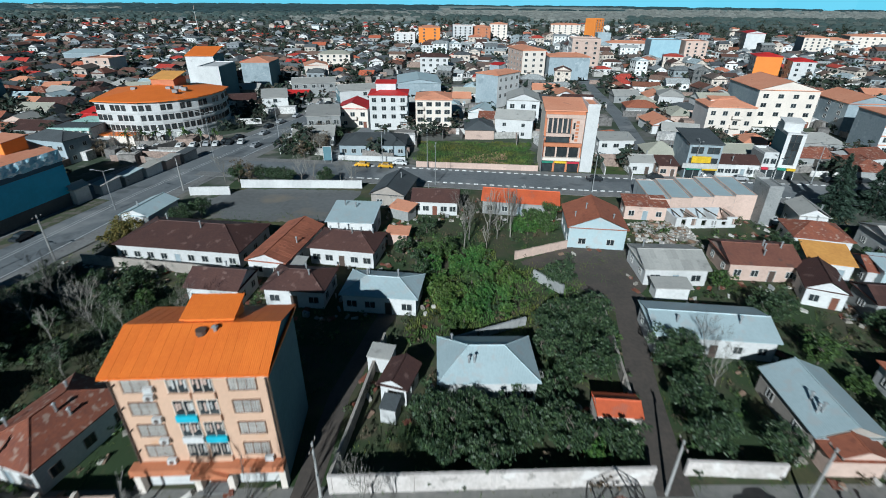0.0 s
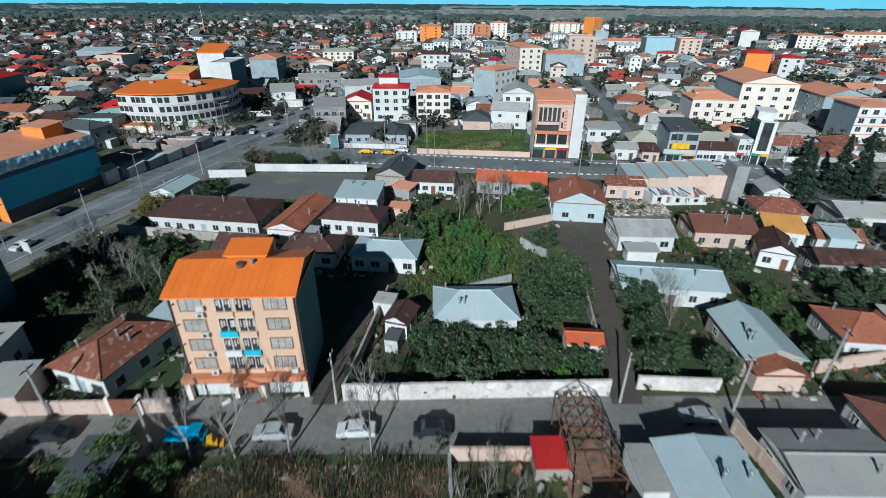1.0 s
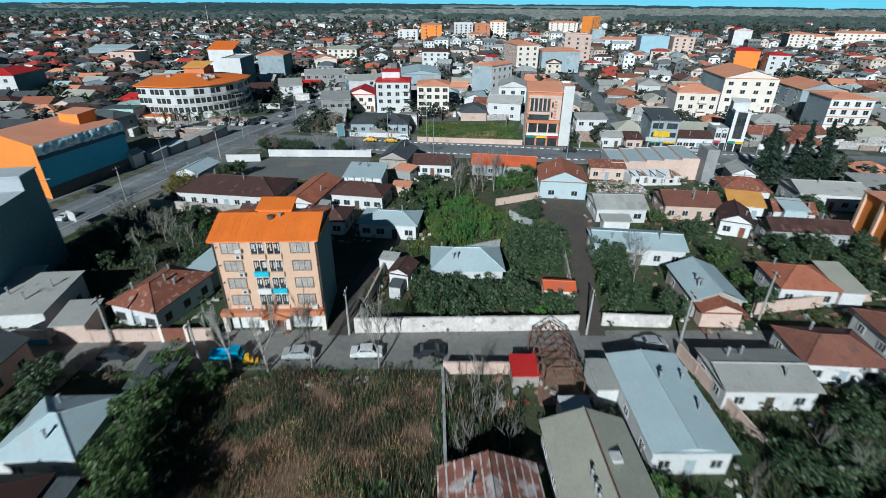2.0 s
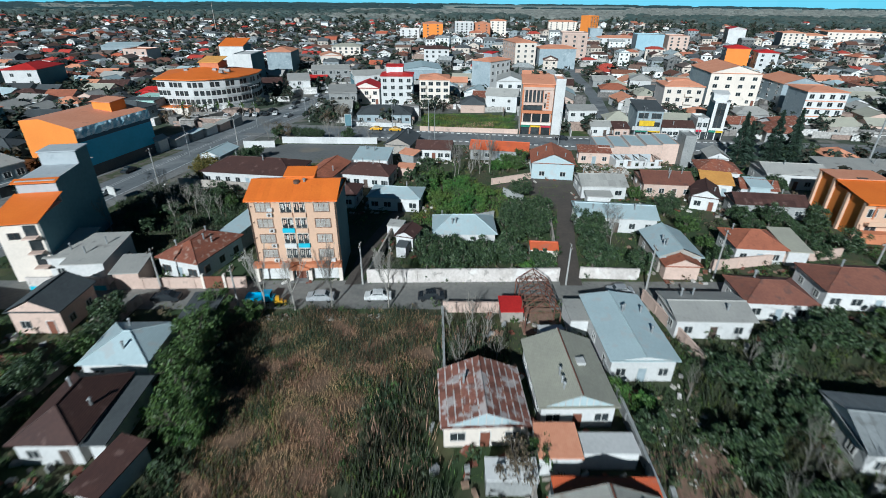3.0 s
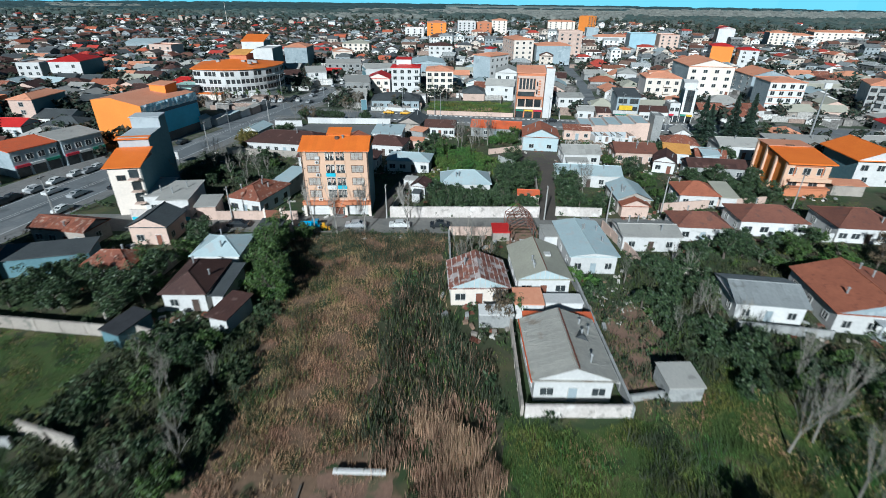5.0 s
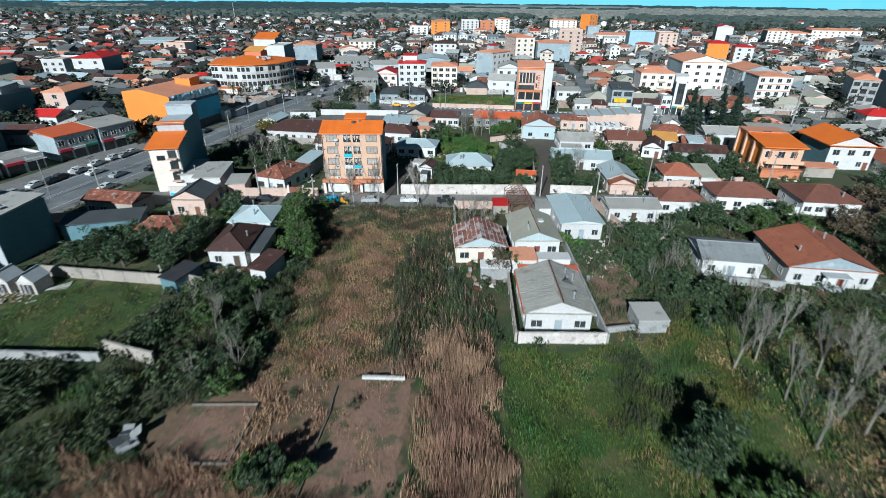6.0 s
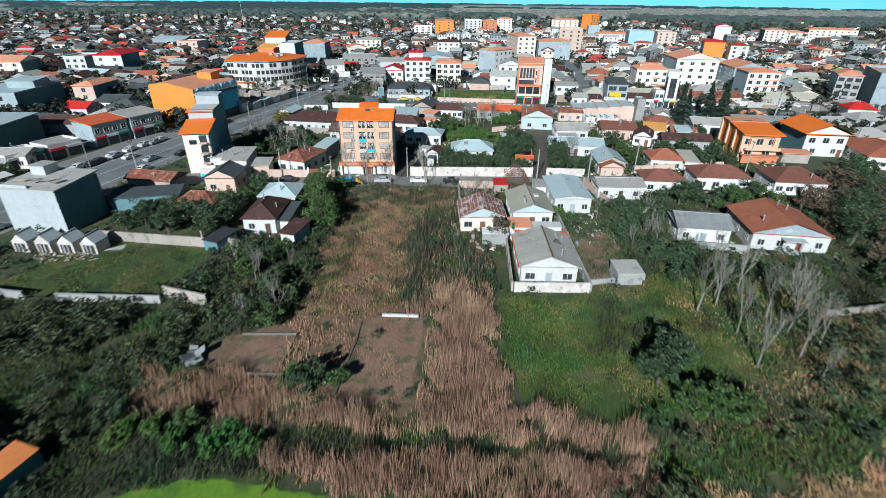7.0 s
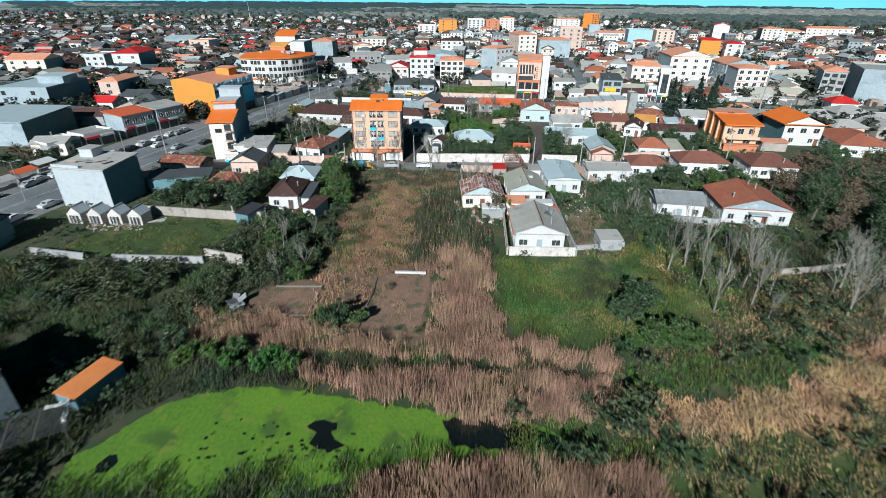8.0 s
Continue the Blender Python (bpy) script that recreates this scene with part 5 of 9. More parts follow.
def ruin():
    """Roofless white walls with gaping openings."""
    top = thing("ruin", "roofless ruin of low white walls with dark gaping openings", "ruin", 50.0, 93.6, 0, 6)
    take(50, 94.5, 14, 6, 6)
    rnd = random.Random(6)
    for k in range(6):
        x0 = -6.6 + 2.2 * k
        h = 2.3 + rnd.uniform(-0.5, 0.4)
        part("wall_stub", Shape().box(x0, -0.15, -0.1, x0 + 1.2, 0.15, h).box(x0 + 1.2, -0.15, -0.1, x0 + 2.2, 0.15, 0.6).box(x0 + 1.2, -0.15, h - 0.4, x0 + 2.2, 0.15, h - 0.05), WHITE, top)
    for k in range(4):
        part("cross_wall", Shape().box(-0.12, 0.16, -0.1, 0.12, 4.6, 2.2 + 0.3 * (k % 2)), PINK if k % 2 else WHITE, top, at=(-6.4 + 4.2 * k, 0, 0))
    part("rear_wall", Shape().box(-6.6, 4.6, -0.1, 6.6, 4.85, 2.6), PALEGREY, top)
    for k in range(5):
        part("beam", Shape().box(-0.1, 0, 0, 0.1, 4.4, 0.16), BARK, top, at=(-5.5 + 2.6 * k, 0.2, 2.3 + 0.05 * k), turn=rnd.uniform(-14, 14))


ruin()

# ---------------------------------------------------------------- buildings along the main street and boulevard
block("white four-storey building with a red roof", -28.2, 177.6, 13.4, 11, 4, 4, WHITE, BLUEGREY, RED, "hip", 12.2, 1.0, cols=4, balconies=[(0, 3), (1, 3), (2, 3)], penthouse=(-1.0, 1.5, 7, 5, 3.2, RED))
block("beige four-storey building over open garages", -12.0, 175.0, 12.4, 13, 3, 4, CREAM, BLUEGREY, SALMON, "hip", 11.5, 1.4, cols=4, balconies=[(0, 0), (1, 0), (2, 0)], ww=1.8)
block("white two-storey house with a red gable roof", -41.6, 180.5, 11, 12, 2, 2, CREAM, WHITE, RED, "gable", 6.8, 2.2, cols=3, axis="y", balconies=[(0, 1)])
block("blue-grey block with an orange roof and white facade", 13.5, 224, 11.5, 17, -38, 4, BLUEGREY, WHITE, SALMON, "hip", 13.5, 1.2, cols=0, side_cols=4, left_cols=0, penthouse=(-2, 2, 5, 5, 3, RED))
block("white three-storey house with a grey gable roof", 20.6, 185.5, 11.6, 15, -4, 3, WHITE, BLUEGREY, GREY, "gable", 10.0, 2.2, cols=3, axis="y", balconies=[(0, 1)])
block("terracotta-clad shop and office building with a white side strip", 25.8, 134.2, 10.4, 11, -3, 5, BRICK, CREAM, SALMON, "shed", 16.6, 1.4, cols=0, ww=2.6, wh=1.8, shops=True, style="dark")
front = thing("facade_screen", "terracotta shop facade screen with vertical fins before dark glass", "facade", 25.55, 128.55, 0, -3)
part("glass_recess", Shape().box(-4.6, -0.1, 8.2, 1.6, 0.1, 14.6), GLASS, front)
for u in (-4.5, -3.2, -1.9, -0.6, 0.7):
    part("fin", Shape().box(u - 0.18, -0.45, 10.9, u + 0.18, -0.11, 14.6), PINK, front)
part("band", Shape().box(-5.0, -0.7, 7.2, 5.0, 0.1, 8.1), BRICK, front)
part("band", Shape().box(-4.7, -0.6, 9.9, 1.7, 0.1, 10.7), PINK, front)
part("band", Shape().box(-5.0, -0.9, 3.4, 5.0, 0.1, 4.2), CREAM, front)
part("band", Shape().box(-5.0, -0.4, 14.7, 5.0, 0.1, 15.6), PINK, front)
part("glass_recess", Shape().box(-4.6, -0.1, 4.3, 4.4, 0.1, 7.1), GLASS, front)
for u in (-4.6, -1.6, 1.6, 4.5):
    part("pillar", Shape().box(u - 0.2, -0.5, 4.2, u + 0.2, -0.11, 7.2), PINK, front)
part("side_panel", Shape().box(1.8, -0.35, 8.2, 5.0, 0.1, 14.6), PINK, front)
for k in range(6):
    part("sign_bar", Shape().box(2.9, -0.42, 8.7 + 0.95 * k, 3.7, -0.36, 9.3 + 0.95 * k), BRICK, front)
for k in range(2):
    part("opening", Shape().box(2.2, -0.40, 9.0 + 3 * k, 2.7, -0.36, 10.6 + 3 * k), GLASS, front)
block("narrow white stair tower of the terracotta building", 32.9, 134.0, 3.2, 10.6, -3, 5, WHITE, WHITE, SALMON, "flat", 17.6, cols=0, name="stair_tower")
block("large cream building with a salmon gable roof", 118.6, 200.0, 21.0, 26, -4, 4, CREAM, BLUEGREY, SALMON, "gable", 13.4, 3.0, cols=4, axis="y", ww=1.8)
block("cream three-storey building with a salmon roof", 91.0, 178.0, 15.6, 13, -4, 3, CREAM, WHITE, SALMON, "hip", 10.0, 1.8, cols=4, penthouse=(-1, 1, 9, 4, 1.6, SALMON), balconies=[(0, 2), (1, 2)])
block("blue-grey building with an orange gable roof", 140.0, 186.0, 15.4, 20, -2, 4, BLUEGREY, BLUEGREY, SALMON, "gable", 11.0, 2.4, cols=0, side_cols=0, left_cols=3, axis="y")
block("tall orange-walled building with a red roof", 180.0, 318.0, 14, 14, -14, 4, ORANGEWALL, WHITE, RED, "hip", 13, 1.6, cols=0, side_cols=3)
block("white building with a red mansard roof", 191.0, 302.0, 11.7, 13, -14, 4, WHITE, WHITE, RED, "hip", 12, 1.4, cols=2, side_cols=2)
block("narrow white five-storey building with open floors", 85.6, 130.6, 4.4, 9.0, -14, 5, WHITE, SLATE, WHITE, "flat", 11.6, cols=1, ww=2.4, wh=1.9, style="dark", penthouse=(0, 1.5, 4.5, 4, 2.6, WHITE), shops=True)
block("grey three-storey shop building with a yellow sign", 62.4, 131.2, 8.2, 12, -4, 3, BLUEGREY, BLUEGREY, DARKGREY, "shed", 9.4, 1.2, cols=2, ww=3.6, wh=1.6, shops=True, style="dark")
sign = thing("shop_sign", "large yellow shop sign on a grey building", "sign", 61.3, 125.15, 3.6, -4)
part("panel", Shape().box(-2.4, -0.35, 0.9, 2.4, -0.05, 2.6), SIGNYELLOW, sign)
part("lower_panel", Shape().box(-4.4, -0.5, -0.6, 4.4, -0.05, 0.7), FRAME, sign)
block("white shop building with concrete flanks", 80.4, 130.4, 3.6, 7, -4, 2, WHITE, CONCRETE, GREY, "flat", 6.4, cols=2, shops=True)

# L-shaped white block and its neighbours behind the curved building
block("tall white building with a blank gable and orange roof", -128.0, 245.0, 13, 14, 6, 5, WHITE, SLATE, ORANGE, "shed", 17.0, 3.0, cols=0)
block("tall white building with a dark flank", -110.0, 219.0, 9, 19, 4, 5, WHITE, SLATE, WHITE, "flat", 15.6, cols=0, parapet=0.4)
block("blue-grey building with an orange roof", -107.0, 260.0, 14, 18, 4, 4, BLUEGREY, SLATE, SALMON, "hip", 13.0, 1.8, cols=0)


def curved_building():
    """White municipal block whose front bends round the corner."""
    top = thing("office_building", "white four-storey office building with a curved front and orange roof", "building", -103.0, 166.0, 0, 0)
    take(-103, 166, 34, 34, 0)
    line = [(-15.0, -15.6), (-8, -16.6), (-0.5, -17.0), (5.5, -15.0), (10.0, -11.5), (13.6, -6.5), (15.6, -1.0), (16.2, 5.0), (14.5, 13.0)]
    back = [(0, 20), (-22, 8)]
    h = 13.0
    walls = Shape()
    ring = line + back
    for (ax, ay), (bx, by) in zip(ring, ring[1:] + ring[:1]):
        walls.face([(ax, ay, -0.2), (bx, by, -0.2), (bx, by, h), (ax, ay, h)])
    part("wall", walls, WHITE, top)
    for k in range(4):
        bs = Shape()
        for (ax, ay), (bx, by) in zip(line, line[1:]):
            n = math.hypot(bx - ax, by - ay)
            ox, oy = (by - ay) / n * 0.15, -(bx - ax) / n * 0.15
            z = 3.1 * (k + 1) - 0.2
            bs.face([(ax + ox, ay + oy, z), (bx + ox, by + oy, z), (bx + ox, by + oy, z + 0.5), (ax + ox, ay + oy, z + 0.5)])
            bs.face([(ax + ox, ay + oy, z + 0.5), (bx + ox, by + oy, z + 0.5), (bx, by, z + 0.5), (ax, ay, z + 0.5)])
        part("floor_band", bs, WHITE, top)
    data = window_data(1.35, 1.65, "dark")
    for (ax, ay), (bx, by) in zip(line, line[1:]):
        n = math.hypot(bx - ax, by - ay)
        c = max(2, int(n / 1.6))
        for k in range(3):
            for i in range(c):
                t = (i + 0.5) / c
                if (i + k) % 5 == 4:
                    continue
                part("window", data, None, top, at=(ax + (bx - ax) * t, ay + (by - ay) * t, 3.95 + 3.1 * k - 0.1), turn=math.degrees(math.atan2(by - ay, bx - ax)))
    peak = (-4, 1, h + 2.3)
    roof = Shape()
    wide = [(x * 1.05, y * 1.05) for x, y in ring]
    for (ax, ay), (bx, by) in zip(wide, wide[1:] + wide[:1]):
        roof.face([(ax, ay, h), (bx, by, h), peak])
        roof.face([(ax, ay, h - 0.35), (bx, by, h - 0.35), (bx, by, h), (ax, ay, h)])
    part("roof", roof, ORANGE, top)
    part("stair_head", Shape().box(-6, 2, h + 0.5, 2, 10, h + 4.0), BRICK, top)
    part("stair_head_roof", roof_shape("shed", 9, 9, h + 4.0, 1.6), YELLOWROOF, top, at=(-2, 6, 0))
    rnd = random.Random(5)
    for i in range(6):
        part("roof_unit", Shape().box(-0.8, -0.6, 0, 0.8, 0.6, 1.0), STEEL, top, at=(rnd.uniform(-9, 9), rnd.uniform(-8, 0), h + 1.2))
    low = Shape().box(-15, -20.5, 0, -2, -16.5, 3.2).box(-24, -16, 0, -15.2, -8, 6.0)
    part("porch", low, CREAM, top)
    part("porch_roof", Shape().box(-15.3, -20.9, 3.2, -1.7, -16.8, 3.4), ORANGE, top)
    part("glazed_annex", Shape().box(-24.2, -16.1, 6.0, -15.0, -7.8, 6.3), PALEGREEN, top)


curved_building()


def tarp_building():
    """Long building under repair: orange gable end, flank hung with blue sheeting, salmon roof."""
    top = thing("warehouse", "long orange-ended building with a blue tarpaulin flank and salmon roof", "building", -102.0, 90.3, 0, 0)
    take(-102.0, 90.3, 22, 26, -12)
    fr, br, bl, fl = (8.7, -15.8), (12.4, 8.4), (-8.4, 16.2), (-12.1, -8.0)
    h, ridge = 12.4, 1.3
    m0, m1 = ((fr[0] + fl[0]) / 2 - 2, (fr[1] + fl[1]) / 2 + 0.8), ((br[0] + bl[0]) / 2 - 2, (br[1] + bl[1]) / 2 + 0.8)

    def upright(p, q, z0, z1, off=0.0):
        n = math.hypot(q[0] - p[0], q[1] - p[1])
        ox, oy = (q[1] - p[1]) / n * off, -(q[0] - p[0]) / n * off
        return [(p[0] + ox, p[1] + oy, z0), (q[0] + ox, q[1] + oy, z0), (q[0] + ox, q[1] + oy, z1), (p[0] + ox, p[1] + oy, z1)]
    part("wall", Shape().face(upright(fr, br, -0.2, h)).face(upright(br, bl, -0.2, h)).face(upright(bl, fl, -0.2, h)), CONCRETE, top)
    part("end_wall", Shape().face(upright(fl, fr, -0.2, h)).face([(*fl, h), (*fr, h), (*m0, h + ridge)]), ORANGEWALL, top, "plain bright orange rendered end wall")
    part("rear_gable", Shape().face([(*br, h), (*bl, h), (*m1, h + ridge)]), ORANGEWALL, top)
    part("roof", Shape().face([(*fl, h), (*m0, h + ridge), (*m1, h + ridge), (*bl, h)]).face([(*m0, h + ridge), (*fr, h), (*br, h), (*m1, h + ridge)]), SALMON, top)
    part("roof_room", Shape().box(-2.4, -2.6, 0, 3.6, 2.6, 2.6), ORANGEWALL, top, at=(3.2, 5.4, h + 0.5), turn=-10)
    part("roof_room_roof", roof_shape("shed", 6.8, 6.0, 0, 0.4), SALMON, top, at=(3.8, 5.4, h + 3.1), turn=-10)
    rnd = random.Random(3)
    n = 30
    fold, rows = Shape(), 4
    pts = []
    for j in range(rows + 1):
        pts.append([])
        for i in range(n + 1):
            u = i / n
            o = 0.12 + (rnd.uniform(0.0, 0.55) if 0 < j < rows else 0.05)
            z = h + 0.15 - j * 0.62 + rnd.uniform(-0.16, 0.16) * (j > 0)
            pts[-1].append((fr[0] + (br[0] - fr[0]) * u + o, fr[1] + (br[1] - fr[1]) * u, z))
    for j in range(rows):
        for i in range(n):
            fold.face([pts[j + 1][i], pts[j + 1][i + 1], pts[j][i + 1], pts[j][i]])
    part("tarpaulin", fold, TARPLIGHT, top, "wrinkled pale blue sheet along the eaves")
    part("tarpaulin_hem", Shape().face(upright(fr, br, h - 3.3, h - 2.3, 0.1)), NAVY, top)
    part("lower_tarpaulin", Shape().face(upright(fr, br, 2.8, h - 3.3, 0.14)), TARP, top, "smooth deep blue sheet over the flank")
    # dark grey strip paints the shadow under the sheet's lower edge
    part("flank_base", Shape().face(upright(fr, br, 0, 2.8, 0.06)), DARKGREY, top)


tarp_building()
house("dark walled house with a grey-green roof behind the warehouse", -117.0, 131.0, 14, 9, -12, 6.6, "hip", DARKGREY, BLUEGREY, storeys=2)


def colonnade():
    """Low shop front of pale green frames between cream columns."""
    top = thing("shop_building", "low shop building with pale green trim and cream columns", "building", -122.0, 146.0, 0, 4)
    take(-122, 146, 12, 9, 4)
    part("wall", Shape().box(-6, -4, -0.2, 6, 4.5, 6.0), BLUEGREY, top)
    part("cornice", Shape().box(-6.3, -4.9, 5.5, 6.3, -4.0, 6.3), PALEGREEN, top)
    part("frieze", Shape().box(-6.2, -4.7, 4.3, 6.2, -4.02, 4.7), PALEGREEN, top)
    for k in range(6):
        part("column", Shape().box(-0.3, -0.3, 0, 0.3, 0.3, 5.5), CREAM, top, at=(-5.6 + 2.24 * k, -4.5, 0))
    for k in range(5):
        part("shop_window", Shape().box(-0.7, -0.06, 0.3, 0.7, 0.0, 3.6), GLASS, top, at=(-4.5 + 2.24 * k, -4.0, 0))
    part("roof", Shape().box(-6.3, -3.9, 6.0, 6.3, 4.8, 6.25), DARKGREY, top)


colonnade()


def stepped_building():
    """Stepped building with a long dark flank along a lane."""
    top = thing("apartment_building", "stepped pale building with a dark flank and small orange roof", "building", -68.8, 33.9, 0, 14.5)
    take(-69.6, 37.0, 7, 23, 14.5)
    steps = [(-3.2, -7.5, 2.8, 1.0, 10.4), (-3.2, 1.0, 2.8, 10.0, 14.2), (-3.2, 10.0, 2.8, 14.6, 16.5)]
    for k, (x0, y0, x1, y1, h) in enumerate(steps):
        # SLATE sides carry the flank's shade as colour
        part("wall", Shape().box(x0, y0, -0.2 if not k else 0, x1, y1, h, 0, 1), [(CREAM, PALEGREY, PALEGREY)[k], SLATE], top)
    part("roof", roof_shape("shed", 7.2, 9.2, 10.5, 1.7), ORANGE, top, at=(-0.2, -3.7, 0))
    part("step_roof", roof_shape("shed", 6.8, 1.6, 14.0, 0.35), ORANGE, top, at=(-0.3, 1.3, 0))
    part("step_roof", Shape().box(-3.4, 9.8, 16.5, 3.0, 14.8, 16.7), PALEGREY, top)
    part("downpipe", Shape().tube((2.9, -7.3, 0), (2.9, -7.3, 10.3), 0.1, 0.1, 6), FRAME, top)
    set_windows(top, "front", 1, 6.0, 15, [7.6], 1.6, 1.0, "dark", first=-1.0, gap=1)
    for k in range(3):
        s = Shape().box(-0.8, -1.2, 2.6 + 2.6 * k, 1.2, -0.02, 2.8 + 2.6 * k, 0).box(-0.7, -0.04, 2.8 + 2.6 * k, 1.1, -0.02, 4.6 + 2.6 * k, 1)
        part("balcony", s, [PINK, GLASS], top, at=(1.3, -7.5, 0))


stepped_building()

# buildings beyond the boulevard
block("two-storey shops with a bright red-orange roof", -112.0, 52.0, 11, 9, 70, 2, BLUEGREY, BLUEGREY, REDORANGE, "shed", 6.8, 0.8, cols=4, side_cols=2, shops=True, left_cols=0)
block("two-storey shops with a grey roof", -107.5, 63.0, 11, 9, 70, 2, BLUEGREY, BLUEGREY, GREY, "shed", 6.8, 0.8, cols=4, side_cols=2, shops=True)
block("low shop with a flat pale roof", -115.5, 38.0, 9, 8, 70, 1, WHITE, CONCRETE, GREY, "flat", 3.6, cols=0, shops=True, ground=2)
block("low shop with a flat pale roof", -119.0, 28.5, 9, 8, 70, 1, WHITE, CONCRETE, GREY, "flat", 3.4, cols=0, shops=True, ground=2)
block("raw blue-grey rendered two-storey hall with a pale sheet roof", -143.5, 43.0, 21, 22, 4, 2, BLUEGREY, SLATE, TEAL, "shed", 7.2, 0.7, cols=0, ground=2)
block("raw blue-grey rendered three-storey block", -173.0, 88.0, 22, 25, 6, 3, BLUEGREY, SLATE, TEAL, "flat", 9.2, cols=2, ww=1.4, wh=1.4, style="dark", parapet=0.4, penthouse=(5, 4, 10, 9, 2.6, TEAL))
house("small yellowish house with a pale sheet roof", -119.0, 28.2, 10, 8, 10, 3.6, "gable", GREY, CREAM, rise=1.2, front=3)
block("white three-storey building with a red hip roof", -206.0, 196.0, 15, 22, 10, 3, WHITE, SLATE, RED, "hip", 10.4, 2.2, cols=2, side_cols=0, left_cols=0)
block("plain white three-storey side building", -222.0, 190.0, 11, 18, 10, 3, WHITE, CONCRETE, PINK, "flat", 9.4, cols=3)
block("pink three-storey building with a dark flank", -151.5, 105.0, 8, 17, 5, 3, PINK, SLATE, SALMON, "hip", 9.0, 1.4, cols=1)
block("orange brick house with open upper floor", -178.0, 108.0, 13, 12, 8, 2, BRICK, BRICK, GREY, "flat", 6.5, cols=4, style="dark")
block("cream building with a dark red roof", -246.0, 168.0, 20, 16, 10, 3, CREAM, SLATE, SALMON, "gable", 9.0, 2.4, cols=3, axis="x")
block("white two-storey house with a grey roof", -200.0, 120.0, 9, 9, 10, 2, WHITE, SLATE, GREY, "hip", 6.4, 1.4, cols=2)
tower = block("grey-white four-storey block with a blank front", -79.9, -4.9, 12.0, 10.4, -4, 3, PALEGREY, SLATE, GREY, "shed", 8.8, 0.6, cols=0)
part("stair_room", Shape().box(-4.6, 1.2, 8.8, -1.4, 4.4, 11.0), PALEGREY, tower)
part("stair_room_roof", Shape().box(-4.8, 1.0, 11.0, -1.2, 4.6, 11.15), GREY, tower)
part("parapet", Shape().box(-6.0, -5.2, 8.8, 0.5, -5.0, 9.5), PALEGREY, tower)
for k in range(5):
    part("roof_sheet", Shape().box(-1.1, -0.5, 0, 1.1, 0.5, 0.04), (PINK, GREY, CONCRETE)[k % 3], tower, at=(-3.5 + 1.9 * k, -2.2 + 0.8 * (k % 2), 9.35 + 0.06 * k), turn=17 * k)
awnings = ((-108.4, 5.3, REDORANGE, "red"), (-107.6, -1.6, GREY, "grey"), (-109.6, 12.5, WHITE, "white"))
for x, y, mat, colour in awnings:
    stall = thing("market_stall", f"open roadside stall with a {colour} awning", "stall", x, y, 0, 78)
    take(x, y, 5, 3, 78)
    part("awning", Shape().face([(-2.6, -1.6, 2.3), (2.6, -1.6, 2.3), (2.6, 1.4, 2.9), (-2.6, 1.4, 2.9)]).face([(-2.6, 1.4, 2.85), (2.6, 1.4, 2.85), (2.6, -1.6, 2.25), (-2.6, -1.6, 2.25)]), mat, stall)
    part("counter", Shape().box(-2.2, -0.4, 0, 2.2, 0.2, 0.9), CONCRETE, stall)
    for u in (-2.4, 2.4):
        for v in (-1.4, 1.2):
            part("post", Shape().box(u - 0.05, v - 0.05, 0, u + 0.05, v + 0.05, 2.3 + (v > 0) * 0.45), STEEL, stall)
for k in range(4):
    lodge = house("small unfinished white gabled lodge", -77.0 + 4.2 * k, -16.6 + 0.1 * k, 3.0, 3.2, -2, 2.2, "gable", PALEGREY, DIRTYWALL, axis="y", rise=1.4, front=0, sides=0, door=False, pipes=0, over=0.08, name="lodge", category="lodge", group="row of small lodges")
    # solid dark panel whose colour stands for the shaded inside
    part("open_front", Shape().box(-0.95, -1.66, 0.15, 0.95, -1.55, 1.75), ROOMDARK, lodge, "dark panel painting the shade inside an open front")
    for u in (-0.35, 0.4):
        part("front_post", Shape().box(u - 0.06, -1.72, 0.1, u + 0.06, -1.66, 1.8), WHITE, lodge)
house("low shed with a black tarred roof beside a yard wall", -42.6, -13.0, 3.6, 5.4, -18, 2.4, "shed", TAR, SLATE, hut=True, pipes=0, rise=0.3, over=0.2, name="shed", category="shed")
house("low long dark-roofed store in shade", -67.0, 4.0, 14, 5.5, 18, 3.4, "shed", DARKGREY, SLATE, hut=True, pipes=0, rise=0.4)
house("small orange-sheeted lean-to roof", -76.0, 3.0, 4.5, 4, 15, 3.2, "shed", SALMON, CONCRETE, hut=True, pipes=0, rise=0.3, name="lean_to", category="shed")
house("house with a dark red-brown roof", -89.0, -30.0, 13, 9, 12, 4.5, "gable", BROWN, SLATE, rise=2.2, hut=True)
house("blue-grey building with a flat dark roof beside the pond", -53.2, -68.4, 12.9, 10.0, -20, 6.0, "shed", DARKGREY, BLUEGREY, rise=0.4, hut=True, pipes=0, over=0.15)
house("small dark-walled shed with an orange sheet roof by the pond", -39.9, -62.2, 3.3, 6.2, -14, 2.3, "shed", AMBER, SLATE, hut=True, pipes=0, over=0.1, rise=0.15, name="shed", category="shed")


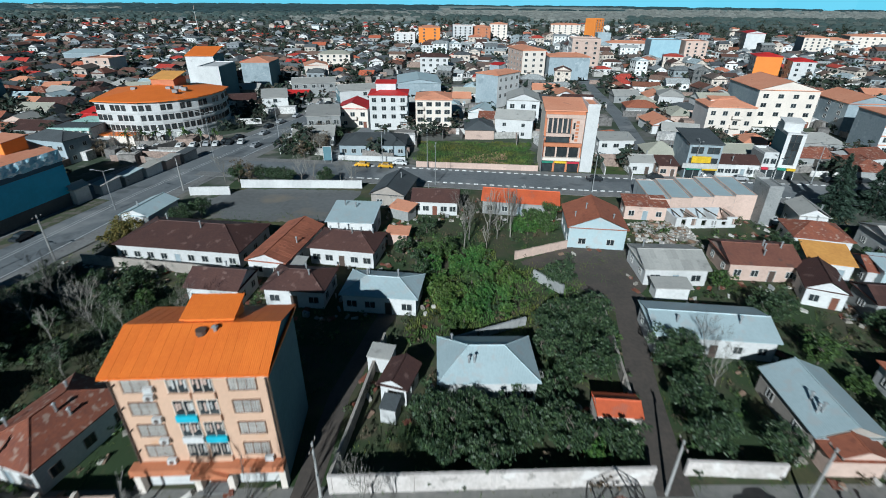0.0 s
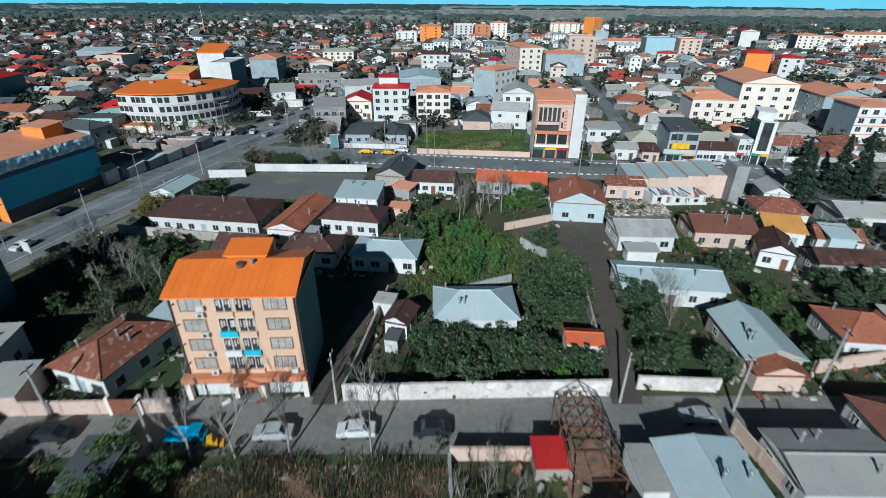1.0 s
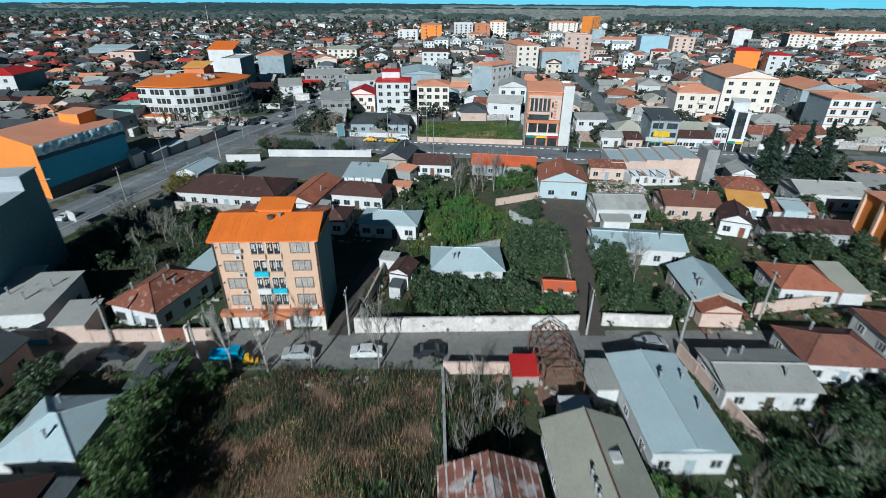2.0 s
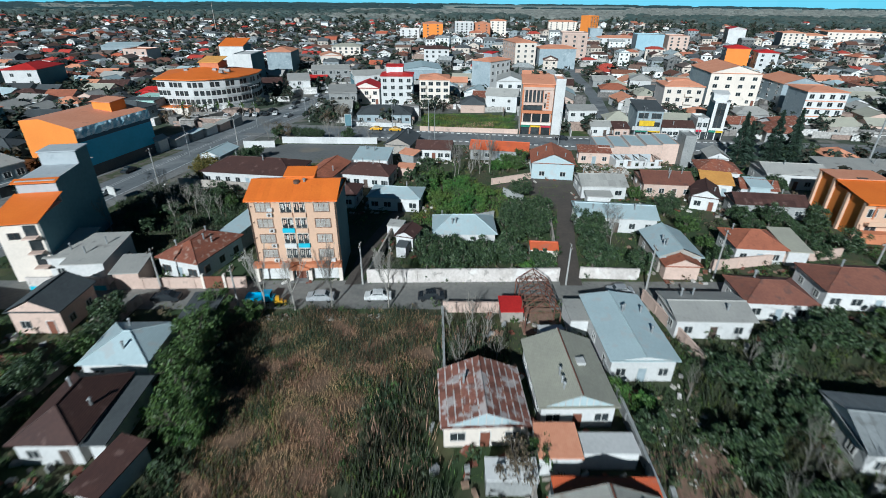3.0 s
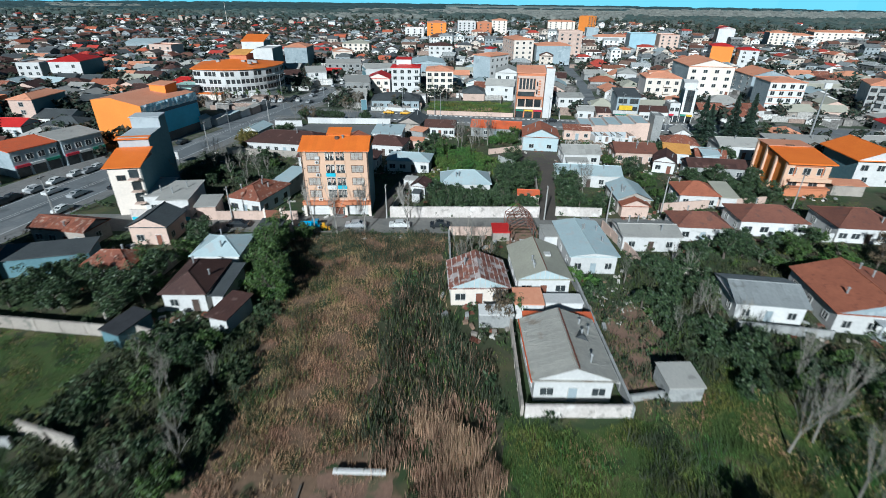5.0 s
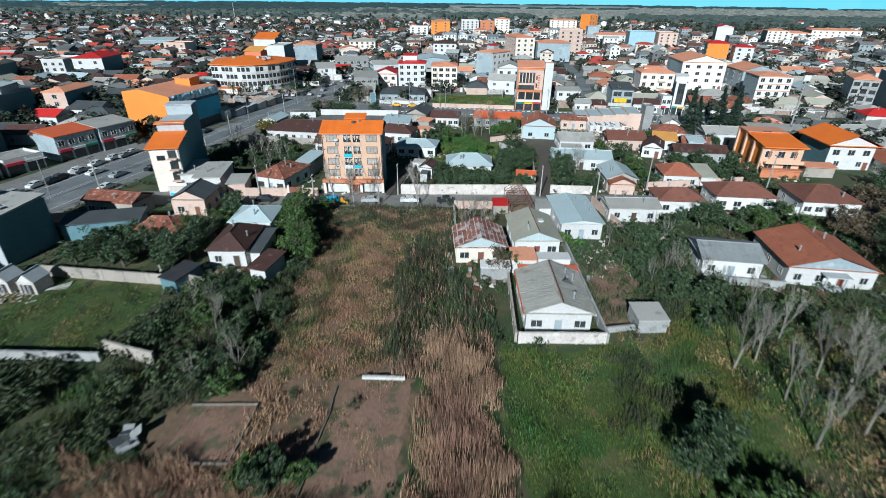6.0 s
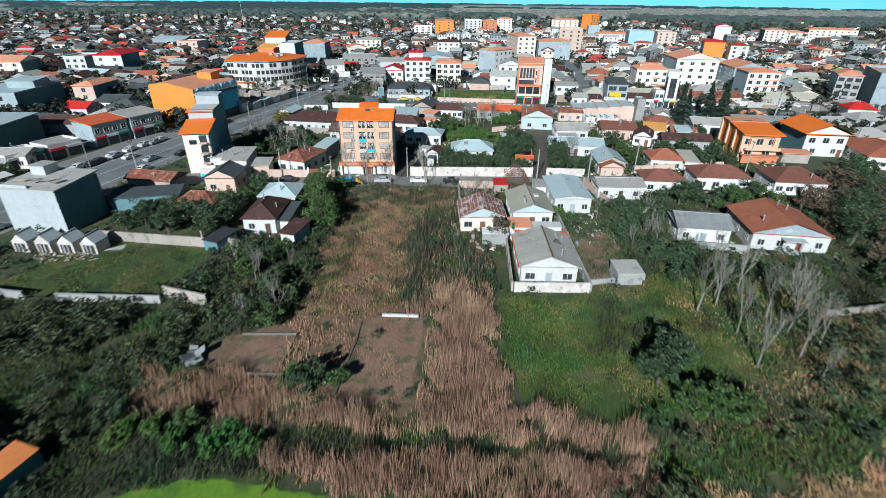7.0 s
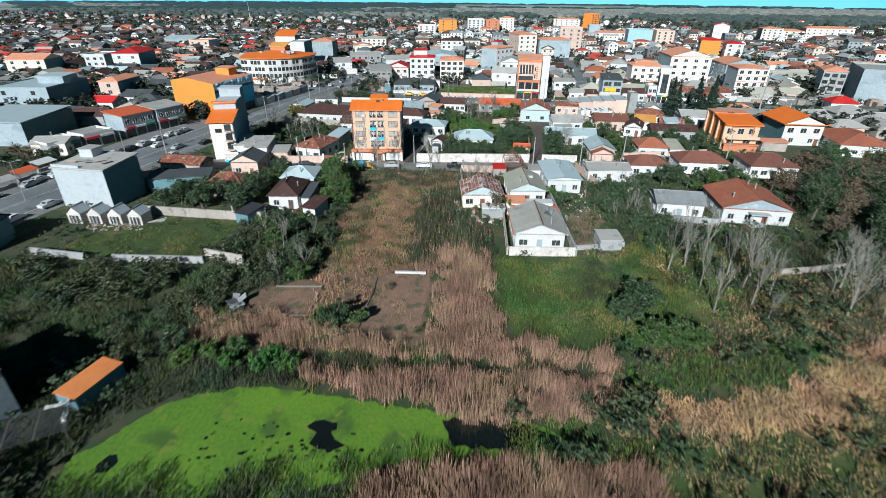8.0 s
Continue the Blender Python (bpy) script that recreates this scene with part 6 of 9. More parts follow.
def modern_house():
    """Tall orange house with white ribs on its flank."""
    top = thing("house", "tall modern orange house with white-ribbed flank and terracotta front", "house", 83.8, 60.0, 0, -3)
    take(83.8, 60, 12, 21, -3)
    part("wall", Shape().box(-4.4, -9.0, -0.2, 5.2, 7.0, 7.9, 0, 1), [PEACH, ORANGEWALL], top)
    part("upper_wall", Shape().box(-4.4, 1.0, 7.9, 5.2, 7.0, 9.0), [ORANGEWALL], top)
    part("roof", Shape().face([(-5.0, -9.8, 7.9), (6.0, -9.8, 7.9), (6.0, 1.2, 9.0), (-5.0, 1.2, 9.0)]).face([(-5.0, -9.8, 7.6), (6.0, -9.8, 7.6), (6.0, -9.8, 7.9), (-5.0, -9.8, 7.9)]), ORANGE, top)
    part("upper_roof", roof_shape("flat", 10.6, 6.6, 9.25, 0), SALMON, top, at=(0.4, 4.1, 0))
    part("roof_slot", Shape().box(-0.8, 1.0, 9.28, 1.2, 1.7, 9.4), DARKFRAME, top)
    for y in (-8.8, -3.6, 1.6, 6.6):
        part("white_rib", Shape().box(-4.9, y - 0.35, 0, -4.4, y + 0.35, 7.9 if y < 0 else 9.0), PEACH, top)
    set_windows(top, "front", 3, 9.4, 18, [5.0], 1.6, 1.6, "plain")
    set_windows(top, "front", 2, 9.4, 18, [1.6], 2.0, 1.6, "plain")
    part("balcony", Shape().box(-3.9, -10.4, 3.6, 5.4, -9.02, 3.9).box(-3.9, -10.4, 3.9, 5.4, -10.3, 4.5), PEACH, top)
    part("window_surround", Shape().box(-2.9, -9.16, 4.6, -2.6, -9.01, 7.2).box(3.4, -9.16, 4.6, 3.7, -9.01, 7.2).box(-2.6, -9.16, 6.9, 3.4, -9.01, 7.2), BRICK, top)
    part("porch", Shape().box(-4.4, -10.6, 0, 5.2, -10.3, 1.9).box(-4.6, -10.9, 1.9, 5.4, -9.02, 2.2), BRICK, top)


modern_house()
block("white two-storey house with a yellow-orange gable roof", 106.4, 65.5, 11.6, 14, -2, 2, WHITE, SLATE, ORANGE, "gable", 6.8, 2.6, cols=3, axis="y", over=1.0, ww=1.7)
house("wide house with a brown tile roof", 119.5, 56.0, 15, 20, -8, 3.6, "hip", REDBROWN, WHITE, rise=2.2)
house("small house with a terracotta roof", 94.5, 52.5, 8, 4, -4, 2.8, "shed", SALMON, BLOCKWALL, hut=True, pipes=0)
house("long low store with a grey roof", 84.0, 84.0, 15, 10, -4, 4.0, "gable", GREY, WHITE, rise=1.4)
house("long low store with a pale roof", 103.0, 86.0, 20, 11, -4, 4.0, "shed", GREY, CONCRETE, rise=1.0)
house("white house with a zigzag gable", 70.8, 95.4, 6, 8, -10, 4.0, "gable", GREY, WHITE, axis="y", rise=1.6)
house("small pale blue-walled shed-roofed house", 70.0, 72.0, 5, 6, -8, 4.0, "shed", TEAL, TEAL, hut=True, pipes=0)
block("large blank grey-blue industrial block", 188.0, 143.0, 24, 30, -24, 4, BLUEGREY, BLUEGREY, GREY, "flat", 14.0, cols=0)
block("grey apartment block with balconies", 168.5, 150.0, 9, 16, -24, 4, CONCRETE, BLUEGREY, SALMON, "hip", 12.5, 1.5, cols=3, ww=2.0, style="dark", balconies=[(0, 1), (1, 1), (2, 1)])
house("house with a bright red hip roof", 155.0, 118.0, 10.6, 9, -10, 3.6, "hip", RED, WHITE, rise=2.2)
block("white and red striped apartment building", 134.0, 158.0, 14, 14, -4, 4, WHITE, BLUEGREY, SALMON, "hip", 12.0, 1.2, cols=4, bands=SALMON, ww=1.6, wh=1.5)

# landmarks deeper in the town: x, y, width, depth, rot, storeys, wall, side, roof, roof kind
def landmark(label, t, *args, **kw):
    return block(label, *t, *args, **kw)


landmark("cream five-storey apartment block with a salmon roof", (35, 309, 14, 26, 14), 5, CREAM, PINK, SALMON, "hip", 16.0, cols=3, side_cols=0, left_cols=5)
landmark("blank grey-walled building with an orange roof", (58.6, 305, 23.5, 14, 3), 4, BLUEGREY, BLUEGREY, SALMON, "hip", 12.6, cols=0)
landmark("pinkish white six-storey apartment block", (78, 352, 18, 20, -4), 6, PINK, WHITE, PINK, "flat", cols=3, side_cols=4)
landmark("large orange-walled apartment block with salmon roof", (-36, 497, 20, 20, 5), 6, ORANGEWALL, ORANGEWALL, SALMON, "hip", 17.5, cols=2)
landmark("tall orange and cream tower", (150, 632, 15, 15, 38), 8, ORANGEWALL, ORANGEWALL, CREAM, "flat", 21.0, cols=3)
landmark("cream terrace with salmon roofs", (122, 665, 36, 16, -4), 5, CREAM, PINK, SALMON, "hip", 13.5, cols=5)
landmark("orange brick apartment block with salmon roof", (15, 547, 16.5, 18, 4), 5, BRICK, BRICK, SALMON, "hip", cols=2)
landmark("white apartment block with dark glazing", (-5, 545, 20, 18, 4), 6, WHITE, BLUEGREY, SALMON, "flat", 16.5, cols=4, style="dark")
landmark("cream apartment block with an orange roof", (34, 571, 18, 16, -4), 6, CREAM, BLUEGREY, SALMON, "hip", 17.5, cols=3)
landmark("blank light blue apartment block", (154, 418, 22, 18, -5), 5, SKYBLUE, BLUEGREY, GREY, "flat", 14.0, cols=0)
landmark("pinkish cream flat-roofed apartment block", (175, 412, 16, 20, -6), 5, PINK, PINK, SALMON, "flat", 13.8, cols=3)
landmark("blank blue-grey flat-roofed block", (128, 501, 12, 18, -6), 5, BLUEGREY, BLUEGREY, GREY, "flat", 13.5, cols=0)
landmark("white terrace of flats with salmon roofs", (139, 456, 37, 12, -5), 3, WHITE, BLUEGREY, SALMON, "hip", 9, cols=6)
landmark("white gabled building with a red roof", (257, 484, 15, 24, -16), 5, WHITE, PINK, RED, "gable", 16.5, cols=0, axis="y", side_cols=3)
landmark("beige apartment block with a salmon roof", (304, 474, 19, 20, -14), 5, CREAM, BLUEGREY, SALMON, "hip", 14.0, cols=4)
landmark("cream apartment block with salmon roof", (332, 492, 26, 18, -14), 4, CREAM, PINK, SALMON, "hip", 11.0, cols=4)
landmark("long cream apartment terrace", (384, 512, 46, 18, -12), 4, CREAM, PINK, SALMON, "hip", 13.0, cols=8)
landmark("cream three-storey apartment house", (-88.6, 345, 21, 14, 3), 3, CREAM, PINK, KHAKI, "hip", 8.6, cols=5)
landmark("cream gabled house with an orange roof", (-88.6, 295, 13, 13, 20), 2, CREAM, WHITE, SALMON, "gable", 7.5, cols=2, axis="y")
landmark("white three-storey house with brown roof", (-20.8, 325, 17.4, 14, 2), 3, WHITE, PINK, BROWN, "hip", 9.6, cols=4)
landmark("white and grey apartment block", (-60.4, 509, 20, 14, 2), 4, WHITE, BLUEGREY, SALMON, "flat", 11.0, cols=3, style="dark")
landmark("striped salmon and white apartment block", (-215, 295, 16.6, 14, -4), 3, PINK, WHITE, SALMON, "flat", 9.2, cols=3, bands=WHITE)
landmark("large blue-grey sheet-roofed warehouse", (-266, 353, 27, 16, 10), 2, BLUEGREY, BLUEGREY, TEAL, "shed", 6.2, cols=0)
landmark("long grey two-storey school", (-74, 240, 20, 13, 14), 2, CONCRETE, SLATE, GREY, "gable", 6.2, cols=5, axis="x")
landmark("long grey-roofed two-storey house", (-47, 222, 22, 12, 22), 2, WHITE, SLATE, GREY, "gable", 6.4, cols=1, axis="x", side_cols=3)
landmark("pale hall with a white gable", (-24, 246, 20, 26, 8), 2, BLUEGREY, BLUEGREY, TEAL, "gable", 7.0, cols=0, axis="y")
landmark("white corner building with a sloping roof", (-80, 203, 10, 12, 20), 2, WHITE, SLATE, GREY, "shed", 6.0, cols=1)
landmark("grey two-storey corner shop building", (-50, 168, 11, 14, 14), 2, CONCRETE, BLUEGREY, GREY, "shed", 7.0, 1.0, cols=4, shops=True, side_cols=2)

# ---------------------------------------------------------------- the rest of the town
def town():
    rnd = random.Random(11)
    roofs = [(GREY, "grey"), (DARKGREY, "dark grey"), (BROWN, "dark brown"), (TEAL, "pale blue-grey"), (REDBROWN, "red-brown"), (RUST, "rusty"), (SALMON, "salmon"), (KHAKI, "lichened grey"), (RED, "red")]
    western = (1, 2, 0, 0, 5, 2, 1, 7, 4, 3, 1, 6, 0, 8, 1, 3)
    eastern = (0, 3, 7, 0, 1, 4, 3, 0, 0, 6, 7, 5, 3, 0, 2)
    walls = [(WHITE, "white"), (PINK, "pinkish"), (CONCRETE, "grey"), (BLOCKWALL, "raw block"), (WHITE, "white")]
    made = {}
    near, far = [], []
    y = 36.0
    while y < 930:
        step = 13.2 if y < 330 else (15 if y < 560 else 22)
        reach = 0.93 * (y + 102) + 30
        x = -reach + rnd.uniform(0, step)
        while x < reach:
            px, py = x + rnd.uniform(-2.5, 2.5), y + rnd.uniform(-2.5, 2.5)
            x += step * rnd.choice((0.85, 1.0, 1.15, 1.3))
            if py < 128 and -100 < px < (98 if py > 45 else 92):
                continue
            if py < 46 and (px < -100 and py < 40):
                continue
            if (-126 < px < -80 and 112 < py < 152) or (-16 < px < 22 and py < 160) or (35 < py < 70 and px > 125):
                continue
            if 560 < py and rnd.random() < 0.25 + 0.45 * (py - 560) / 370:
                continue
            if px > 170 and 250 < py < 300 and px < 230 or (px > 300 and py > 480 and rnd.random() < 0.6):
                continue
            if not free(px, py, 5.2) or on_road(px, py, 5.5):
                continue
            near.append((px, py)) if len(near) < 290 else far.append((px, py))
            take(px, py, 8.6, 8.6)
        y += step
    for px, py in near:
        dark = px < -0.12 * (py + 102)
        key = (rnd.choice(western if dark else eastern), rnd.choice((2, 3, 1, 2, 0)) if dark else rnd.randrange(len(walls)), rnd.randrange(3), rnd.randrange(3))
        rot = rnd.gauss(-2 if px > 0 else 4, 6) + rnd.choice((0, 0, 90))
        if key not in made:
            (roof, rn), (wall_mat, wn_) = roofs[key[0]], walls[key[1]]
            w, d = ((12, 9.5), (13.5, 10.5), (10, 9))[key[2]]
            kind = ("hip", "gable", "gable")[key[3]]
            two = key[1] == 4 and key[2] == 1
            made[key] = house(f"{wn_} {'two-storey ' if two else ''}town house with a {rn} {kind} roof", px, py, w, d, rot, 6.4 if two else 3.3, kind, roof, wall_mat, storeys=2 if two else 1, front=2, sides=0, pipes=0, name="town_house", group="town houses", door=not two)
            TAKEN.pop()
        else:
            copy_thing(made[key], pose(px, py, 0, 0, 0, rot))
    quarters = {}
    for px, py in far:
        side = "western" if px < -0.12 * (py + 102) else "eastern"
        walls_s, roofs_s, panes = quarters.setdefault(side, (Shape(), Shape(), Shape()))
        rot = radians(rnd.gauss(0, 10) + rnd.choice((0, 90)))
        w, d = rnd.uniform(8.5, 14), rnd.uniform(7.5, 10)
        h = rnd.choice((3.0, 3.2, 3.4, 3.2, 3.2, 3.0, 6.3, 3.4, 6.3, 8.8)) if py < 600 and side == "eastern" else rnd.choice((3.2, 3.4, 3.0, 3.2, 3.0, 3.2, 3.6, 6.3))
        c, sn = math.cos(rot), math.sin(rot)
        rise = rnd.uniform(1.3, 2.3)
        holes = Shape()
        if py < 620:                                       # windows and doors, set in all four walls
            for z in np.arange(0.9, h - 1.3, 2.9):
                for n, span, at in ((3, w, d), (2, d, w)):
                    for k in range(n):
                        u, e = span * ((k + 0.5) / n - 0.5) * 0.9, at / 2 - 0.37
                        for sg in (-1, 1):
                            q = [(u - 0.6, sg * e, z), (u + 0.6, sg * e, z), (u + 0.6, sg * e, z + 1.25), (u - 0.6, sg * e, z + 1.25)]
                            holes.face(q if at is d else [(b, a, t) for a, b, t in q])
        for shape, add in ((walls_s, body_shape("gable", w, d, h, rise)), (roofs_s, roof_shape("gable" if rnd.random() < 0.5 else "hip", w, d, h, rise)), (panes, holes)):
            k = len(shape.v)
            shape.v += [(px + vx * c - vy * sn, py + vx * sn + vy * c, vz) for vx, vy, vz in add.v]
            for f in add.f:
                shape.f.append(tuple(k + i for i in f))
                shape.m.append(0)
    for side, shapes in quarters.items():
        top = thing("distant_houses", f"many distant low houses in the {side} quarters of the town", "houses", 0, 0, kind="stuff")
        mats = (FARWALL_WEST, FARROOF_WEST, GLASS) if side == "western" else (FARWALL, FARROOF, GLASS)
        for shape, name, label, mat in zip(shapes, ("walls", "roofs", "windows"), ("rendered walls in mixed pale colours", "grey, brown and red sheet roofs", "small dark windows"), mats):
            part(name, shape, mat, top, label)


town()


def yard_clutter():
    """Yard walls and lean-tos between the town houses, too many and far to tell apart."""
    rnd = random.Random(77)
    yards, sheds, n = Shape(), Shape(), 0
    while n < 2600:
        y = 128 + 520 * rnd.random() ** 1.4
        x = rnd.uniform(-1, 1) * (0.93 * (y + 102) + 20)
        if -16 < x < 22 and y < 160 or on_road(x, y, 2.0):
            continue
        n += 1
        a = radians(rnd.gauss(0, 8) + rnd.choice((0, 0, 90)))
        c, sn = math.cos(a), math.sin(a)
        s = yards if n % 3 else sheds
        k = len(s.v)
        if n % 3:
            l = rnd.uniform(3, 9)
            s.box(-l, -0.12, -0.1, l, 0.12, rnd.uniform(1.5, 2.4))
        else:
            l, w, h = rnd.uniform(1.5, 3.5), rnd.uniform(1.2, 2.4), rnd.uniform(2.2, 3.2)
            s.box(-l, -w, -0.1, l, w, h)
        s.v[k:] = [(x + vx * c - vy * sn, y + vx * sn + vy * c, vz) for vx, vy, vz in s.v[k:]]
    for s, name, label, mat in ((yards, "yard_walls", "grey and pale yard walls between the houses of the town", YARDWALL), (sheds, "yard_sheds", "small sheds and lean-tos in the yards of the town", YARDWALL)):
        me = s.data(name, [mat])
        bm = bmesh.new()
        bm.from_mesh(me)
        bmesh.ops.remove_doubles(bm, verts=bm.verts, dist=0.005)
        bm.to_mesh(me)
        bm.free()
        tagged(new(name, me), label, "walls" if name == "yard_walls" else "sheds", "", "stuff")


yard_clutter()

# ---------------------------------------------------------------- plants
def cloud(rng, n, radius, height, base, leaf, clumps, corners=3, flat=0.5):
    """Leaf quads gathered in clumps on the outer part of an uneven crown."""
    k = rng.normal(size=(clumps, 3))
    k /= np.linalg.norm(k, axis=1)[:, None]
    k *= (0.35 + 0.65 * rng.random((clumps, 1)) ** 0.5)
    centre = k * np.array([radius, radius, height / 2]) * (0.6 + 0.55 * rng.random((clumps, 1))) + np.array([0, 0, base + height / 2])
    size = radius * (0.15 + 0.24 * rng.random(clumps))
    which = rng.integers(0, clumps, n)
    off = rng.normal(size=(n, 3))
    off /= np.linalg.norm(off, axis=1)[:, None]
    off *= (rng.random((n, 1)) ** 0.4)
    c = centre[which] + off * size[which][:, None] * np.array([1, 1, 0.8])
    u = rng.normal(size=(n, 3))
    u[:, 2] *= flat
    u /= np.linalg.norm(u, axis=1)[:, None]
    v = np.cross(u, rng.normal(size=(n, 3)))
    v /= np.linalg.norm(v, axis=1)[:, None]
    s = leaf * (0.55 + 0.9 * rng.random((n, 1)))
    quad = np.stack([c - u * s, c + v * s * 0.85, c + u * s, c - v * s * 0.6], 1)
    return (quad[:, :3] if corners == 3 else quad).reshape(-1, 3)


def quads_data(name, verts, mat, corners=4):
    n = len(verts) // corners
    me = bpy.data.meshes.new(name)
    me.vertices.add(len(verts))
    me.vertices.foreach_set("co", np.asarray(verts, dtype=np.float32).ravel())
    me.loops.add(n * corners)
    me.loops.foreach_set("vertex_index", np.arange(n * corners, dtype=np.int32))
    me.polygons.add(n)
    me.polygons.foreach_set("loop_start", np.arange(0, n * corners, corners, dtype=np.int32))
    me.materials.append(mat)
    me.update(calc_edges=True)
    return me


def limb(s, rnd, a, way, length, r, depth, spread=0.6, up=0.25, twig=0.02):
    b = a + way * length
    s.tube(a, b, r, max(twig * 0.7, r * 0.6), 5 if r > 0.06 else 3)
    if depth <= 0:
        return
    for _ in range(rnd.choice((3, 3, 4)) if depth > 1 else 3):
        t = rnd.uniform(0.45, 1.0)
        w = (way + Vector((rnd.gauss(0, spread), rnd.gauss(0, spread), rnd.gauss(up, spread * 0.5)))).normalized()
        limb(s, rnd, a + way * (length * t), w, length * rnd.uniform(0.5, 0.75), max(twig, r * 0.5), depth - 1, spread, up, twig)


def leafy_tree(name, label, mat, seed, height, radius, leaves, leaf=0.28, clumps=26, base=None, bark=None):
    rng, rnd = np.random.default_rng(seed), random.Random(seed)
    top = thing(name, label, "tree", 0, 0)
    base = height * 0.18 if base is None else base
    s = Shape()
    limb(s, rnd, Vector((0, 0, -0.2)), Vector((rnd.uniform(-0.08, 0.08), rnd.uniform(-0.08, 0.08), 1)).normalized(), height * 0.55, 0.05 * radius + 0.08, 2, 0.5, 0.3, 0.03)
    part("trunk", s, bark or BARK, top)
    part("crown", quads_data("crown", cloud(rng, leaves, radius, height - base, base, leaf, clumps), mat, 3), None, top)
    return top


def bare_tree(label, seed, height, spread=0.4, bark=None, depth=4):
    rnd = random.Random(seed)
    top = thing("bare_tree", label, "tree", 0, 0)
    s = Shape()
    s.tube((0, 0, -0.2), (0, 0, height * 0.3), 0.03 + height * 0.010, 0.03 + height * 0.006, 7)
    part("trunk", s, bark or PALEBARK, top)
    s = Shape()
    for _ in range(5):
        limb(s, rnd, Vector((0, 0, height * rnd.uniform(0.2, 0.3))), Vector((rnd.gauss(0, spread), rnd.gauss(0, spread), 1)).normalized(), height * rnd.uniform(0.28, 0.38), 0.02 + height * 0.003, depth - 1, spread, 0.3, 0.013)
    part("crown", s, bark or PALEBARK, top)
    return top


def conifer(label, seed, height, radius):
    rng = np.random.default_rng(seed)
    top = thing("conifer", label, "tree", 0, 0)
    part("trunk", Shape().tube((0, 0, -0.2), (0, 0, height * 0.95), 0.22, 0.03, 7), BARK, top)
    n = 4600
    z = rng.random(n) ** 1.2
    tier = 0.75 + 0.25 * np.cos(z * 40)
    r = radius * (1 - z) * tier * (0.4 + 0.6 * rng.random(n) ** 0.5)
    a = rng.random(n) * 2 * np.pi
    c = np.stack([r * np.cos(a), r * np.sin(a), 0.8 + z * (height - 0.8) - 0.25 * r], 1)
    u = np.stack([np.cos(a), np.sin(a), -0.35 + 0 * a], 1) + rng.normal(size=(n, 3)) * 0.25
    v = np.cross(u, rng.normal(size=(n, 3)))
    v /= np.linalg.norm(v, axis=1)[:, None]
    s = 0.3 * (0.6 + 0.8 * rng.random((n, 1)))
    part("crown", quads_data("crown", np.stack([c - u * s, c + v * s * 0.4, c + u * s, c - v * s * 0.4], 1).reshape(-1, 3), LEAF_PINE), None, top)
    return top


def palm(label, seed):
    rnd = random.Random(seed)
    top = thing("palm_tree", label, "tree", 0, 0)
    part("trunk", Shape().tube((0, 0, -0.2), (0.1, 0, 4.2), 0.28, 0.2, 8), BARK, top)
    s = Shape()
    for i in range(22):
        a, e = rnd.uniform(0, 6.28), rnd.uniform(-0.2, 1.1)
        p, w = Vector((0.1, 0, 4.2)), Vector((math.cos(a) * math.cos(e), math.sin(a) * math.cos(e), math.sin(e)))
        side = Vector((-math.sin(a), math.cos(a), 0)) * 0.28
        for j in range(4):
            q = p + w * 0.6
            s.face([p - side * (1 - j / 5), p + side * (1 - j / 5), q + side * (0.8 - j / 5), q - side * (0.8 - j / 5)])
            p, w = q, (w + Vector((0, 0, -0.33))).normalized()
    part("crown", s, LEAF_MID, top)
    return top


FAR_AWAY = pose(0, -400, -60)
DARK = [leafy_tree("evergreen_tree", "dense dark evergreen orchard tree", LEAF_DARK, 20 + k, h, r, int(n * 1.15), 0.18, c) for k, (h, r, n, c) in enumerate([(4.0, 2.2, 2000, 30), (4.8, 2.5, 2300, 34), (3.2, 1.9, 1600, 24), (5.8, 2.7, 2600, 36)])]
MIDS = [leafy_tree("leafy_tree", "mid-green leafy garden tree", LEAF_MID, 40 + k, h, r, int(n * 1.15), 0.18, c) for k, (h, r, n, c) in enumerate([(3.8, 1.9, 1700, 26), (4.8, 2.3, 2100, 30), (2.4, 1.5, 1200, 20)])]
BRIGHT = [leafy_tree("leafy_shrub", "low bright green leafy shrub", LEAF_BRIGHT, 60 + k, h, r, int(n * 1.2), 0.17, c, base=0.2) for k, (h, r, n, c) in enumerate([(1.8, 1.6, 1100, 22), (2.8, 2.0, 1500, 26)])]
OLIVE = [leafy_tree("autumn_tree", "yellow-brown leafy autumn tree", LEAF_OLIVE, 70 + k, h, r, int(n * 1.15), 0.17, c) for k, (h, r, n, c) in enumerate([(4.2, 2.2, 1700, 22), (5.6, 2.6, 2000, 26)])]
BROWNS = [leafy_tree("withered_tree", "withered brown thin-leaved tree", LEAF_BROWN, 80 + k, h, r, n, 0.18, c) for k, (h, r, n, c) in enumerate([(5.6, 2.6, 900, 24)])]
STREETBARE = [bare_tree("tall upright bare street tree with a pale trunk", 95, 11.5, 0.17, PALETRUNK, 5)]
BARES = [bare_tree("tall bare pale-barked winter tree", 90, 11, 0.28), bare_tree("bare winter tree with a spreading crown", 91, 8, 0.5), bare_tree("slender bare pale winter sapling", 92, 6.5, 0.35, depth=3), bare_tree("tall slender bare winter poplar", 93, 10, 0.16)]
PINES = [conifer("tall dark green conifer tree", 100, 14.5, 4.2), conifer("bushy dark green conifer tree", 101, 11.5, 3.6)]
PALMS = [palm("short palm tree on the boulevard", 110)]
USED = set()


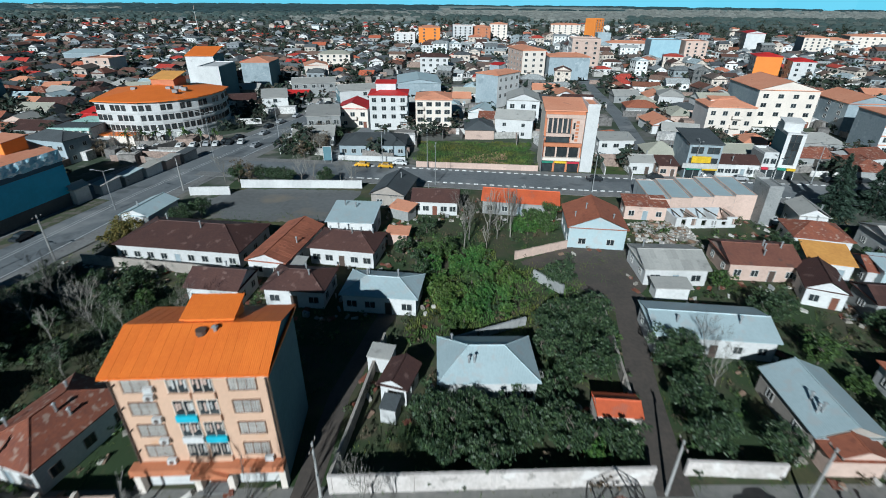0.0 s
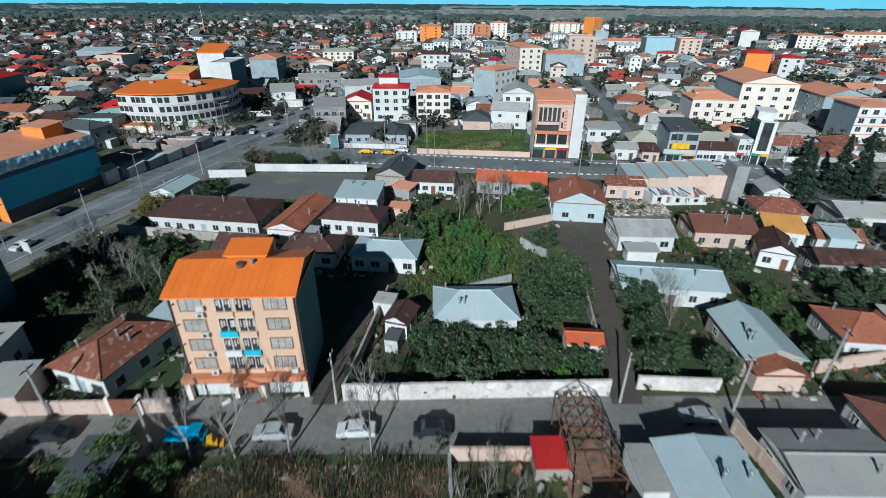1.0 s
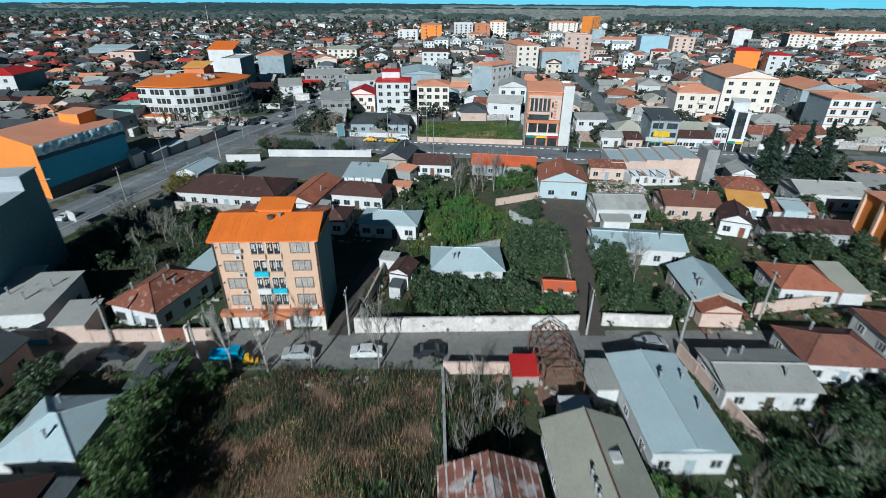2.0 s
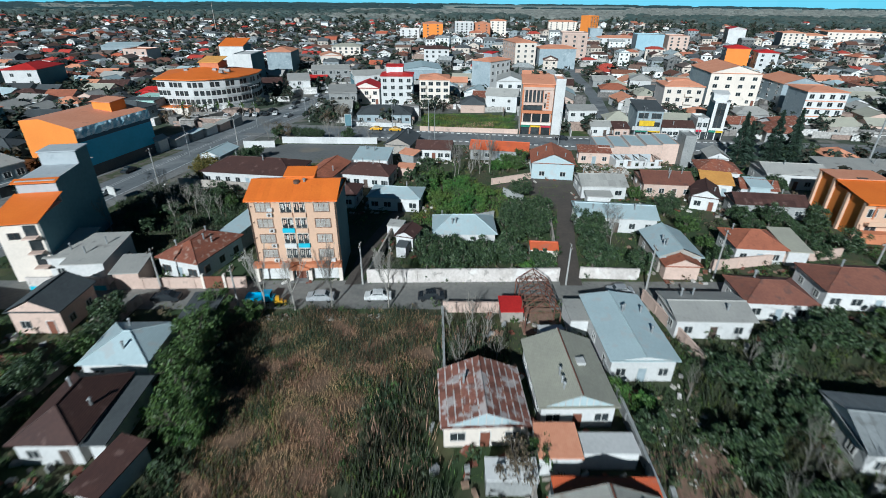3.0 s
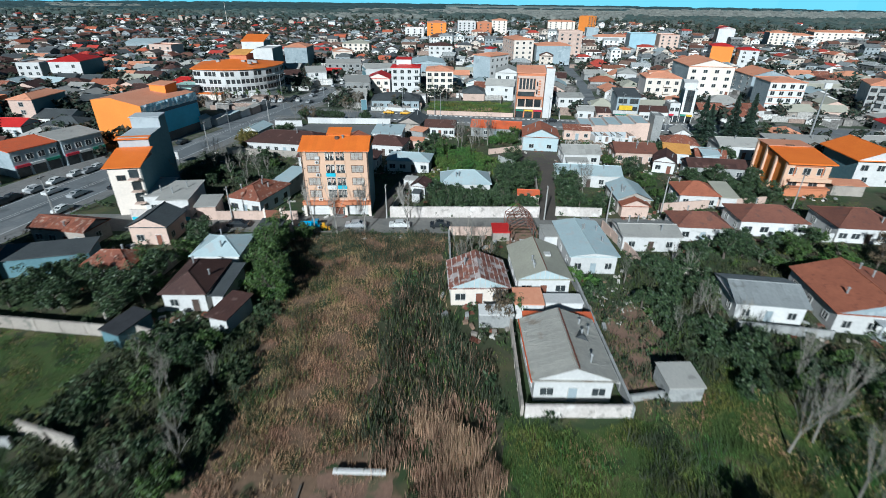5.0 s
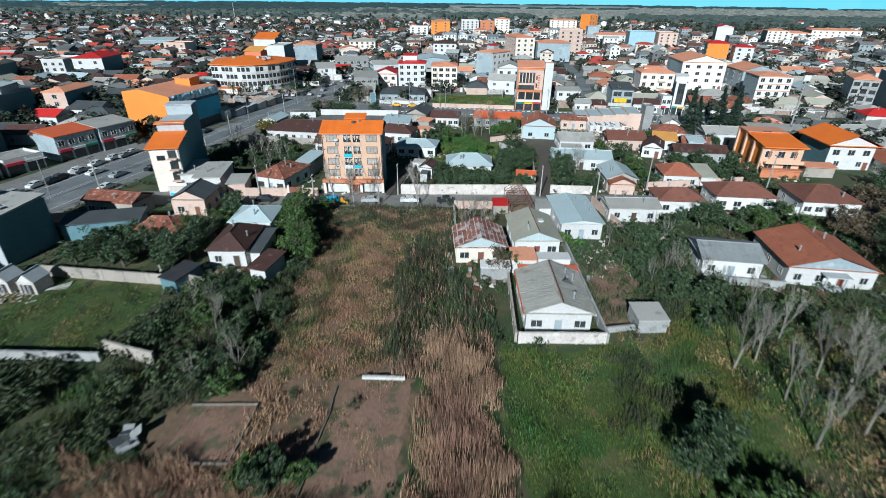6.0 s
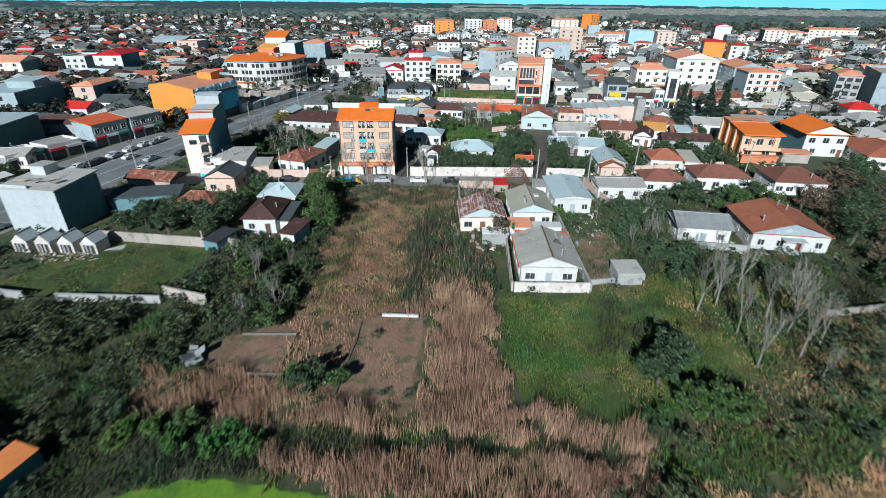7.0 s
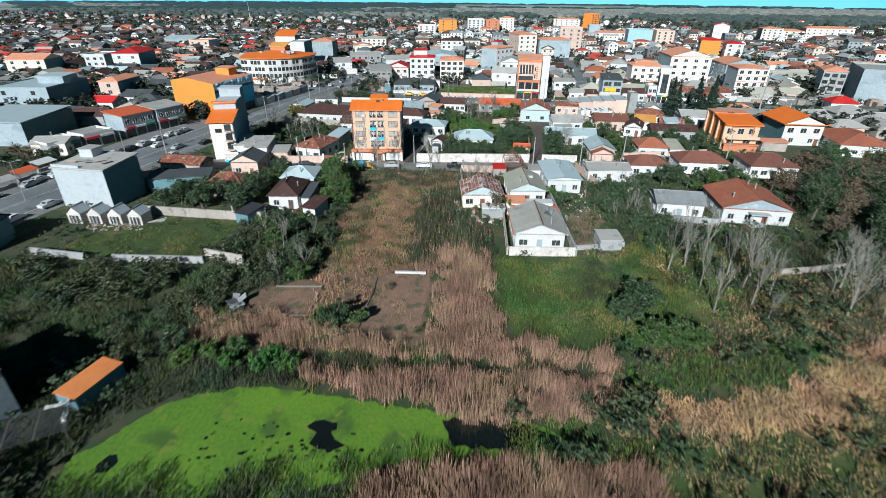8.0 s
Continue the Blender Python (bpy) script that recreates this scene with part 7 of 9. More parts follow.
def plant(kinds, x, y, rnd, tilt=4):
    """Sets one of the kinds at a place; the first of each kind is moved there, the next are copies."""
    k = rnd.choice(kinds)
    m = pose(x, y, 0, rnd.uniform(-tilt, tilt), rnd.uniform(-tilt, tilt), rnd.uniform(0, 360))
    if k.name in USED:
        return copy_thing(k, m)
    USED.add(k.name)
    k.matrix_basis = m
    return k


def inside(x, y, poly):
    hit = False
    for (ax, ay), (bx, by) in zip(poly, poly[1:] + poly[:1]):
        if (ay > y) != (by > y) and x < (bx - ax) * (y - ay) / (by - ay) + ax:
            hit = not hit
    return hit


def grove(kinds, poly, spacing, seed, margin=0.6, chance=1.0):
    """Trees over an outline of the plan, clear of houses and roads."""
    rnd = random.Random(seed)
    xs, ys = [p[0] for p in poly], [p[1] for p in poly]
    y = min(ys)
    while y < max(ys):
        x = min(xs)
        while x < max(xs):
            px, py = x + rnd.uniform(-0.4, 0.4) * spacing, y + rnd.uniform(-0.4, 0.4) * spacing
            x += spacing
            if rnd.random() < chance and inside(px, py, poly) and free(px, py, margin) and not on_road(px, py, 0.3):
                plant(kinds, px, py, rnd)
        y += spacing


# gardens round the pale blue house and the lane
grove(DARK, [(-8, 32.5), (17, 33.5), (17, 41), (-5, 39.8)], 3.1, 1)
grove(DARK, [(9.5, 41), (15, 42), (20, 56), (12, 58), (9, 50)], 3.4, 2)
grove(DARK + MIDS, [(10, 57), (20, 58), (20.5, 68), (12, 70)], 4.6, 3, chance=0.8)
grove(BRIGHT + MIDS[2:], [(-4, 54), (8, 57), (8, 72), (3, 80), (-6, 78), (-6, 62)], 3.0, 4, chance=0.85)
grove(BRIGHT, [(13, 34), (19, 35), (19, 37.6), (13, 37.6)], 2.6, 5)
grove(MIDS + DARK, [(-9, 66), (-3, 80), (-8, 96), (-13, 80)], 4.5, 6, chance=0.6)
grove(BARES, [(-4, 76), (10, 80), (10, 96), (-2, 96)], 4.5, 7)
grove(BRIGHT + MIDS, [(10, 84), (18, 86), (19, 95), (11, 95)], 3.2, 8)
plant([MIDS[1]], 17.5, 94, random.Random(1))
grove(DARK + DARK + MIDS[:1] + BARES[1:3], [(24.5, 34), (33, 34), (33, 50), (26, 52)], 3.3, 9, chance=0.85)
grove(MIDS + OLIVE, [(33.5, 33.2), (45, 33.5), (45, 35), (33.5, 35)], 2.8, 10, chance=0.6)
grove(DARK + MIDS, [(44.5, 36), (50, 38), (50, 60), (42, 62)], 4.6, 11, chance=0.85)
grove(DARK, [(50, 50), (75, 50), (76, 60), (52, 60)], 4.8, 12, chance=0.85)
grove(DARK, [(62, 38), (76, 42), (76, 52), (64, 50)], 4.8, 13, chance=0.85)
grove(MIDS, [(38, 66), (44, 66), (44, 72), (39, 72)], 3.4, 14)
grove(DARK, [(56, 72), (60, 72), (60, 84), (56, 84)], 3.6, 15)
for k, (x, y) in enumerate(((79.6, 100.4), (82.8, 102.0), (91.0, 103.6), (94.6, 100.4), (97.5, 106.0))):
    plant(PINES[k % 2:k % 2 + 1], x, y, random.Random(160 + k))
grove(DARK, [(68, 76), (80, 74), (84, 88), (74, 92)], 5.0, 16, chance=0.8)
grove(PINES + DARK, [(88, 100), (104, 96), (104, 112), (92, 112)], 6.0, 17)
# dark overgrown plot west of the apartments
grove(DARK[:1] + DARK[2:3] + BARES[1:3] + MIDS[2:], [(-72, 44), (-48, 40), (-34, 48), (-36, 58), (-58, 66), (-72, 66)], 4.6, 18, chance=0.75)
grove(OLIVE, [(-66, 73), (-63, 73), (-63, 82), (-67, 82)], 2.6, 19)
grove(DARK, [(-60.5, 88), (-57, 88), (-56, 95), (-60, 95)], 3.6, 20)
grove(DARK + BROWNS, [(-66, 112), (-44, 114), (-44, 122), (-64, 120)], 4.8, 21, chance=0.9)
grove(BROWNS + BARES[1:2], [(-34, 112), (-24, 112), (-24, 118), (-34, 118)], 4.5, 22)
grove(BARES[1:2] + DARK[1:2] + BROWNS, [(-57, 131), (-43, 131), (-38, 160), (-50, 166)], 4.4, 23)
for k in range(7):
    plant(PALMS, -107 + 4.4 * k, 145.2 + 0.7 * k, random.Random(k), 3)
for k in range(11):
    plant(BARES[1:2] + BROWNS + BARES[1:2] + DARK[1:2], -62 + 3.3 * k, 114.6 + 0.7 * math.sin(2.3 * k), random.Random(60 + k))
grove(BARES[1:3] + DARK[2:3] + MIDS[2:], [(-104, -40), (-100, -20), (-95, 20), (-90, 48), (-93, 48), (-99, 18), (-105, -20), (-109, -40)], 6.5, 45, margin=0.3)
grove(DARK + MIDS[2:] + BROWNS, [(-126, 6), (-112, 10), (-110, 20), (-128, 20)], 4.5, 46, chance=0.8)
grove(BARES + BROWNS, [(-112, 132), (-92, 130), (-90, 140), (-110, 140)], 5, 25)
# gardens of the western cottages
TALLS = [leafy_tree("garden_tree", "tall bushy green garden tree", LEAF_MID, 87, 6.8, 3.0, 3600, 0.19, 46, base=0.4)]
for x, y in ((-29.6, 5.4), (-28.0, 0.6), (-25.6, -3.2), (-31.2, 10.6)):
    plant(TALLS, x, y, random.Random(round(7 * x)))
grove(BRIGHT[1:] + MIDS, [(-31.5, 4), (-27, 5), (-23, -3), (-25, -6), (-31, 0)], 3.4, 26)
grove(MIDS + BRIGHT[1:], [(-34, 13), (-28, 14), (-27, 21), (-34, 20)], 3.4, 27)
grove(DARK, [(-50, -11), (-66, -11), (-64, 4), (-50, 0)], 3.8, 28)
grove(DARK + MIDS, [(-50, -9), (-43, -9), (-43, 20), (-50, 22)], 3.8, 29)
grove(DARK[:1] + DARK[2:3] + BARES[2:3] + MIDS[:1], [(-40, -15), (-30, -13.5), (-25.5, -22), (-24.0, -30), (-23.4, -38.5), (-28.2, -38.5), (-32.0, -27), (-38.5, -21)], 3.2, 30)
grove(MIDS[2:] + BRIGHT[:1], [(-36, -16), (-31, -16), (-30, -20), (-36, -20)], 3.0, 31)
# gardens of the eastern cottages
grove(DARK, [(41, 12), (60, 14), (60, 23), (52, 22), (44, 17)], 3.8, 32, chance=0.8)
grove(DARK + MIDS, [(60, 20), (74, 23), (72, 25), (60, 24)], 3.6, 33)
grove(BRIGHT + MIDS, [(54, 10), (68, 12), (76, 20), (60, 18)], 3.8, 34)
grove(DARK[2:3] + DARK[:1] + BARES[2:3], [(32.5, 12), (43, 12), (41, 2), (43, -8), (44, -14), (36, -15), (32, -8)], 3.2, 35, chance=0.95)
grove(DARK[2:3] + BARES[2:3], [(22, -2), (33, -4), (33, 12), (24, 6)], 4.2, 36, chance=0.6)
plant([BRIGHT[1]], 20.5, 5.6, random.Random(2))
plant([BRIGHT[0]], 23.5, 4.5, random.Random(3))
plant([MIDS[0]], 10.2, -4.4, random.Random(4))
plant([BROWNS[0]], 8.0, -6.3, random.Random(5))
grove(DARK + BROWNS + BROWNS + MIDS, [(71, -2), (90, -8), (92, 22), (74, 18)], 5.0, 37)
grove(DARK + BROWNS + MIDS, [(90, 26), (128, 30), (132, 46), (98, 46)], 5.5, 371)
grove(DARK + BROWNS, [(68, -26), (82, -22), (84, -10), (72, -10)], 4.8, 38)
grove(MIDS[1:2] + BRIGHT[1:] + MIDS[:1], [(26.5, -45.5), (26, -50.5), (34.5, -51), (36, -45), (32, -43.5)], 2.6, 39)
for x, y in ((27.4, -41.2), (29.0, -40.2), (26.2, -43.4)):
    plant(DARK[3:], x, y, random.Random(round(x)))
grove(DARK[2:3] + MIDS[2:], [(44, -12), (56, -12), (58, -22), (46, -24), (40, -17)], 3.8, 47, chance=0.8)
# low shrubs round the garden plots
grove(DARK[2:3] + MIDS[2:], [(-20, -44.4), (-10, -44.4), (-10.5, -48), (-19, -48)], 2.6, 48, chance=0.8)
grove(DARK[2:3] + MIDS[2:] + BRIGHT[:1], [(-38, -53.4), (-12, -53), (-12, -57), (-38, -57.5)], 3.2, 49, chance=0.75)
grove(BARES[2:] + BARES[3:] + BARES[:1], [(36, -20), (47, -14), (54, -24), (54, -34), (47, -41), (36, -41)], 4.8, 40)
grove(DARK[2:3] + MIDS[2:] + DARK[2:3] + BARES[2:3], [(30, -12), (40, -10), (44, -15), (36, -22), (29, -21)], 3.8, 44, chance=0.6)
grove(BARES, [(56, -28), (70, -24), (70, -38), (58, -44)], 4.6, 41)
grove(BARES[2:3], [(0, 20), (6, 20.5), (8, 9), (2, 8)], 3.0, 42)
for bx, by in ((-26.8, 20.2), (-22.5, 20.9), (-17.2, 22.0), (-8.6, 22.4)):
    plant(STREETBARE, bx, by, random.Random(round(bx)))
# trees added to darken this corner, in place of an unseen building's shadow
grove(DARK, [(-54, -78), (-44, -77), (-40, -81), (-52, -86)], 3.4, 43)
plant([BARES[1]], -9.4, 27.8, random.Random(8))
plant([BARES[1]], 4.2, 88.5, random.Random(9))
BIGS = [leafy_tree("broad_tree", "broad brown thin-leaved tree on the slope", LEAF_BROWN, 85, 7.5, 3.8, 2400, 0.2, 44), leafy_tree("broad_tree", "broad dark green tree on the slope", LEAF_DARK, 86, 8.5, 4.0, 3200, 0.2, 48)]
grove(BIGS, [(74, -4), (88, -8), (104, 10), (120, 34), (98, 36), (84, 22), (76, 12)], 7.0, 372, chance=0.9)
grove(BIGS[1:] + BARES[1:2], [(70, -20), (82, -24), (92, -12), (80, -8)], 6.0, 373)


def joined_trees(name, label, mat, places, sizes, leaves, leaf, seed, flat=0.5, tall=1.0, wide=1.0):
    """Many far trees as one mesh of leaf clumps."""
    rng = np.random.default_rng(seed)
    kinds = [cloud(rng, leaves, 1.0, 1.5, 0.15, leaf, 12, flat=flat) for _ in range(5)]
    out = []
    for (x, y), s in zip(places, sizes):
        k = kinds[rng.integers(0, 5)]
        a = rng.random() * 6.28
        c, sn = math.cos(a), math.sin(a)
        out.append(np.stack([x + s * wide * (k[:, 0] * c - k[:, 1] * sn), y + s * (k[:, 0] * sn + k[:, 1] * c), s * tall * k[:, 2]], 1))
    ob = new(name, quads_data(name, np.concatenate(out), mat, 3))
    return tagged(ob, label, "trees", "", "stuff")


rng = np.random.default_rng(7)
spots = []
while len(spots) < 4700:
    y = 60 + (640 * rng.random() if len(spots) % 5 else 880 * rng.random())
    x = (rng.random() * 2 - 1) * (0.95 * (y + 102) + 30)
    if y < 128 and -98 < x < 92 or (-17 < x < 23 and y < 160) or (-112 < x < -80 and 118 < y < 150) or x > -0.1 * (y + 102) and rng.random() < 0.45:
        continue
    if not on_road(x, y, 1.5) and free(x, y, -0.8):
        spots.append((x, y))
close = [p for p in spots if p[1] < 185]
spots = [p for p in spots if p[1] >= 185]
joined_trees("town_trees", "dark trees between the nearer houses of the town", FARTREE, close, 1.6 + 2.4 * rng.random(len(close)), 105, 0.24, 3)
joined_trees("town_trees", "dark trees between the houses of the town", FARTREE, spots, 1.6 + 2.4 * rng.random(len(spots)), 24, 0.46, 1)
spots = [((rng.random() * 2 - 1) * (0.95 * (y + 102) + 30), y) for y in 640 + 420 * rng.random(900)]
joined_trees("edge_trees", "trees at the edge of the town", FARTREE, spots, 2.4 + 2.4 * rng.random(len(spots)), 50, 0.36, 2)
# belts of woodland out to the horizon, distance haze mixed into their colours
def canopies(name, label, mat, places, sizes, seed, wide, tall):
    """Far treetops as low uneven crowns that merge into one belt."""
    rnd = random.Random(seed)
    s = Shape()
    for (x, y), r in zip(places, sizes):
        rings = []
        for f, z in ((1.0, -0.1), (0.95, 0.7), (0.6, 1.15)):
            rings.append([(x + wide * r * f * rnd.uniform(0.75, 1.2) * math.cos(1.0472 * k), y + r * f * rnd.uniform(0.75, 1.2) * math.sin(1.0472 * k), r * tall * z * rnd.uniform(0.8, 1.15)) for k in range(6)])
        for lo, hi in zip(rings, rings[1:]):
            for k in range(6):
                s.face([lo[k], lo[(k + 1) % 6], hi[(k + 1) % 6], hi[k]])
        s.face(rings[-1])
    return tagged(new(name, s.data(name, [mat])), label, "trees", "", "stuff")


def belt(s0, s1, y0, y1, n):
    """Places spread over a sector of the plain: sideways slopes s0 to s1, distances y0 to y1."""
    out = []
    for _ in range(n):
        y = y0 + (y1 - y0) * rng.random()
        out.append(((s0 + (s1 - s0) * rng.random()) * (0.885 * y + 20), y))
    return out


def sizes_for(places, low, high):
    return [(low + (high - low) * rng.random()) * (1 + max(0, y - 900) / 2600) for _, y in places]


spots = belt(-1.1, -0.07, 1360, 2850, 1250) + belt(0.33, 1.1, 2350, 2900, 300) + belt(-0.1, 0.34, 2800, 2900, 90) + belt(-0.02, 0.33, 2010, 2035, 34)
canopies("horizon_woodland", "dark woodland along the horizon, haze painted in as teal", FARWOOD, spots, sizes_for(spots, 6, 10), 6, 2.4, 0.36)
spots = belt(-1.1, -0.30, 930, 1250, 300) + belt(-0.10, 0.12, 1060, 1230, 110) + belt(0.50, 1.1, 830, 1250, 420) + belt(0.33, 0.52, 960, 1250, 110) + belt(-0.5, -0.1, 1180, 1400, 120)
canopies("woodland", "woodland belts on the plain, haze painted into their grey-green", MIDWOOD, spots, sizes_for(spots, 4, 8), 3, 1.5, 0.85)
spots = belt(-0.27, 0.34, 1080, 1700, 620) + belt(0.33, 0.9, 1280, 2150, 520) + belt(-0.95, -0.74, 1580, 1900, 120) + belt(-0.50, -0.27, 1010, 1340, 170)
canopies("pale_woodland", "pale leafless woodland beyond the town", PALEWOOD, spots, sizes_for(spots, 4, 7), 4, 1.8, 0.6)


# ---------------------------------------------------------------- grass, reeds and scrub
def blades(name, label, mat, poly, per_m2, height, width, lean, seed, clump=0.0, avoid=True, category="grass", rag=1.0, roads=False):
    """Thin upright blades over an outline of the plan."""
    rng = np.random.default_rng(seed)
    xs, ys = [p[0] for p in poly], [p[1] for p in poly]
    n = int((max(xs) - min(xs)) * (max(ys) - min(ys)) * per_m2)
    p = np.stack([min(xs) + (max(xs) - min(xs)) * rng.random(n), min(ys) + (max(ys) - min(ys)) * rng.random(n)], 1)
    if clump:
        q = np.sin(p[:, 0] * 0.9 + np.sin(p[:, 1] * 0.7) * 1.7) + np.sin(p[:, 1] * 1.1 + np.sin(p[:, 0] * 0.5) * 2.1) + rng.normal(size=n) * 0.6
        p = p[q > -clump]
    keep = np.zeros(len(p), bool)
    w0 = p.copy()                                    # the border wanders
    p = p + rag * np.stack([np.sin(p[:, 1] * 0.55 + seed) + 0.7 * np.sin(p[:, 1] * 1.7 + p[:, 0] * 0.4), np.sin(p[:, 0] * 0.5 + seed) + 0.7 * np.sin(p[:, 0] * 1.9 - p[:, 1] * 0.3)], 1) + rng.normal(size=p.shape) * rag * 0.5
    for (ax, ay), (bx, by) in zip(poly, poly[1:] + poly[:1]):
        if ay != by:
            keep ^= ((ay > p[:, 1]) != (by > p[:, 1])) & (p[:, 0] < (bx - ax) * (p[:, 1] - ay) / (by - ay) + ax)
    p = w0[keep]
    if avoid:
        for cx, cy, hw, hd, c, s in TAKEN:
            if min(xs) - 20 < cx < max(xs) + 20 and min(ys) - 20 < cy < max(ys) + 20:
                dx, dy = p[:, 0] - cx, p[:, 1] - cy
                p = p[~((abs(dx * c + dy * s) < hw + 0.1) & (abs(dy * c - dx * s) < hd + 0.1))]
    if roads:
        p = p[[not on_road(x, y) for x, y in p]]
    n = len(p)
    h = height * (0.5 + 0.8 * rng.random(n)) * (0.85 + 0.3 * np.sin(p[:, 0] * 0.6 + 1.3 * np.sin(p[:, 1] * 0.45)))
    a = rng.random(n) * 2 * np.pi
    w = width * (0.6 + 0.8 * rng.random(n))
    side = np.stack([np.cos(a) * w, np.sin(a) * w, 0 * a], 1)
    tip = np.stack([rng.normal(size=n) * lean * h, rng.normal(size=n) * lean * h, h], 1)
    base = np.concatenate([p, np.zeros((n, 1)) - 0.02], 1)
    v = np.stack([base - side, base + side, base + tip + side * 0.25, base + tip - side * 0.25], 1).reshape(-1, 3)
    return tagged(new(name, quads_data(name, v, mat)), label, category, "", "stuff")


MIDPLOT = [(-22, -33), (-12.5, -33), (-11.8, -51), (-14, -53), (-28, -47), (-20.5, -45)]
blades("plot_grass", "dry brown grass between the garden plots", STRAW, MIDPLOT, 24, 0.5, 0.05, 0.35, 52, 0.8)
blades("plot_reeds", "thin reeds between the garden plots", REED, MIDPLOT, 8, 1.0, 0.05, 0.2, 53, 0.1, category="reeds")
for bed in BEDS:
    blades("bed_weeds", "dead stalks on a garden plot", STRAW, bed, 20, 0.3, 0.03, 0.6, 54, 0.2, rag=0.5)
    blades("bed_tufts", "low weeds on a garden plot", SCRUB, bed, 5, 0.25, 0.05, 0.6, 55, -0.4, rag=0.5)
blades("dry_grass", "knee-high dry straw-coloured grass", STRAW, DRY, 48, 0.6, 0.03, 0.35, 1, 1.5)
blades("field_scrub", "brown-green scrub at the top of the field", SCRUB, [(-30, 20.4), (-1, 21.8), (-1.5, 11), (-10, 9), (-28, 11)], 34, 1.0, 0.05, 0.35, 64, 0.9, category="scrub")
blades("field_stalks", "withered brown stalks along the street edge of the field", STRAW, [(-30, 20.6), (-1, 22.0), (-1, 16), (-28, 15)], 12, 0.8, 0.04, 0.4, 96, 0.5, category="scrub")
blades("grass_tufts", "green tufts in the dry field", TUFT, DRY, 16, 0.6, 0.045, 0.4, 2, -0.7)
for k, side in enumerate(([(-30, 18), (-22.5, 17), (-19, 7), (-17.6, -6), (-17.8, -18), (-20.6, -32), (-26, -33), (-28, -8)], [(-12, 13), (-2, 14), (-2, 8), (-8, 4), (-9, -8), (-6.5, -31), (-9.8, -31), (-11, -8)])):
    blades("field_margin", "dark green scrub along the dry field", SCRUB, side, 22, 0.9, 0.045, 0.35, 90 + k, 0.5, category="scrub", rag=1.6)
    blades("margin_stems", "green stems along the dry field", TUFT, side, 10, 0.7, 0.045, 0.35, 92 + k, 0.1, category="scrub", rag=1.6)
blades("scrub", "grey-green scrub in the dry field", SCRUB, DRY, 14, 0.9, 0.045, 0.3, 3, -0.9, category="scrub")
BRAKE = [(-7, 5), (-1, 8.5), (0.5, 18), (8.5, 18), (9, 10), (1, 7), (0, -2), (0, -12), (6, -14), (6.5, -22), (-1, -24), (-6, -31), (-8, -8)]
blades("scrub_brake", "tall grey-green bramble and reed brake", SCRUB, BRAKE, 24, 1.7, 0.055, 0.28, 4, 0.9, category="scrub")
blades("brake_stalks", "dry brown stalks in the brake", REED, BRAKE, 4, 1.6, 0.045, 0.2, 7, 0.0, category="scrub")
blades("brake_leaves", "green stems in the brake", TUFT, BRAKE, 6, 1.3, 0.06, 0.3, 5, 0.2, category="scrub")
blades("brake_reeds", "dry reeds among the brake", REED, [(-4, -22), (7, -22), (7, -33), (-6, -33)], 26, 1.7, 0.045, 0.14, 6, 0.5, category="reeds")
REEDS = [[(-1.5, -24), (6, -28), (8, -46), (9, -51), (-2, -50), (-2.4, -46)], [(-37, -46.5), (-28, -45.5), (-20, -46.5), (-12, -50.5), (10, -49), (23, -50.5), (23, -54), (4, -53.5), (-14, -52.8), (-33, -52.5)],
         [(-17, -57), (4, -55.6), (22, -55), (21.5, -60), (9, -63.6), (1, -62), (-10, -59.6), (-17, -58.8)], [(-7, -73.4), (-3.4, -70.2), (6, -68), (16, -67.4), (22, -68), (24, -82), (-12, -82), (-10, -78)]]
BAND = [(-36, -53), (-14, -53), (4, -53.8), (23, -54), (22, -56), (4, -56), (-17, -57.5), (-18, -59.4), (-28, -59.6), (-34, -57)]
blades("ditch_scrub", "dark green scrub in the ditch between the reeds", SCRUB, BAND, 30, 0.9, 0.05, 0.3, 60, 1.2, category="scrub")
blades("ditch_grass", "green grass in the ditch between the reeds", TUFT, BAND, 16, 0.6, 0.05, 0.4, 61, 0.6)
blades("pond_rim", "rank green rim plants of the pond", TUFT, [(-36, -72), (-28, -72.5), (-18, -70.8), (-8, -68.4), (2, -66.8), (16, -65.4), (22, -66), (10, -68.5), (-4, -71), (-10, -74), (-22, -79), (-36, -79)], 30, 0.55, 0.06, 0.45, 62, 0.9)
blades("pond_rim_scrub", "dark rim plants of the pond", SCRUB, [(-40, -76), (-34, -74.5), (-20, -74), (-8, -71), (-8, -74), (-20, -80), (-40, -82)], 30, 0.9, 0.06, 0.35, 63, 1.2, category="scrub")
blades("pond_fringe", "blue-green plants standing in the pond shallows", LEAF_MID, [(-36, -72.6), (-26, -72.8), (-16, -71.4), (-8, -69.4), (2, -67.6), (2, -69), (-8, -72), (-18, -76.5), (-36, -77)], 26, 0.5, 0.05, 0.45, 83, 0.9)
for k, bed in enumerate(REEDS):
    blades("reed_bed", "dense pale brown dry reeds", REED, bed, 75, 1.7, 0.03, 0.13, 10 + k, (1.2, 0.7, 1.3, 1.3)[k], category="reeds", rag=0.7)
    blades("reed_undergrowth", "green undergrowth between the reeds", TUFT, bed, 12, 0.7, 0.06, 0.4, 20 + k, 0.6, category="scrub")
blades("bank_straw", "orange-tan dry bank grass", STRAW2, [(19, -61.4), (30, -57.8), (42, -55), (50, -49.5), (60, -44), (61, -50), (52, -57), (42, -62.5), (30, -62), (20, -63.8)], 52, 0.7, 0.045, 0.45, 29, 1.7)
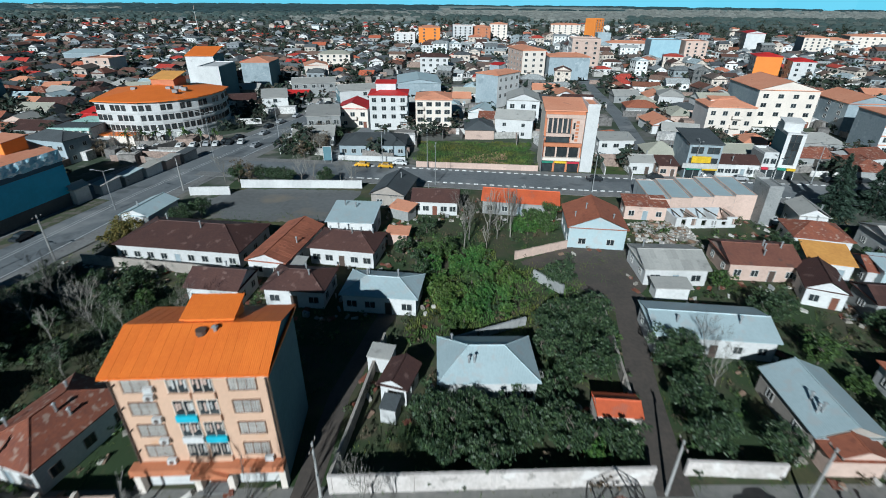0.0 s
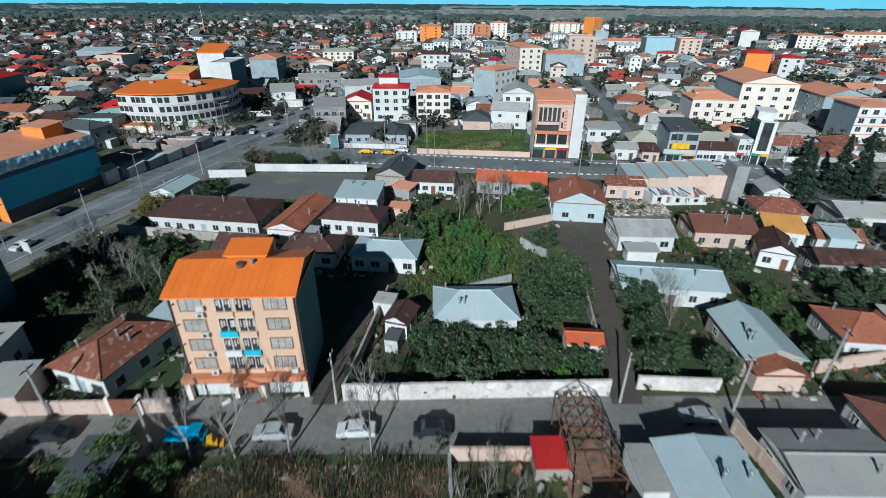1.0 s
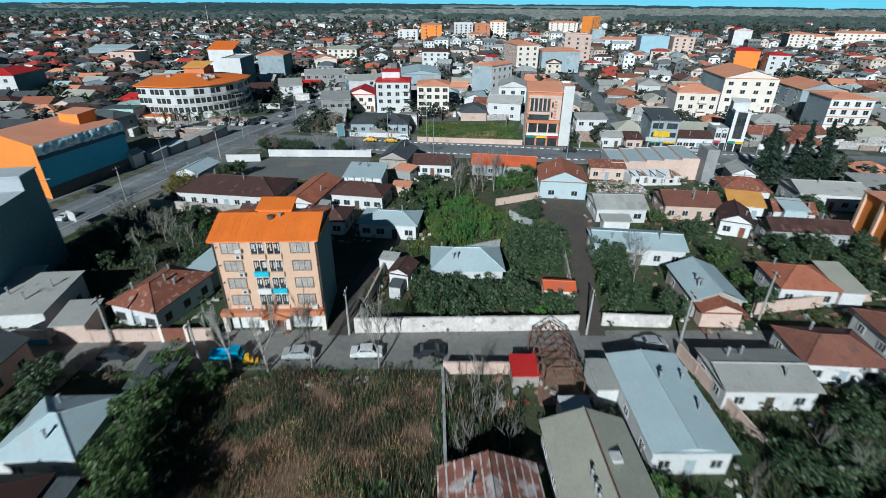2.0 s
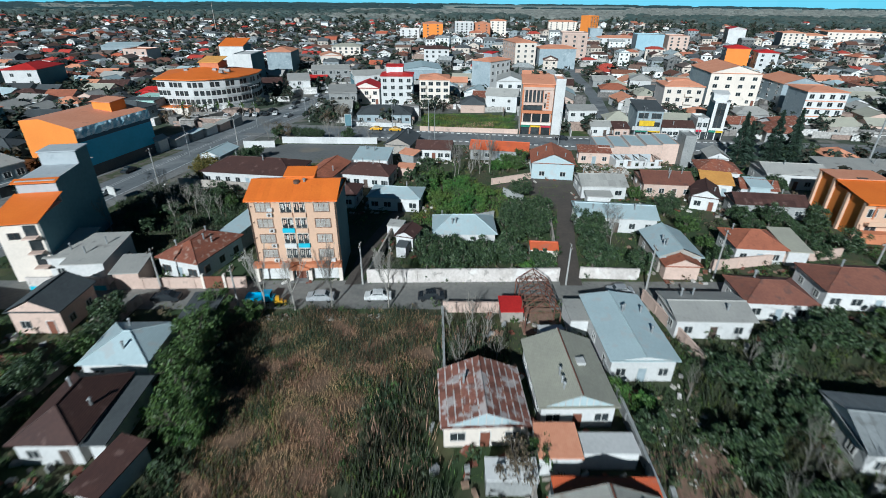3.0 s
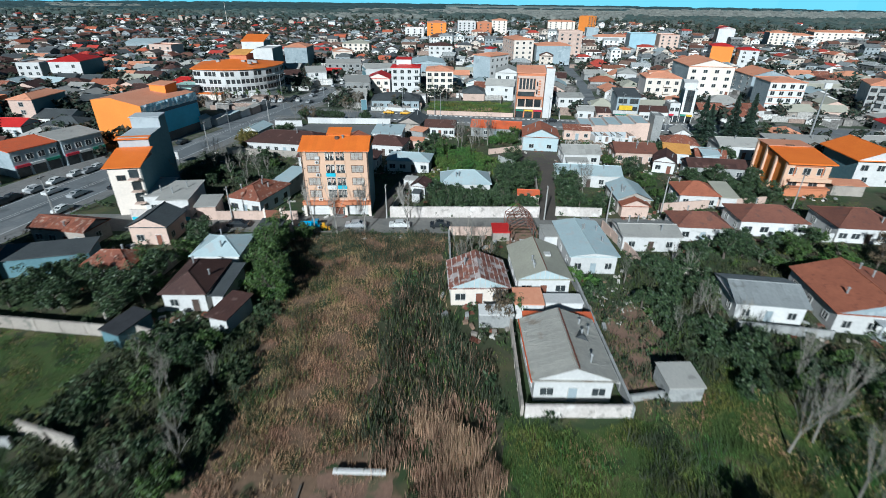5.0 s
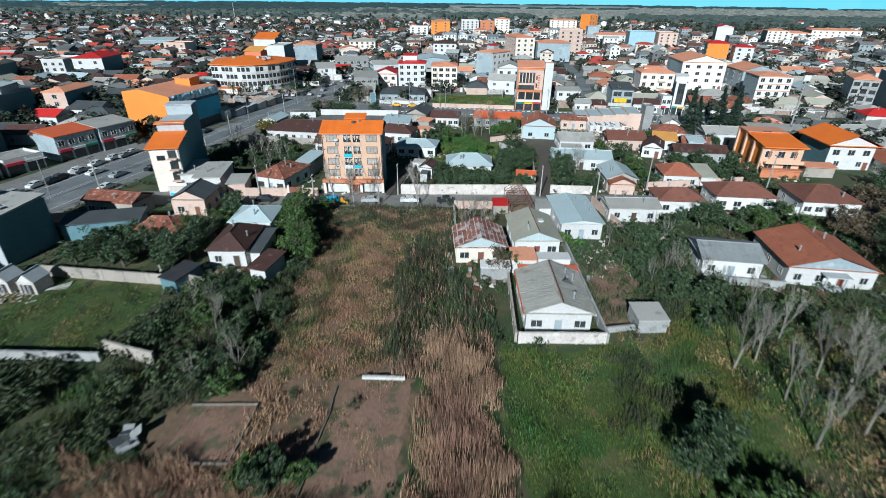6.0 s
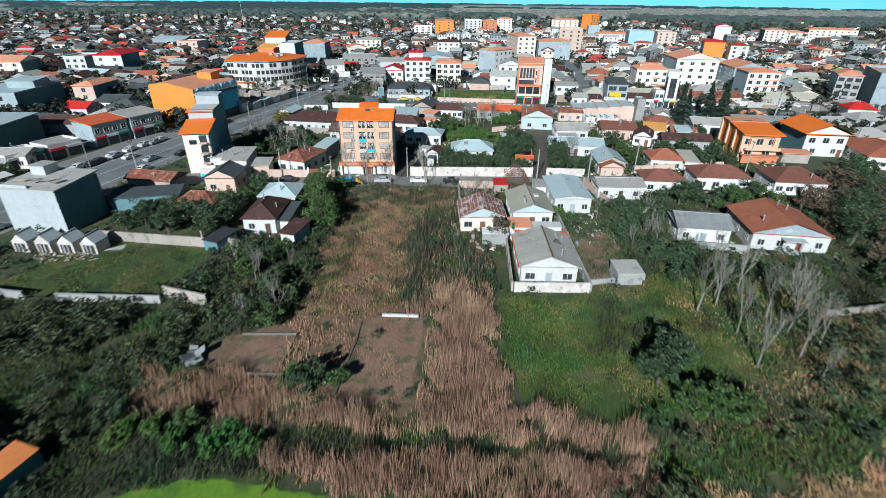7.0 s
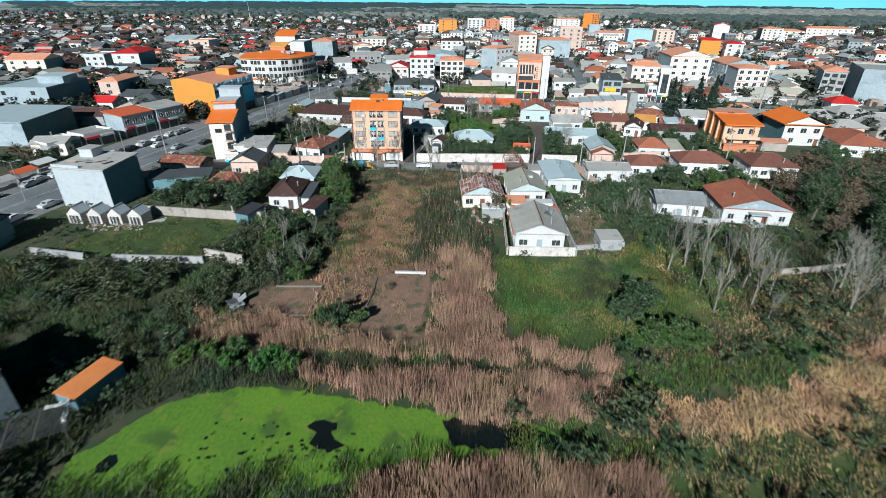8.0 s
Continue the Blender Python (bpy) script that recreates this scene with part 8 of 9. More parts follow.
blades("bank_yellow", "yellow dry grass below the bank", STRAW2, [(22, -64), (32, -62.5), (44, -63), (56, -56), (62, -66), (40, -72), (24, -70)], 18, 0.45, 0.045, 0.4, 27, 0.5)
blades("bank_green", "yellow-green grass below the bank", TUFT, [(20, -63.5), (32, -61.5), (42, -62.5), (54, -58), (60, -70), (22, -72)], 15, 0.5, 0.05, 0.4, 28, 0.4)
blades("bank_grass", "pale dry bank grass", REED, [(20, -62), (30, -58.2), (42, -55.6), (51, -48.5), (61, -42.5), (64, -46), (52, -55), (41, -61.5), (22, -64.5)], 14, 1.1, 0.045, 0.3, 30, 0.9)
blades("pond_side", "dark rank growth along the pond edge", SCRUB, [(-39, -51.5), (-28, -52.6), (-16, -58.6), (-26, -60.6), (-33.6, -64.6), (-36.6, -70.5), (-41, -72), (-42, -58)], 40, 0.7, 0.05, 0.4, 70, 1.3, category="scrub", rag=0.4)
blades("pond_side_grass", "green grass along the pond edge", TUFT, [(-39, -51.5), (-28, -52.6), (-16, -58.6), (-26, -60.6), (-33.6, -64.6), (-36.6, -70.5), (-41, -72), (-42, -58)], 16, 0.55, 0.05, 0.4, 71, 0.7, rag=0.4)
blades("bank_scrub", "dark rank plants on the pond bank", SCRUB, [(-50, -57), (-36, -58), (-37.5, -66), (-40, -72), (-37, -80), (-52, -86)], 24, 0.8, 0.06, 0.35, 65, 1.1, category="scrub")
blades("bank_tufts", "green grass on the pond bank", TUFT, [(7, -60.5), (24, -57), (26, -66), (16, -68.6), (8, -67.6)], 26, 0.5, 0.06, 0.4, 66, 1.0)
blades("margin_grass", "green margin of the dry field", TUFT, [(-29, 14), (-24, 13), (-20, -8), (-18, -33), (-24, -33), (-27, -8)], 14, 0.5, 0.05, 0.4, 67, 0.2)
blades("meadow_grass", "lush green meadow grass", TUFT, GREEN, 42, 0.4, 0.045, 0.4, 31, 1.6)
blades("lush_grass", "bright lush grass strip beside the reeds", LEAF_BRIGHT, [(8, -25.5), (15.5, -25.5), (18.5, -33), (17, -42), (10, -45), (8, -36)], 26, 0.45, 0.05, 0.4, 84, 1.4)
for k, spot in enumerate(([(13.5, -26.5), (21, -26), (20, -31), (14, -31.5)], [(24, -18.5), (33, -19.5), (31.5, -25.5), (24.5, -25)], [(22, -40), (28, -38), (27, -46), (20, -47.5)], [(33, -22), (42, -16), (46, -20), (38, -28)])):
    blades("meadow_straw", "patch of dry yellow stalks in the meadow", STRAW, spot, 16, 0.5, 0.035, 0.4, 32 + k, 0.4)
blades("meadow_scrub", "dark scrub patch in the meadow", SCRUB, [(21.5, -26), (29.5, -25), (33, -33), (27, -39), (19, -38.5)], 20, 1.1, 0.05, 0.35, 80, 0.2, category="scrub")
blades("meadow_edge", "dark rank growth at the edge of the meadow", SCRUB, [(39, -22), (53, -18), (54, -30), (47, -38), (36, -36)], 9, 1.2, 0.05, 0.3, 81, 0.3, category="scrub")
blades("slope_straw", "yellow dry grass under the bare trees", STRAW2, [(34, -24), (54, -16), (62, -28), (54, -42), (40, -44)], 9, 0.6, 0.045, 0.4, 87, 0.7)
blades("slope_grass", "green grass under the bare trees", TUFT, [(34, -24), (54, -16), (62, -28), (54, -42), (40, -44)], 16, 0.5, 0.045, 0.4, 88, 0.9)
blades("ditch_rushes", "lush blue-green growth in the wet hollow", LEAF_BRIGHT, [(23.5, -52), (34, -50), (46.5, -47), (53, -45), (48, -51.5), (36.5, -56.4), (24, -56.5)], 40, 0.8, 0.055, 0.35, 82, 1.4)
blades("paddock_grass", "short paddock grass", TUFT, WALLED, 22, 0.25, 0.06, 0.4, 33, 1.4, rag=0.2)
blades("paddock_scrub", "dull low scrub in the paddock", SCRUB, WALLED, 8, 0.4, 0.05, 0.4, 86, 0.2, category="scrub", rag=0.2)
blades("paddock_straw", "dry paddock grass", STRAW, WALLED, 3, 0.25, 0.06, 0.4, 34, 0.2, rag=0.2)
WEST = [(-95, -33), (-36, -33.5), (-31, -44), (-34, -58), (-35, -64), (-38, -71), (-36, -80), (-60, -95), (-110, -80)]
blades("west_brush", "dark green brush west of the reeds", SCRUB, WEST, 16, 1.0, 0.05, 0.3, 35, 0.7, category="scrub")
blades("west_grass", "olive green grass in the brush", TUFT, WEST, 18, 0.7, 0.05, 0.35, 36, 0.9)
EAST = [(36, -43), (50, -30), (60, -24), (95, -30), (95, -95), (24, -95), (24, -66), (44, -61), (55, -52), (50, -50), (40, -55), (28, -57), (23, -51)]
blades("east_brush", "brown and green brush east of the pond", SCRUB, EAST, 7, 0.9, 0.07, 0.3, 37, 0.9, category="scrub")
blades("east_grass", "mixed grass east of the pond", TUFT, EAST, 9, 0.5, 0.05, 0.4, 38, 0.7)
blades("east_straw", "dry grass east of the pond", STRAW, EAST, 15, 0.6, 0.04, 0.4, 39, 0.7)
MIDWEST = [(-34, 14), (-27, 16), (-24, -8), (-22, -33), (-30, -40), (-36, -33), (-44, -32), (-43, -14), (-34, -12), (-28, -10), (-32, 2)]
blades("garden_brush", "dark brush behind the cottages", SCRUB, MIDWEST, 16, 0.9, 0.06, 0.3, 40, 0.9, category="scrub")
blades("garden_grass", "green grass behind the cottages", TUFT, MIDWEST, 12, 0.4, 0.06, 0.4, 41, 0.5)
EASTGARDEN = [(20, -18), (23, 24), (44, 26), (60, 20), (80, 22), (80, -25), (54, -24), (46, -9), (31, -20)]
blades("east_garden_brush", "scrub in the gardens of the eastern cottages", SCRUB, EASTGARDEN, 12, 0.8, 0.06, 0.3, 42, 0.9, category="scrub")
blades("east_garden_grass", "grass in the gardens of the eastern cottages", TUFT, EASTGARDEN, 12, 0.35, 0.06, 0.4, 43, 0.5)
THICKET = [(31, 12), (43, 12), (46, -9), (41, -18), (31, -12)]
blades("thicket", "tall grey-green brush in the eastern gardens", SCRUB, THICKET, 16, 1.9, 0.05, 0.25, 68, 0.8, category="scrub")
blades("thicket_leaves", "green stems in the tall brush", TUFT, THICKET, 8, 1.5, 0.05, 0.3, 69, 0.5, category="scrub")
WESTPLOT = [(-74, 42), (-47, 30), (-34, 46), (-34, 58), (-58, 68), (-76, 72)]
blades("plot_brush", "dark brush on the vacant plot", SCRUB, WESTPLOT, 12, 0.8, 0.07, 0.3, 44, 0.9, category="scrub")
rng = np.random.default_rng(17)
shrubs = []
while len(shrubs) < 1500:
    x, y = -95 + 185 * rng.random(), -30 + 130 * rng.random()
    if free(x, y, 0.4) and not on_road(x, y, 0.3) and not inside(x, y, DRY) and not inside(x, y, WALLED) and not inside(x, y, GREEN) and not (-60 < x < -26 and y > 91) and not inside(x, y, [(9, 76), (30, 84), (30, 62), (20, 62)]):
        shrubs.append((x, y))
sizes = 0.45 + 0.7 * rng.random(1500)
joined_trees("garden_shrubs", "dark low shrubs in gardens and on vacant ground", BRAMBLE, shrubs[:800], sizes[:800], 50, 0.22, 5)
joined_trees("green_shrubs", "fresh green low shrubs in the gardens", LEAF_MID, shrubs[800:1200], sizes[800:1200], 50, 0.22, 12)
joined_trees("withered_shrubs", "withered brown shrubs in the gardens", LEAF_BROWN, shrubs[1200:], sizes[1200:], 40, 0.2, 13)
for poly, n, sd in ((WEST, 190, 6), (EAST, 230, 7), ([(-48, -58), (-37, -60), (-37, -66), (-39, -72), (-36, -79), (-50, -84)], 70, 10), ([(9, -60), (24, -57.5), (26, -66), (16, -68.4), (8, -67.6)], 40, 11), (MIDWEST, 120, 8), ([(-76, -34.5), (-40, -33.5), (-31, -40), (-35, -46), (-60, -46)], 150, 18), (THICKET, 90, 19), ([(40, -12), (56, -14), (60, -40), (38, -46)], 50, 9)):
    rng = np.random.default_rng(sd)
    xs, ys = [p[0] for p in poly], [p[1] for p in poly]
    spots = []
    while len(spots) < n:
        x, y = min(xs) + (max(xs) - min(xs)) * rng.random(), min(ys) + (max(ys) - min(ys)) * rng.random()
        if inside(x, y, poly) and free(x, y, 0.4) and not inside(x, y, POND) and math.sin(x * 0.3 + 2 * math.sin(y * 0.2)) > -0.5:
            spots.append((x, y))
    joined_trees("brambles", "dark bramble thickets in the rough grass", BRAMBLE, spots, 0.7 + 1.0 * rng.random(n), 90, 0.18, sd)
joined_trees("plot_brambles", "dark bramble clumps about the garden plots", BRAMBLE, [(-9.3, -37.1), (-16.7, -36.1), (-14.4, -47.4), (-13.5, -49.9), (-1.0, -35.5), (-1.0, -39.1), (-33.8, -43.9), (-29.7, -48.6), (-31.1, -49.6), (-30.2, -45.7), (-6.3, -47.6), (-3.6, -47.9), (-24.6, -49.1), (-20.1, -48.7), (-36.3, -39.6)], [0.9, 0.8, 1.1, 1.0, 1.2, 1.1, 1.4, 1.5, 1.3, 1.2, 0.8, 0.8, 0.9, 0.9, 1.3], 160, 0.14, 14, tall=0.8)
NEARBY = [(-95, -30), (95, -30), (95, 48), (70, 96), (-66, 96), (-95, 20)]
blades("weeds", "short weeds on open ground between the houses", TUFT, NEARBY, 4.5, 0.3, 0.05, 0.5, 50, 0.4, roads=True)
blades("lot_grass", "green weeds on the building lot", TUFT, [(-14, 131), (19.5, 130), (21, 158), (-16, 158)], 10, 0.6, 0.09, 0.4, 45, 0.9)
blades("lot_straw", "brown weeds on the building lot", REED, [(-2, 131), (12, 131), (12, 146), (0, 140)], 8, 0.6, 0.09, 0.4, 46, 0.4)
GARDEN = [(-9, 52), (9, 56), (20, 58), (20, 70), (9, 76), (-2, 82), (-8, 80)]
blades("orchard_grass", "rank green grass between the garden trees", TUFT, GARDEN, 14, 0.6, 0.08, 0.4, 47, 0.9)

rnd = random.Random(31)
s = Shape()
for _ in range(90):
    x, y = rnd.gauss(-15, 5), rnd.gauss(-68.2, 1.5)
    if inside(x, y, POND):
        r, n = rnd.uniform(0.06, 0.22), 7
        s.face([(x + r * rnd.uniform(0.5, 1.3) * math.cos(6.283 * i / n) * 1.7, y + r * rnd.uniform(0.5, 1.4) * math.sin(6.283 * i / n), 0.056) for i in range(n)])
tagged(new("water_specks", s.data("water_specks", [WATER])), "small dark gaps in the duckweed", "water", "", "stuff")

# ---------------------------------------------------------------- walls and fences
wall("whitewashed garden wall along the side street", (-13.0, 29.4), (18.2, 31.9), 2.4, DIRTYWALL)
wall("whitewashed garden wall beside the lane", (22.2, 33.2), (31.6, 33.2), 2.0, DIRTYWALL)
wall("pale stone wall along the side street", (45.5, 37.2), (71, 43.3), 2.0, PINK, bay=5)
wall("pinkish block wall along the side street", (-48.5, 25.2), (-32.4, 26.6), 1.9, PINK)
wall("white wall with blue base along the side street", (-66, 23.8), (-54, 24.6), 2.2, DIRTYWALL)
wall("block wall along the alley", (-13.2, 30), (-11.2, 52), 1.8, BLOCKWALL)
wall("low garden wall with posts", (-2.5, 52.0), (8.5, 57.5), 1.3, CONCRETE, bay=2.2)
wall("curved retaining wall at the court", (9, 77.5), (19, 82.5), 1.6, PINK)
wall("broken wall at the court", (11.5, 70.5), (15.5, 66.0), 1.8, CONCRETE)
wall("block wall beside the lane", (20.6, 62), (19.0, 40), 1.8, BLOCKWALL, bay=5)
wall("white wall of the tarmac yard", (-56.0, 110.9), (-26.3, 112.3), 2.0, WHITE)
wall("white wall at the boulevard corner", (-66.0, 105.0), (-57.0, 106.0), 2.0, WHITE)
wall("block wall before the long house", (-68, 71.5), (-44, 68.8), 1.8, BLOCKWALL)
wall("block wall of the paddock", (-67.3, -12.2), (-44.9, -13.5), 1.9, BLOCKWALL)
wall("block wall of the paddock", (-42.4, -13.0), (-35.0, -15.4), 2.0, BLOCKWALL)
wall("low pale wall of the paddock", (-75, -31.1), (-64.4, -32.2), 1.3, CONCRETE)
wall("low pale wall of the paddock", (-58.8, -32.2), (-43.2, -31.6), 1.3, CONCRETE)
wall("block wall corner of the paddock", (-43.2, -30.0), (-35.8, -31.8), 2.0, BLOCKWALL)
wall("white front wall of the corrugated house", (10.4, -23.9), (21.9, -23.2), 1.7, DIRTYWALL)
wall("dark side wall of the corrugated house", (22.2, -23.2), (20.6, 10.5), 1.6, CONCRETE)
wall("side wall of the corrugated house", (9.9, -23.6), (9.6, 4), 1.5, BLOCKWALL)
wall("low wall of the vegetable garden", (22.6, -20.8), (31.8, -18.6), 0.9, CONCRETE)
wall("garden wall of blocks", (35.4, 8.8), (42.8, 8.8), 1.8, BLOCKWALL)
wall("long garden wall between plots", (30.6, 27), (33.5, 12), 1.8, PINK)
wall("white garden wall with gate", (63.8, 24.2), (74, 24.6), 1.8, WHITE)
wall("low wall by the lane in the east", (56, -27), (68, -24), 1.2, BLOCKWALL)
wall("front wall of the grey-roofed house", (42, -5.6), (54, -7.0), 1.4, CONCRETE)
wall("stone wall of the building lot", (-14, 130.2), (19.5, 128.6), 1.6, PINK)
wall("white fence wall of the office", (-40, 135.4), (-18, 134.6), 1.4, WHITE)
wall("wall of broken blocks beside the dry field", (-0.2, 21.8), (8, 22.2), 1.8, PINK)
wall("fence along the dry field", (-0.4, 21.4), (0.8, 4), 1.2, CONCRETE, bay=3)
wall("wall beside the western cottages", (-46.4, 21), (-48, -10), 1.6, BLOCKWALL)


skirting = thing("painted_boards", "turquoise painted boards along the foot of a street wall", "boards", -66, 23.6, 0, 3.8)
for k in range(6):
    part("board", Shape().box(2.0 * k + 0.05, -0.1, 0.0, 2.0 * k + 1.95, -0.02, 0.75 + 0.1 * (k % 2)), AQUA, skirting)

# ---------------------------------------------------------------- poles
def lamp_post(label, x, y, h, rot, arm=2.0):
    top = thing("street_lamp", label, "street lamp", x, y, 0, rot)
    part("pole", Shape().tube((0, 0, -0.2), (0, 0, h), 0.13, 0.07, 8), STEEL, top)
    part("arm", Shape().tube((0, 0, h), (arm, 0, h + 0.5), 0.05, 0.05, 6).tube((0, 0, h), (-arm, 0, h + 0.5), 0.05, 0.05, 6), STEEL, top)
    for e in (-1, 1):
        part("lamp_head", Shape().box(e * arm - 0.4, -0.15, h + 0.42, e * arm + 0.4, 0.15, h + 0.58), STEEL, top)


def power_pole(label, x, y, h, rot=0.0, lean=0.0):
    top = thing("power_pole", label, "pole", x, y, 0, rot)
    top.matrix_basis = pose(x, y, 0, 0, lean, rot)
    part("pole", Shape().tube((0, 0, -0.3), (0, 0, h), 0.17, 0.11, 8), POLE, top)
    part("crossarm", Shape().box(-0.9, -0.06, h - 0.5, 0.9, 0.06, h - 0.38), DARKFRAME, top)
    for u in (-0.8, 0, 0.8):
        part("insulator", Shape().tube((u, 0, h - 0.38), (u, 0, h - 0.15), 0.07, 0.04, 6), CURTAIN, top)


for x, y, h, r in ((-13.9, 28.9, 7.5, 0), (19.4, 30.8, 7.5, 0), (32.2, 30.2, 8, 0), (44.8, 34.6, 9, 0), (-45.5, 25.0, 7.5, 0), (76.5, 41.5, 8.5, 0), (-31.5, 21.5, 7.0, 0)):
    power_pole("weathered concrete power pole by the side street", x, y, h, r + 90)
for x, y, h in ((-73.9, 72, 9), (-69.5, 108, 9), (-78, 44, 9), (-83, 24, 9), (-88, 4, 9)):
    power_pole("concrete power pole by the boulevard", x, y, h, 80)
for x, y, h in ((-83, 62, 9), (-78, 95, 9), (-72, 130, 14), (-64, 160, 11), (-56, 190, 11), (-92, 20, 9), (-97, -8, 9)):
    lamp_post("grey double-armed street lamp on the boulevard", x, y, h, 10)
for x, y in ((-24, 132), (-8, 116), (20, 126.5), (31, 113), (-11, 129), (60, 125), (90, 123), (72, 111)):
    lamp_post("grey street lamp on the main street", x, y, 10, 90, 1.4)
mast = thing("lattice_mast", "far slender pale radio mast with red bands", "mast", -305, 585)
for k in range(9):
    part("mast_section", Shape().tube((0, 0, 3.6 * k), (0, 0, 3.6 * k + 3.6), 0.5 - 0.04 * k, 0.46 - 0.04 * k, 4), PINK if k % 3 == 2 else FRAME, mast)
tall = thing("floodlight_mast", "tall grey floodlight mast with lamps", "mast", 109, 92)
part("pole", Shape().tube((0, 0, 0), (0, 0, 20), 0.32, 0.16, 8), STEEL, tall)
part("lamp_head", Shape().box(-1.0, -0.3, 18.6, 1.0, 0.3, 20.2), WHITE, tall)


# ---------------------------------------------------------------- vehicles
def car(label, paint):
    top = thing("car", label, "car", 0, -500, 0, 0)
    s = Shape()
    prof = [(-2.05, 0.35), (-2.1, 0.8), (-1.95, 0.95), (-1.2, 1.0), (-0.75, 1.42), (0.75, 1.45), (1.35, 1.0), (2.0, 0.9), (2.1, 0.7), (2.1, 0.35)]
    for side in (-0.82, 0.82):
        s.face([(x, side * (0.86 if z > 1.2 else 1), z) for x, z in (prof if side < 0 else prof[::-1])])
    for (ax, az), (bx, bz) in zip(prof, prof[1:] + prof[:1]):
        wa, wb = 0.82 * (0.86 if az > 1.2 else 1), 0.82 * (0.86 if bz > 1.2 else 1)
        s.face([(ax, wa, az), (bx, wb, bz), (bx, -wb, bz), (ax, -wa, az)])
    part("body", s, paint, top)
    g = Shape()
    g.face([(-1.17, -0.62, 1.06), (-1.17, 0.62, 1.06), (-0.82, 0.58, 1.385), (-0.82, -0.58, 1.385)]).face([(0.83, -0.58, 1.40), (0.83, 0.58, 1.40), (1.33, 0.64, 1.03), (1.33, -0.64, 1.03)])
    for e in (-1, 1):
        g.face([(-1.0, e * 0.80, 1.04), (1.1, e * 0.80, 1.04), (0.7, e * 0.735, 1.38), (-0.7, e * 0.735, 1.38)])
    part("glazing", g, GLASS, top)
    for x in (-1.3, 1.3):
        for e in (-0.78, 0.78):
            part("wheel", Shape().tube((x, e - 0.1, 0.31), (x, e + 0.1, 0.31), 0.31, 0.31, 12), RUBBER, top)
    return top


CARS = {k: car(f"{w} saloon car parked at the roadside", PAINTS[k]) for k, w in (("white", "white"), ("silver", "silver-grey"), ("dark", "dark"), ("yellow", "yellow taxi"))}
PLACED = set()


def put_car(kind, x, y, rot, z=0.05):
    m = pose(x, y, z, 0, 0, rot)
    if kind in PLACED:
        return copy_thing(CARS[kind], m)
    PLACED.add(kind)
    CARS[kind].matrix_basis = m
    return CARS[kind]


put_car("white", -10.6, 24.6, 5)
put_car("dark", -2.4, 25.2, 5)
put_car("silver", -19.4, 23.8, 5)
put_car("dark", -43, 22.2, 6)
put_car("silver", 27.5, 28.6, 3)
put_car("white", 65.6, 97.5, 100)
put_car("dark", 33.5, 121.5, 0, 0.15)
put_car("white", -19, 131.4, 178, 0.15)
put_car("yellow", -29.3, 129.1, 178, 0.15)
put_car("yellow", -22.6, 128.5, 178, 0.15)
put_car("yellow", -78.5, 52, 70)
put_car("yellow", -80.4, 47, 75)
rnd = random.Random(21)
for (ax, ay), (bx, by) in zip(BOULEVARD, BOULEVARD[1:]):
    n = math.hypot(bx - ax, by - ay)
    ux, uy = (bx - ax) / n, (by - ay) / n
    k = 3.0
    while k < n:
        for off in (-8.2, -3.6, 3.4, 8.0):
            dense = 0.75 if ay > 130 else 0.06 if ay > 60 else (0.5 if abs(off) > 6 and ay < 30 else 0.18)
            if rnd.random() < dense * (1 if abs(off) > 6 else 0.45):
                put_car(rnd.choice(("white", "white", "silver", "dark")), ax + ux * k - uy * off, ay + uy * k + ux * off, math.degrees(math.atan2(uy, ux)) + rnd.uniform(-4, 4))
        k += rnd.uniform(6, 10)
for k in range(9):
    put_car(rnd.choice(("white", "white", "silver", "white", "dark")), -100 + 3.4 * k + rnd.uniform(-0.4, 0.4), 141.5 + 1.1 * k + rnd.uniform(-0.5, 0.5), 95 + rnd.uniform(-8, 8))
for k in range(7):
    put_car(rnd.choice(("white", "silver", "white")), -70 + 2.6 * k, 206 + 4.5 * k + rnd.uniform(-1, 1), 70 + rnd.uniform(-10, 10))
for k in range(10):
    put_car(rnd.choice(("white", "silver", "dark", "white")), -104.5 + 0.95 * k + rnd.uniform(-0.4, 0.4), 4 + 5.6 * k, 80 + rnd.uniform(-6, 6))
for x in (50, 64, 72, 96, 104):
    put_car(rnd.choice(("white", "silver", "dark")), x, 124.2, 178, 0.15)

truck = thing("pickup_truck", "bright blue pickup truck parked on the side street", "truck", -28.6, 22.9, 0, 4)
truck.matrix_basis = pose(-28.6, 22.9, 0, 0, 0, 4) @ Matrix.Diagonal((0.82, 0.88, 0.9, 1))
part("cab", Shape().box(0.6, -0.85, 0.5, 2.2, 0.85, 1.9).box(2.2, -0.85, 0.5, 2.7, 0.85, 1.1), PAINTS["blue"], truck)
part("bed", Shape().box(-2.4, -0.9, 0.7, 0.5, 0.9, 0.8).box(-2.4, -0.95, 0.8, 0.5, -0.88, 1.25).box(-2.4, 0.88, 0.8, 0.5, 0.95, 1.25).box(-2.45, -0.9, 0.8, -2.4, 0.9, 1.25), PAINTS["blue"], truck)
part("windscreen", Shape().face([(2.21, -0.7, 1.2), (2.21, 0.7, 1.2), (2.21, 0.65, 1.8), (2.21, -0.65, 1.8)]), GLASS, truck)
for x in (-1.6, 1.6):
    for e in (-0.8, 0.8):
        part("wheel", Shape().tube((x, e - 0.12, 0.36), (x, e + 0.12, 0.36), 0.36, 0.36, 12), RUBBER, truck)
loader = thing("loader", "small yellow loader beside a blue truck", "machine", -25.6, 21.9, 0, 20)
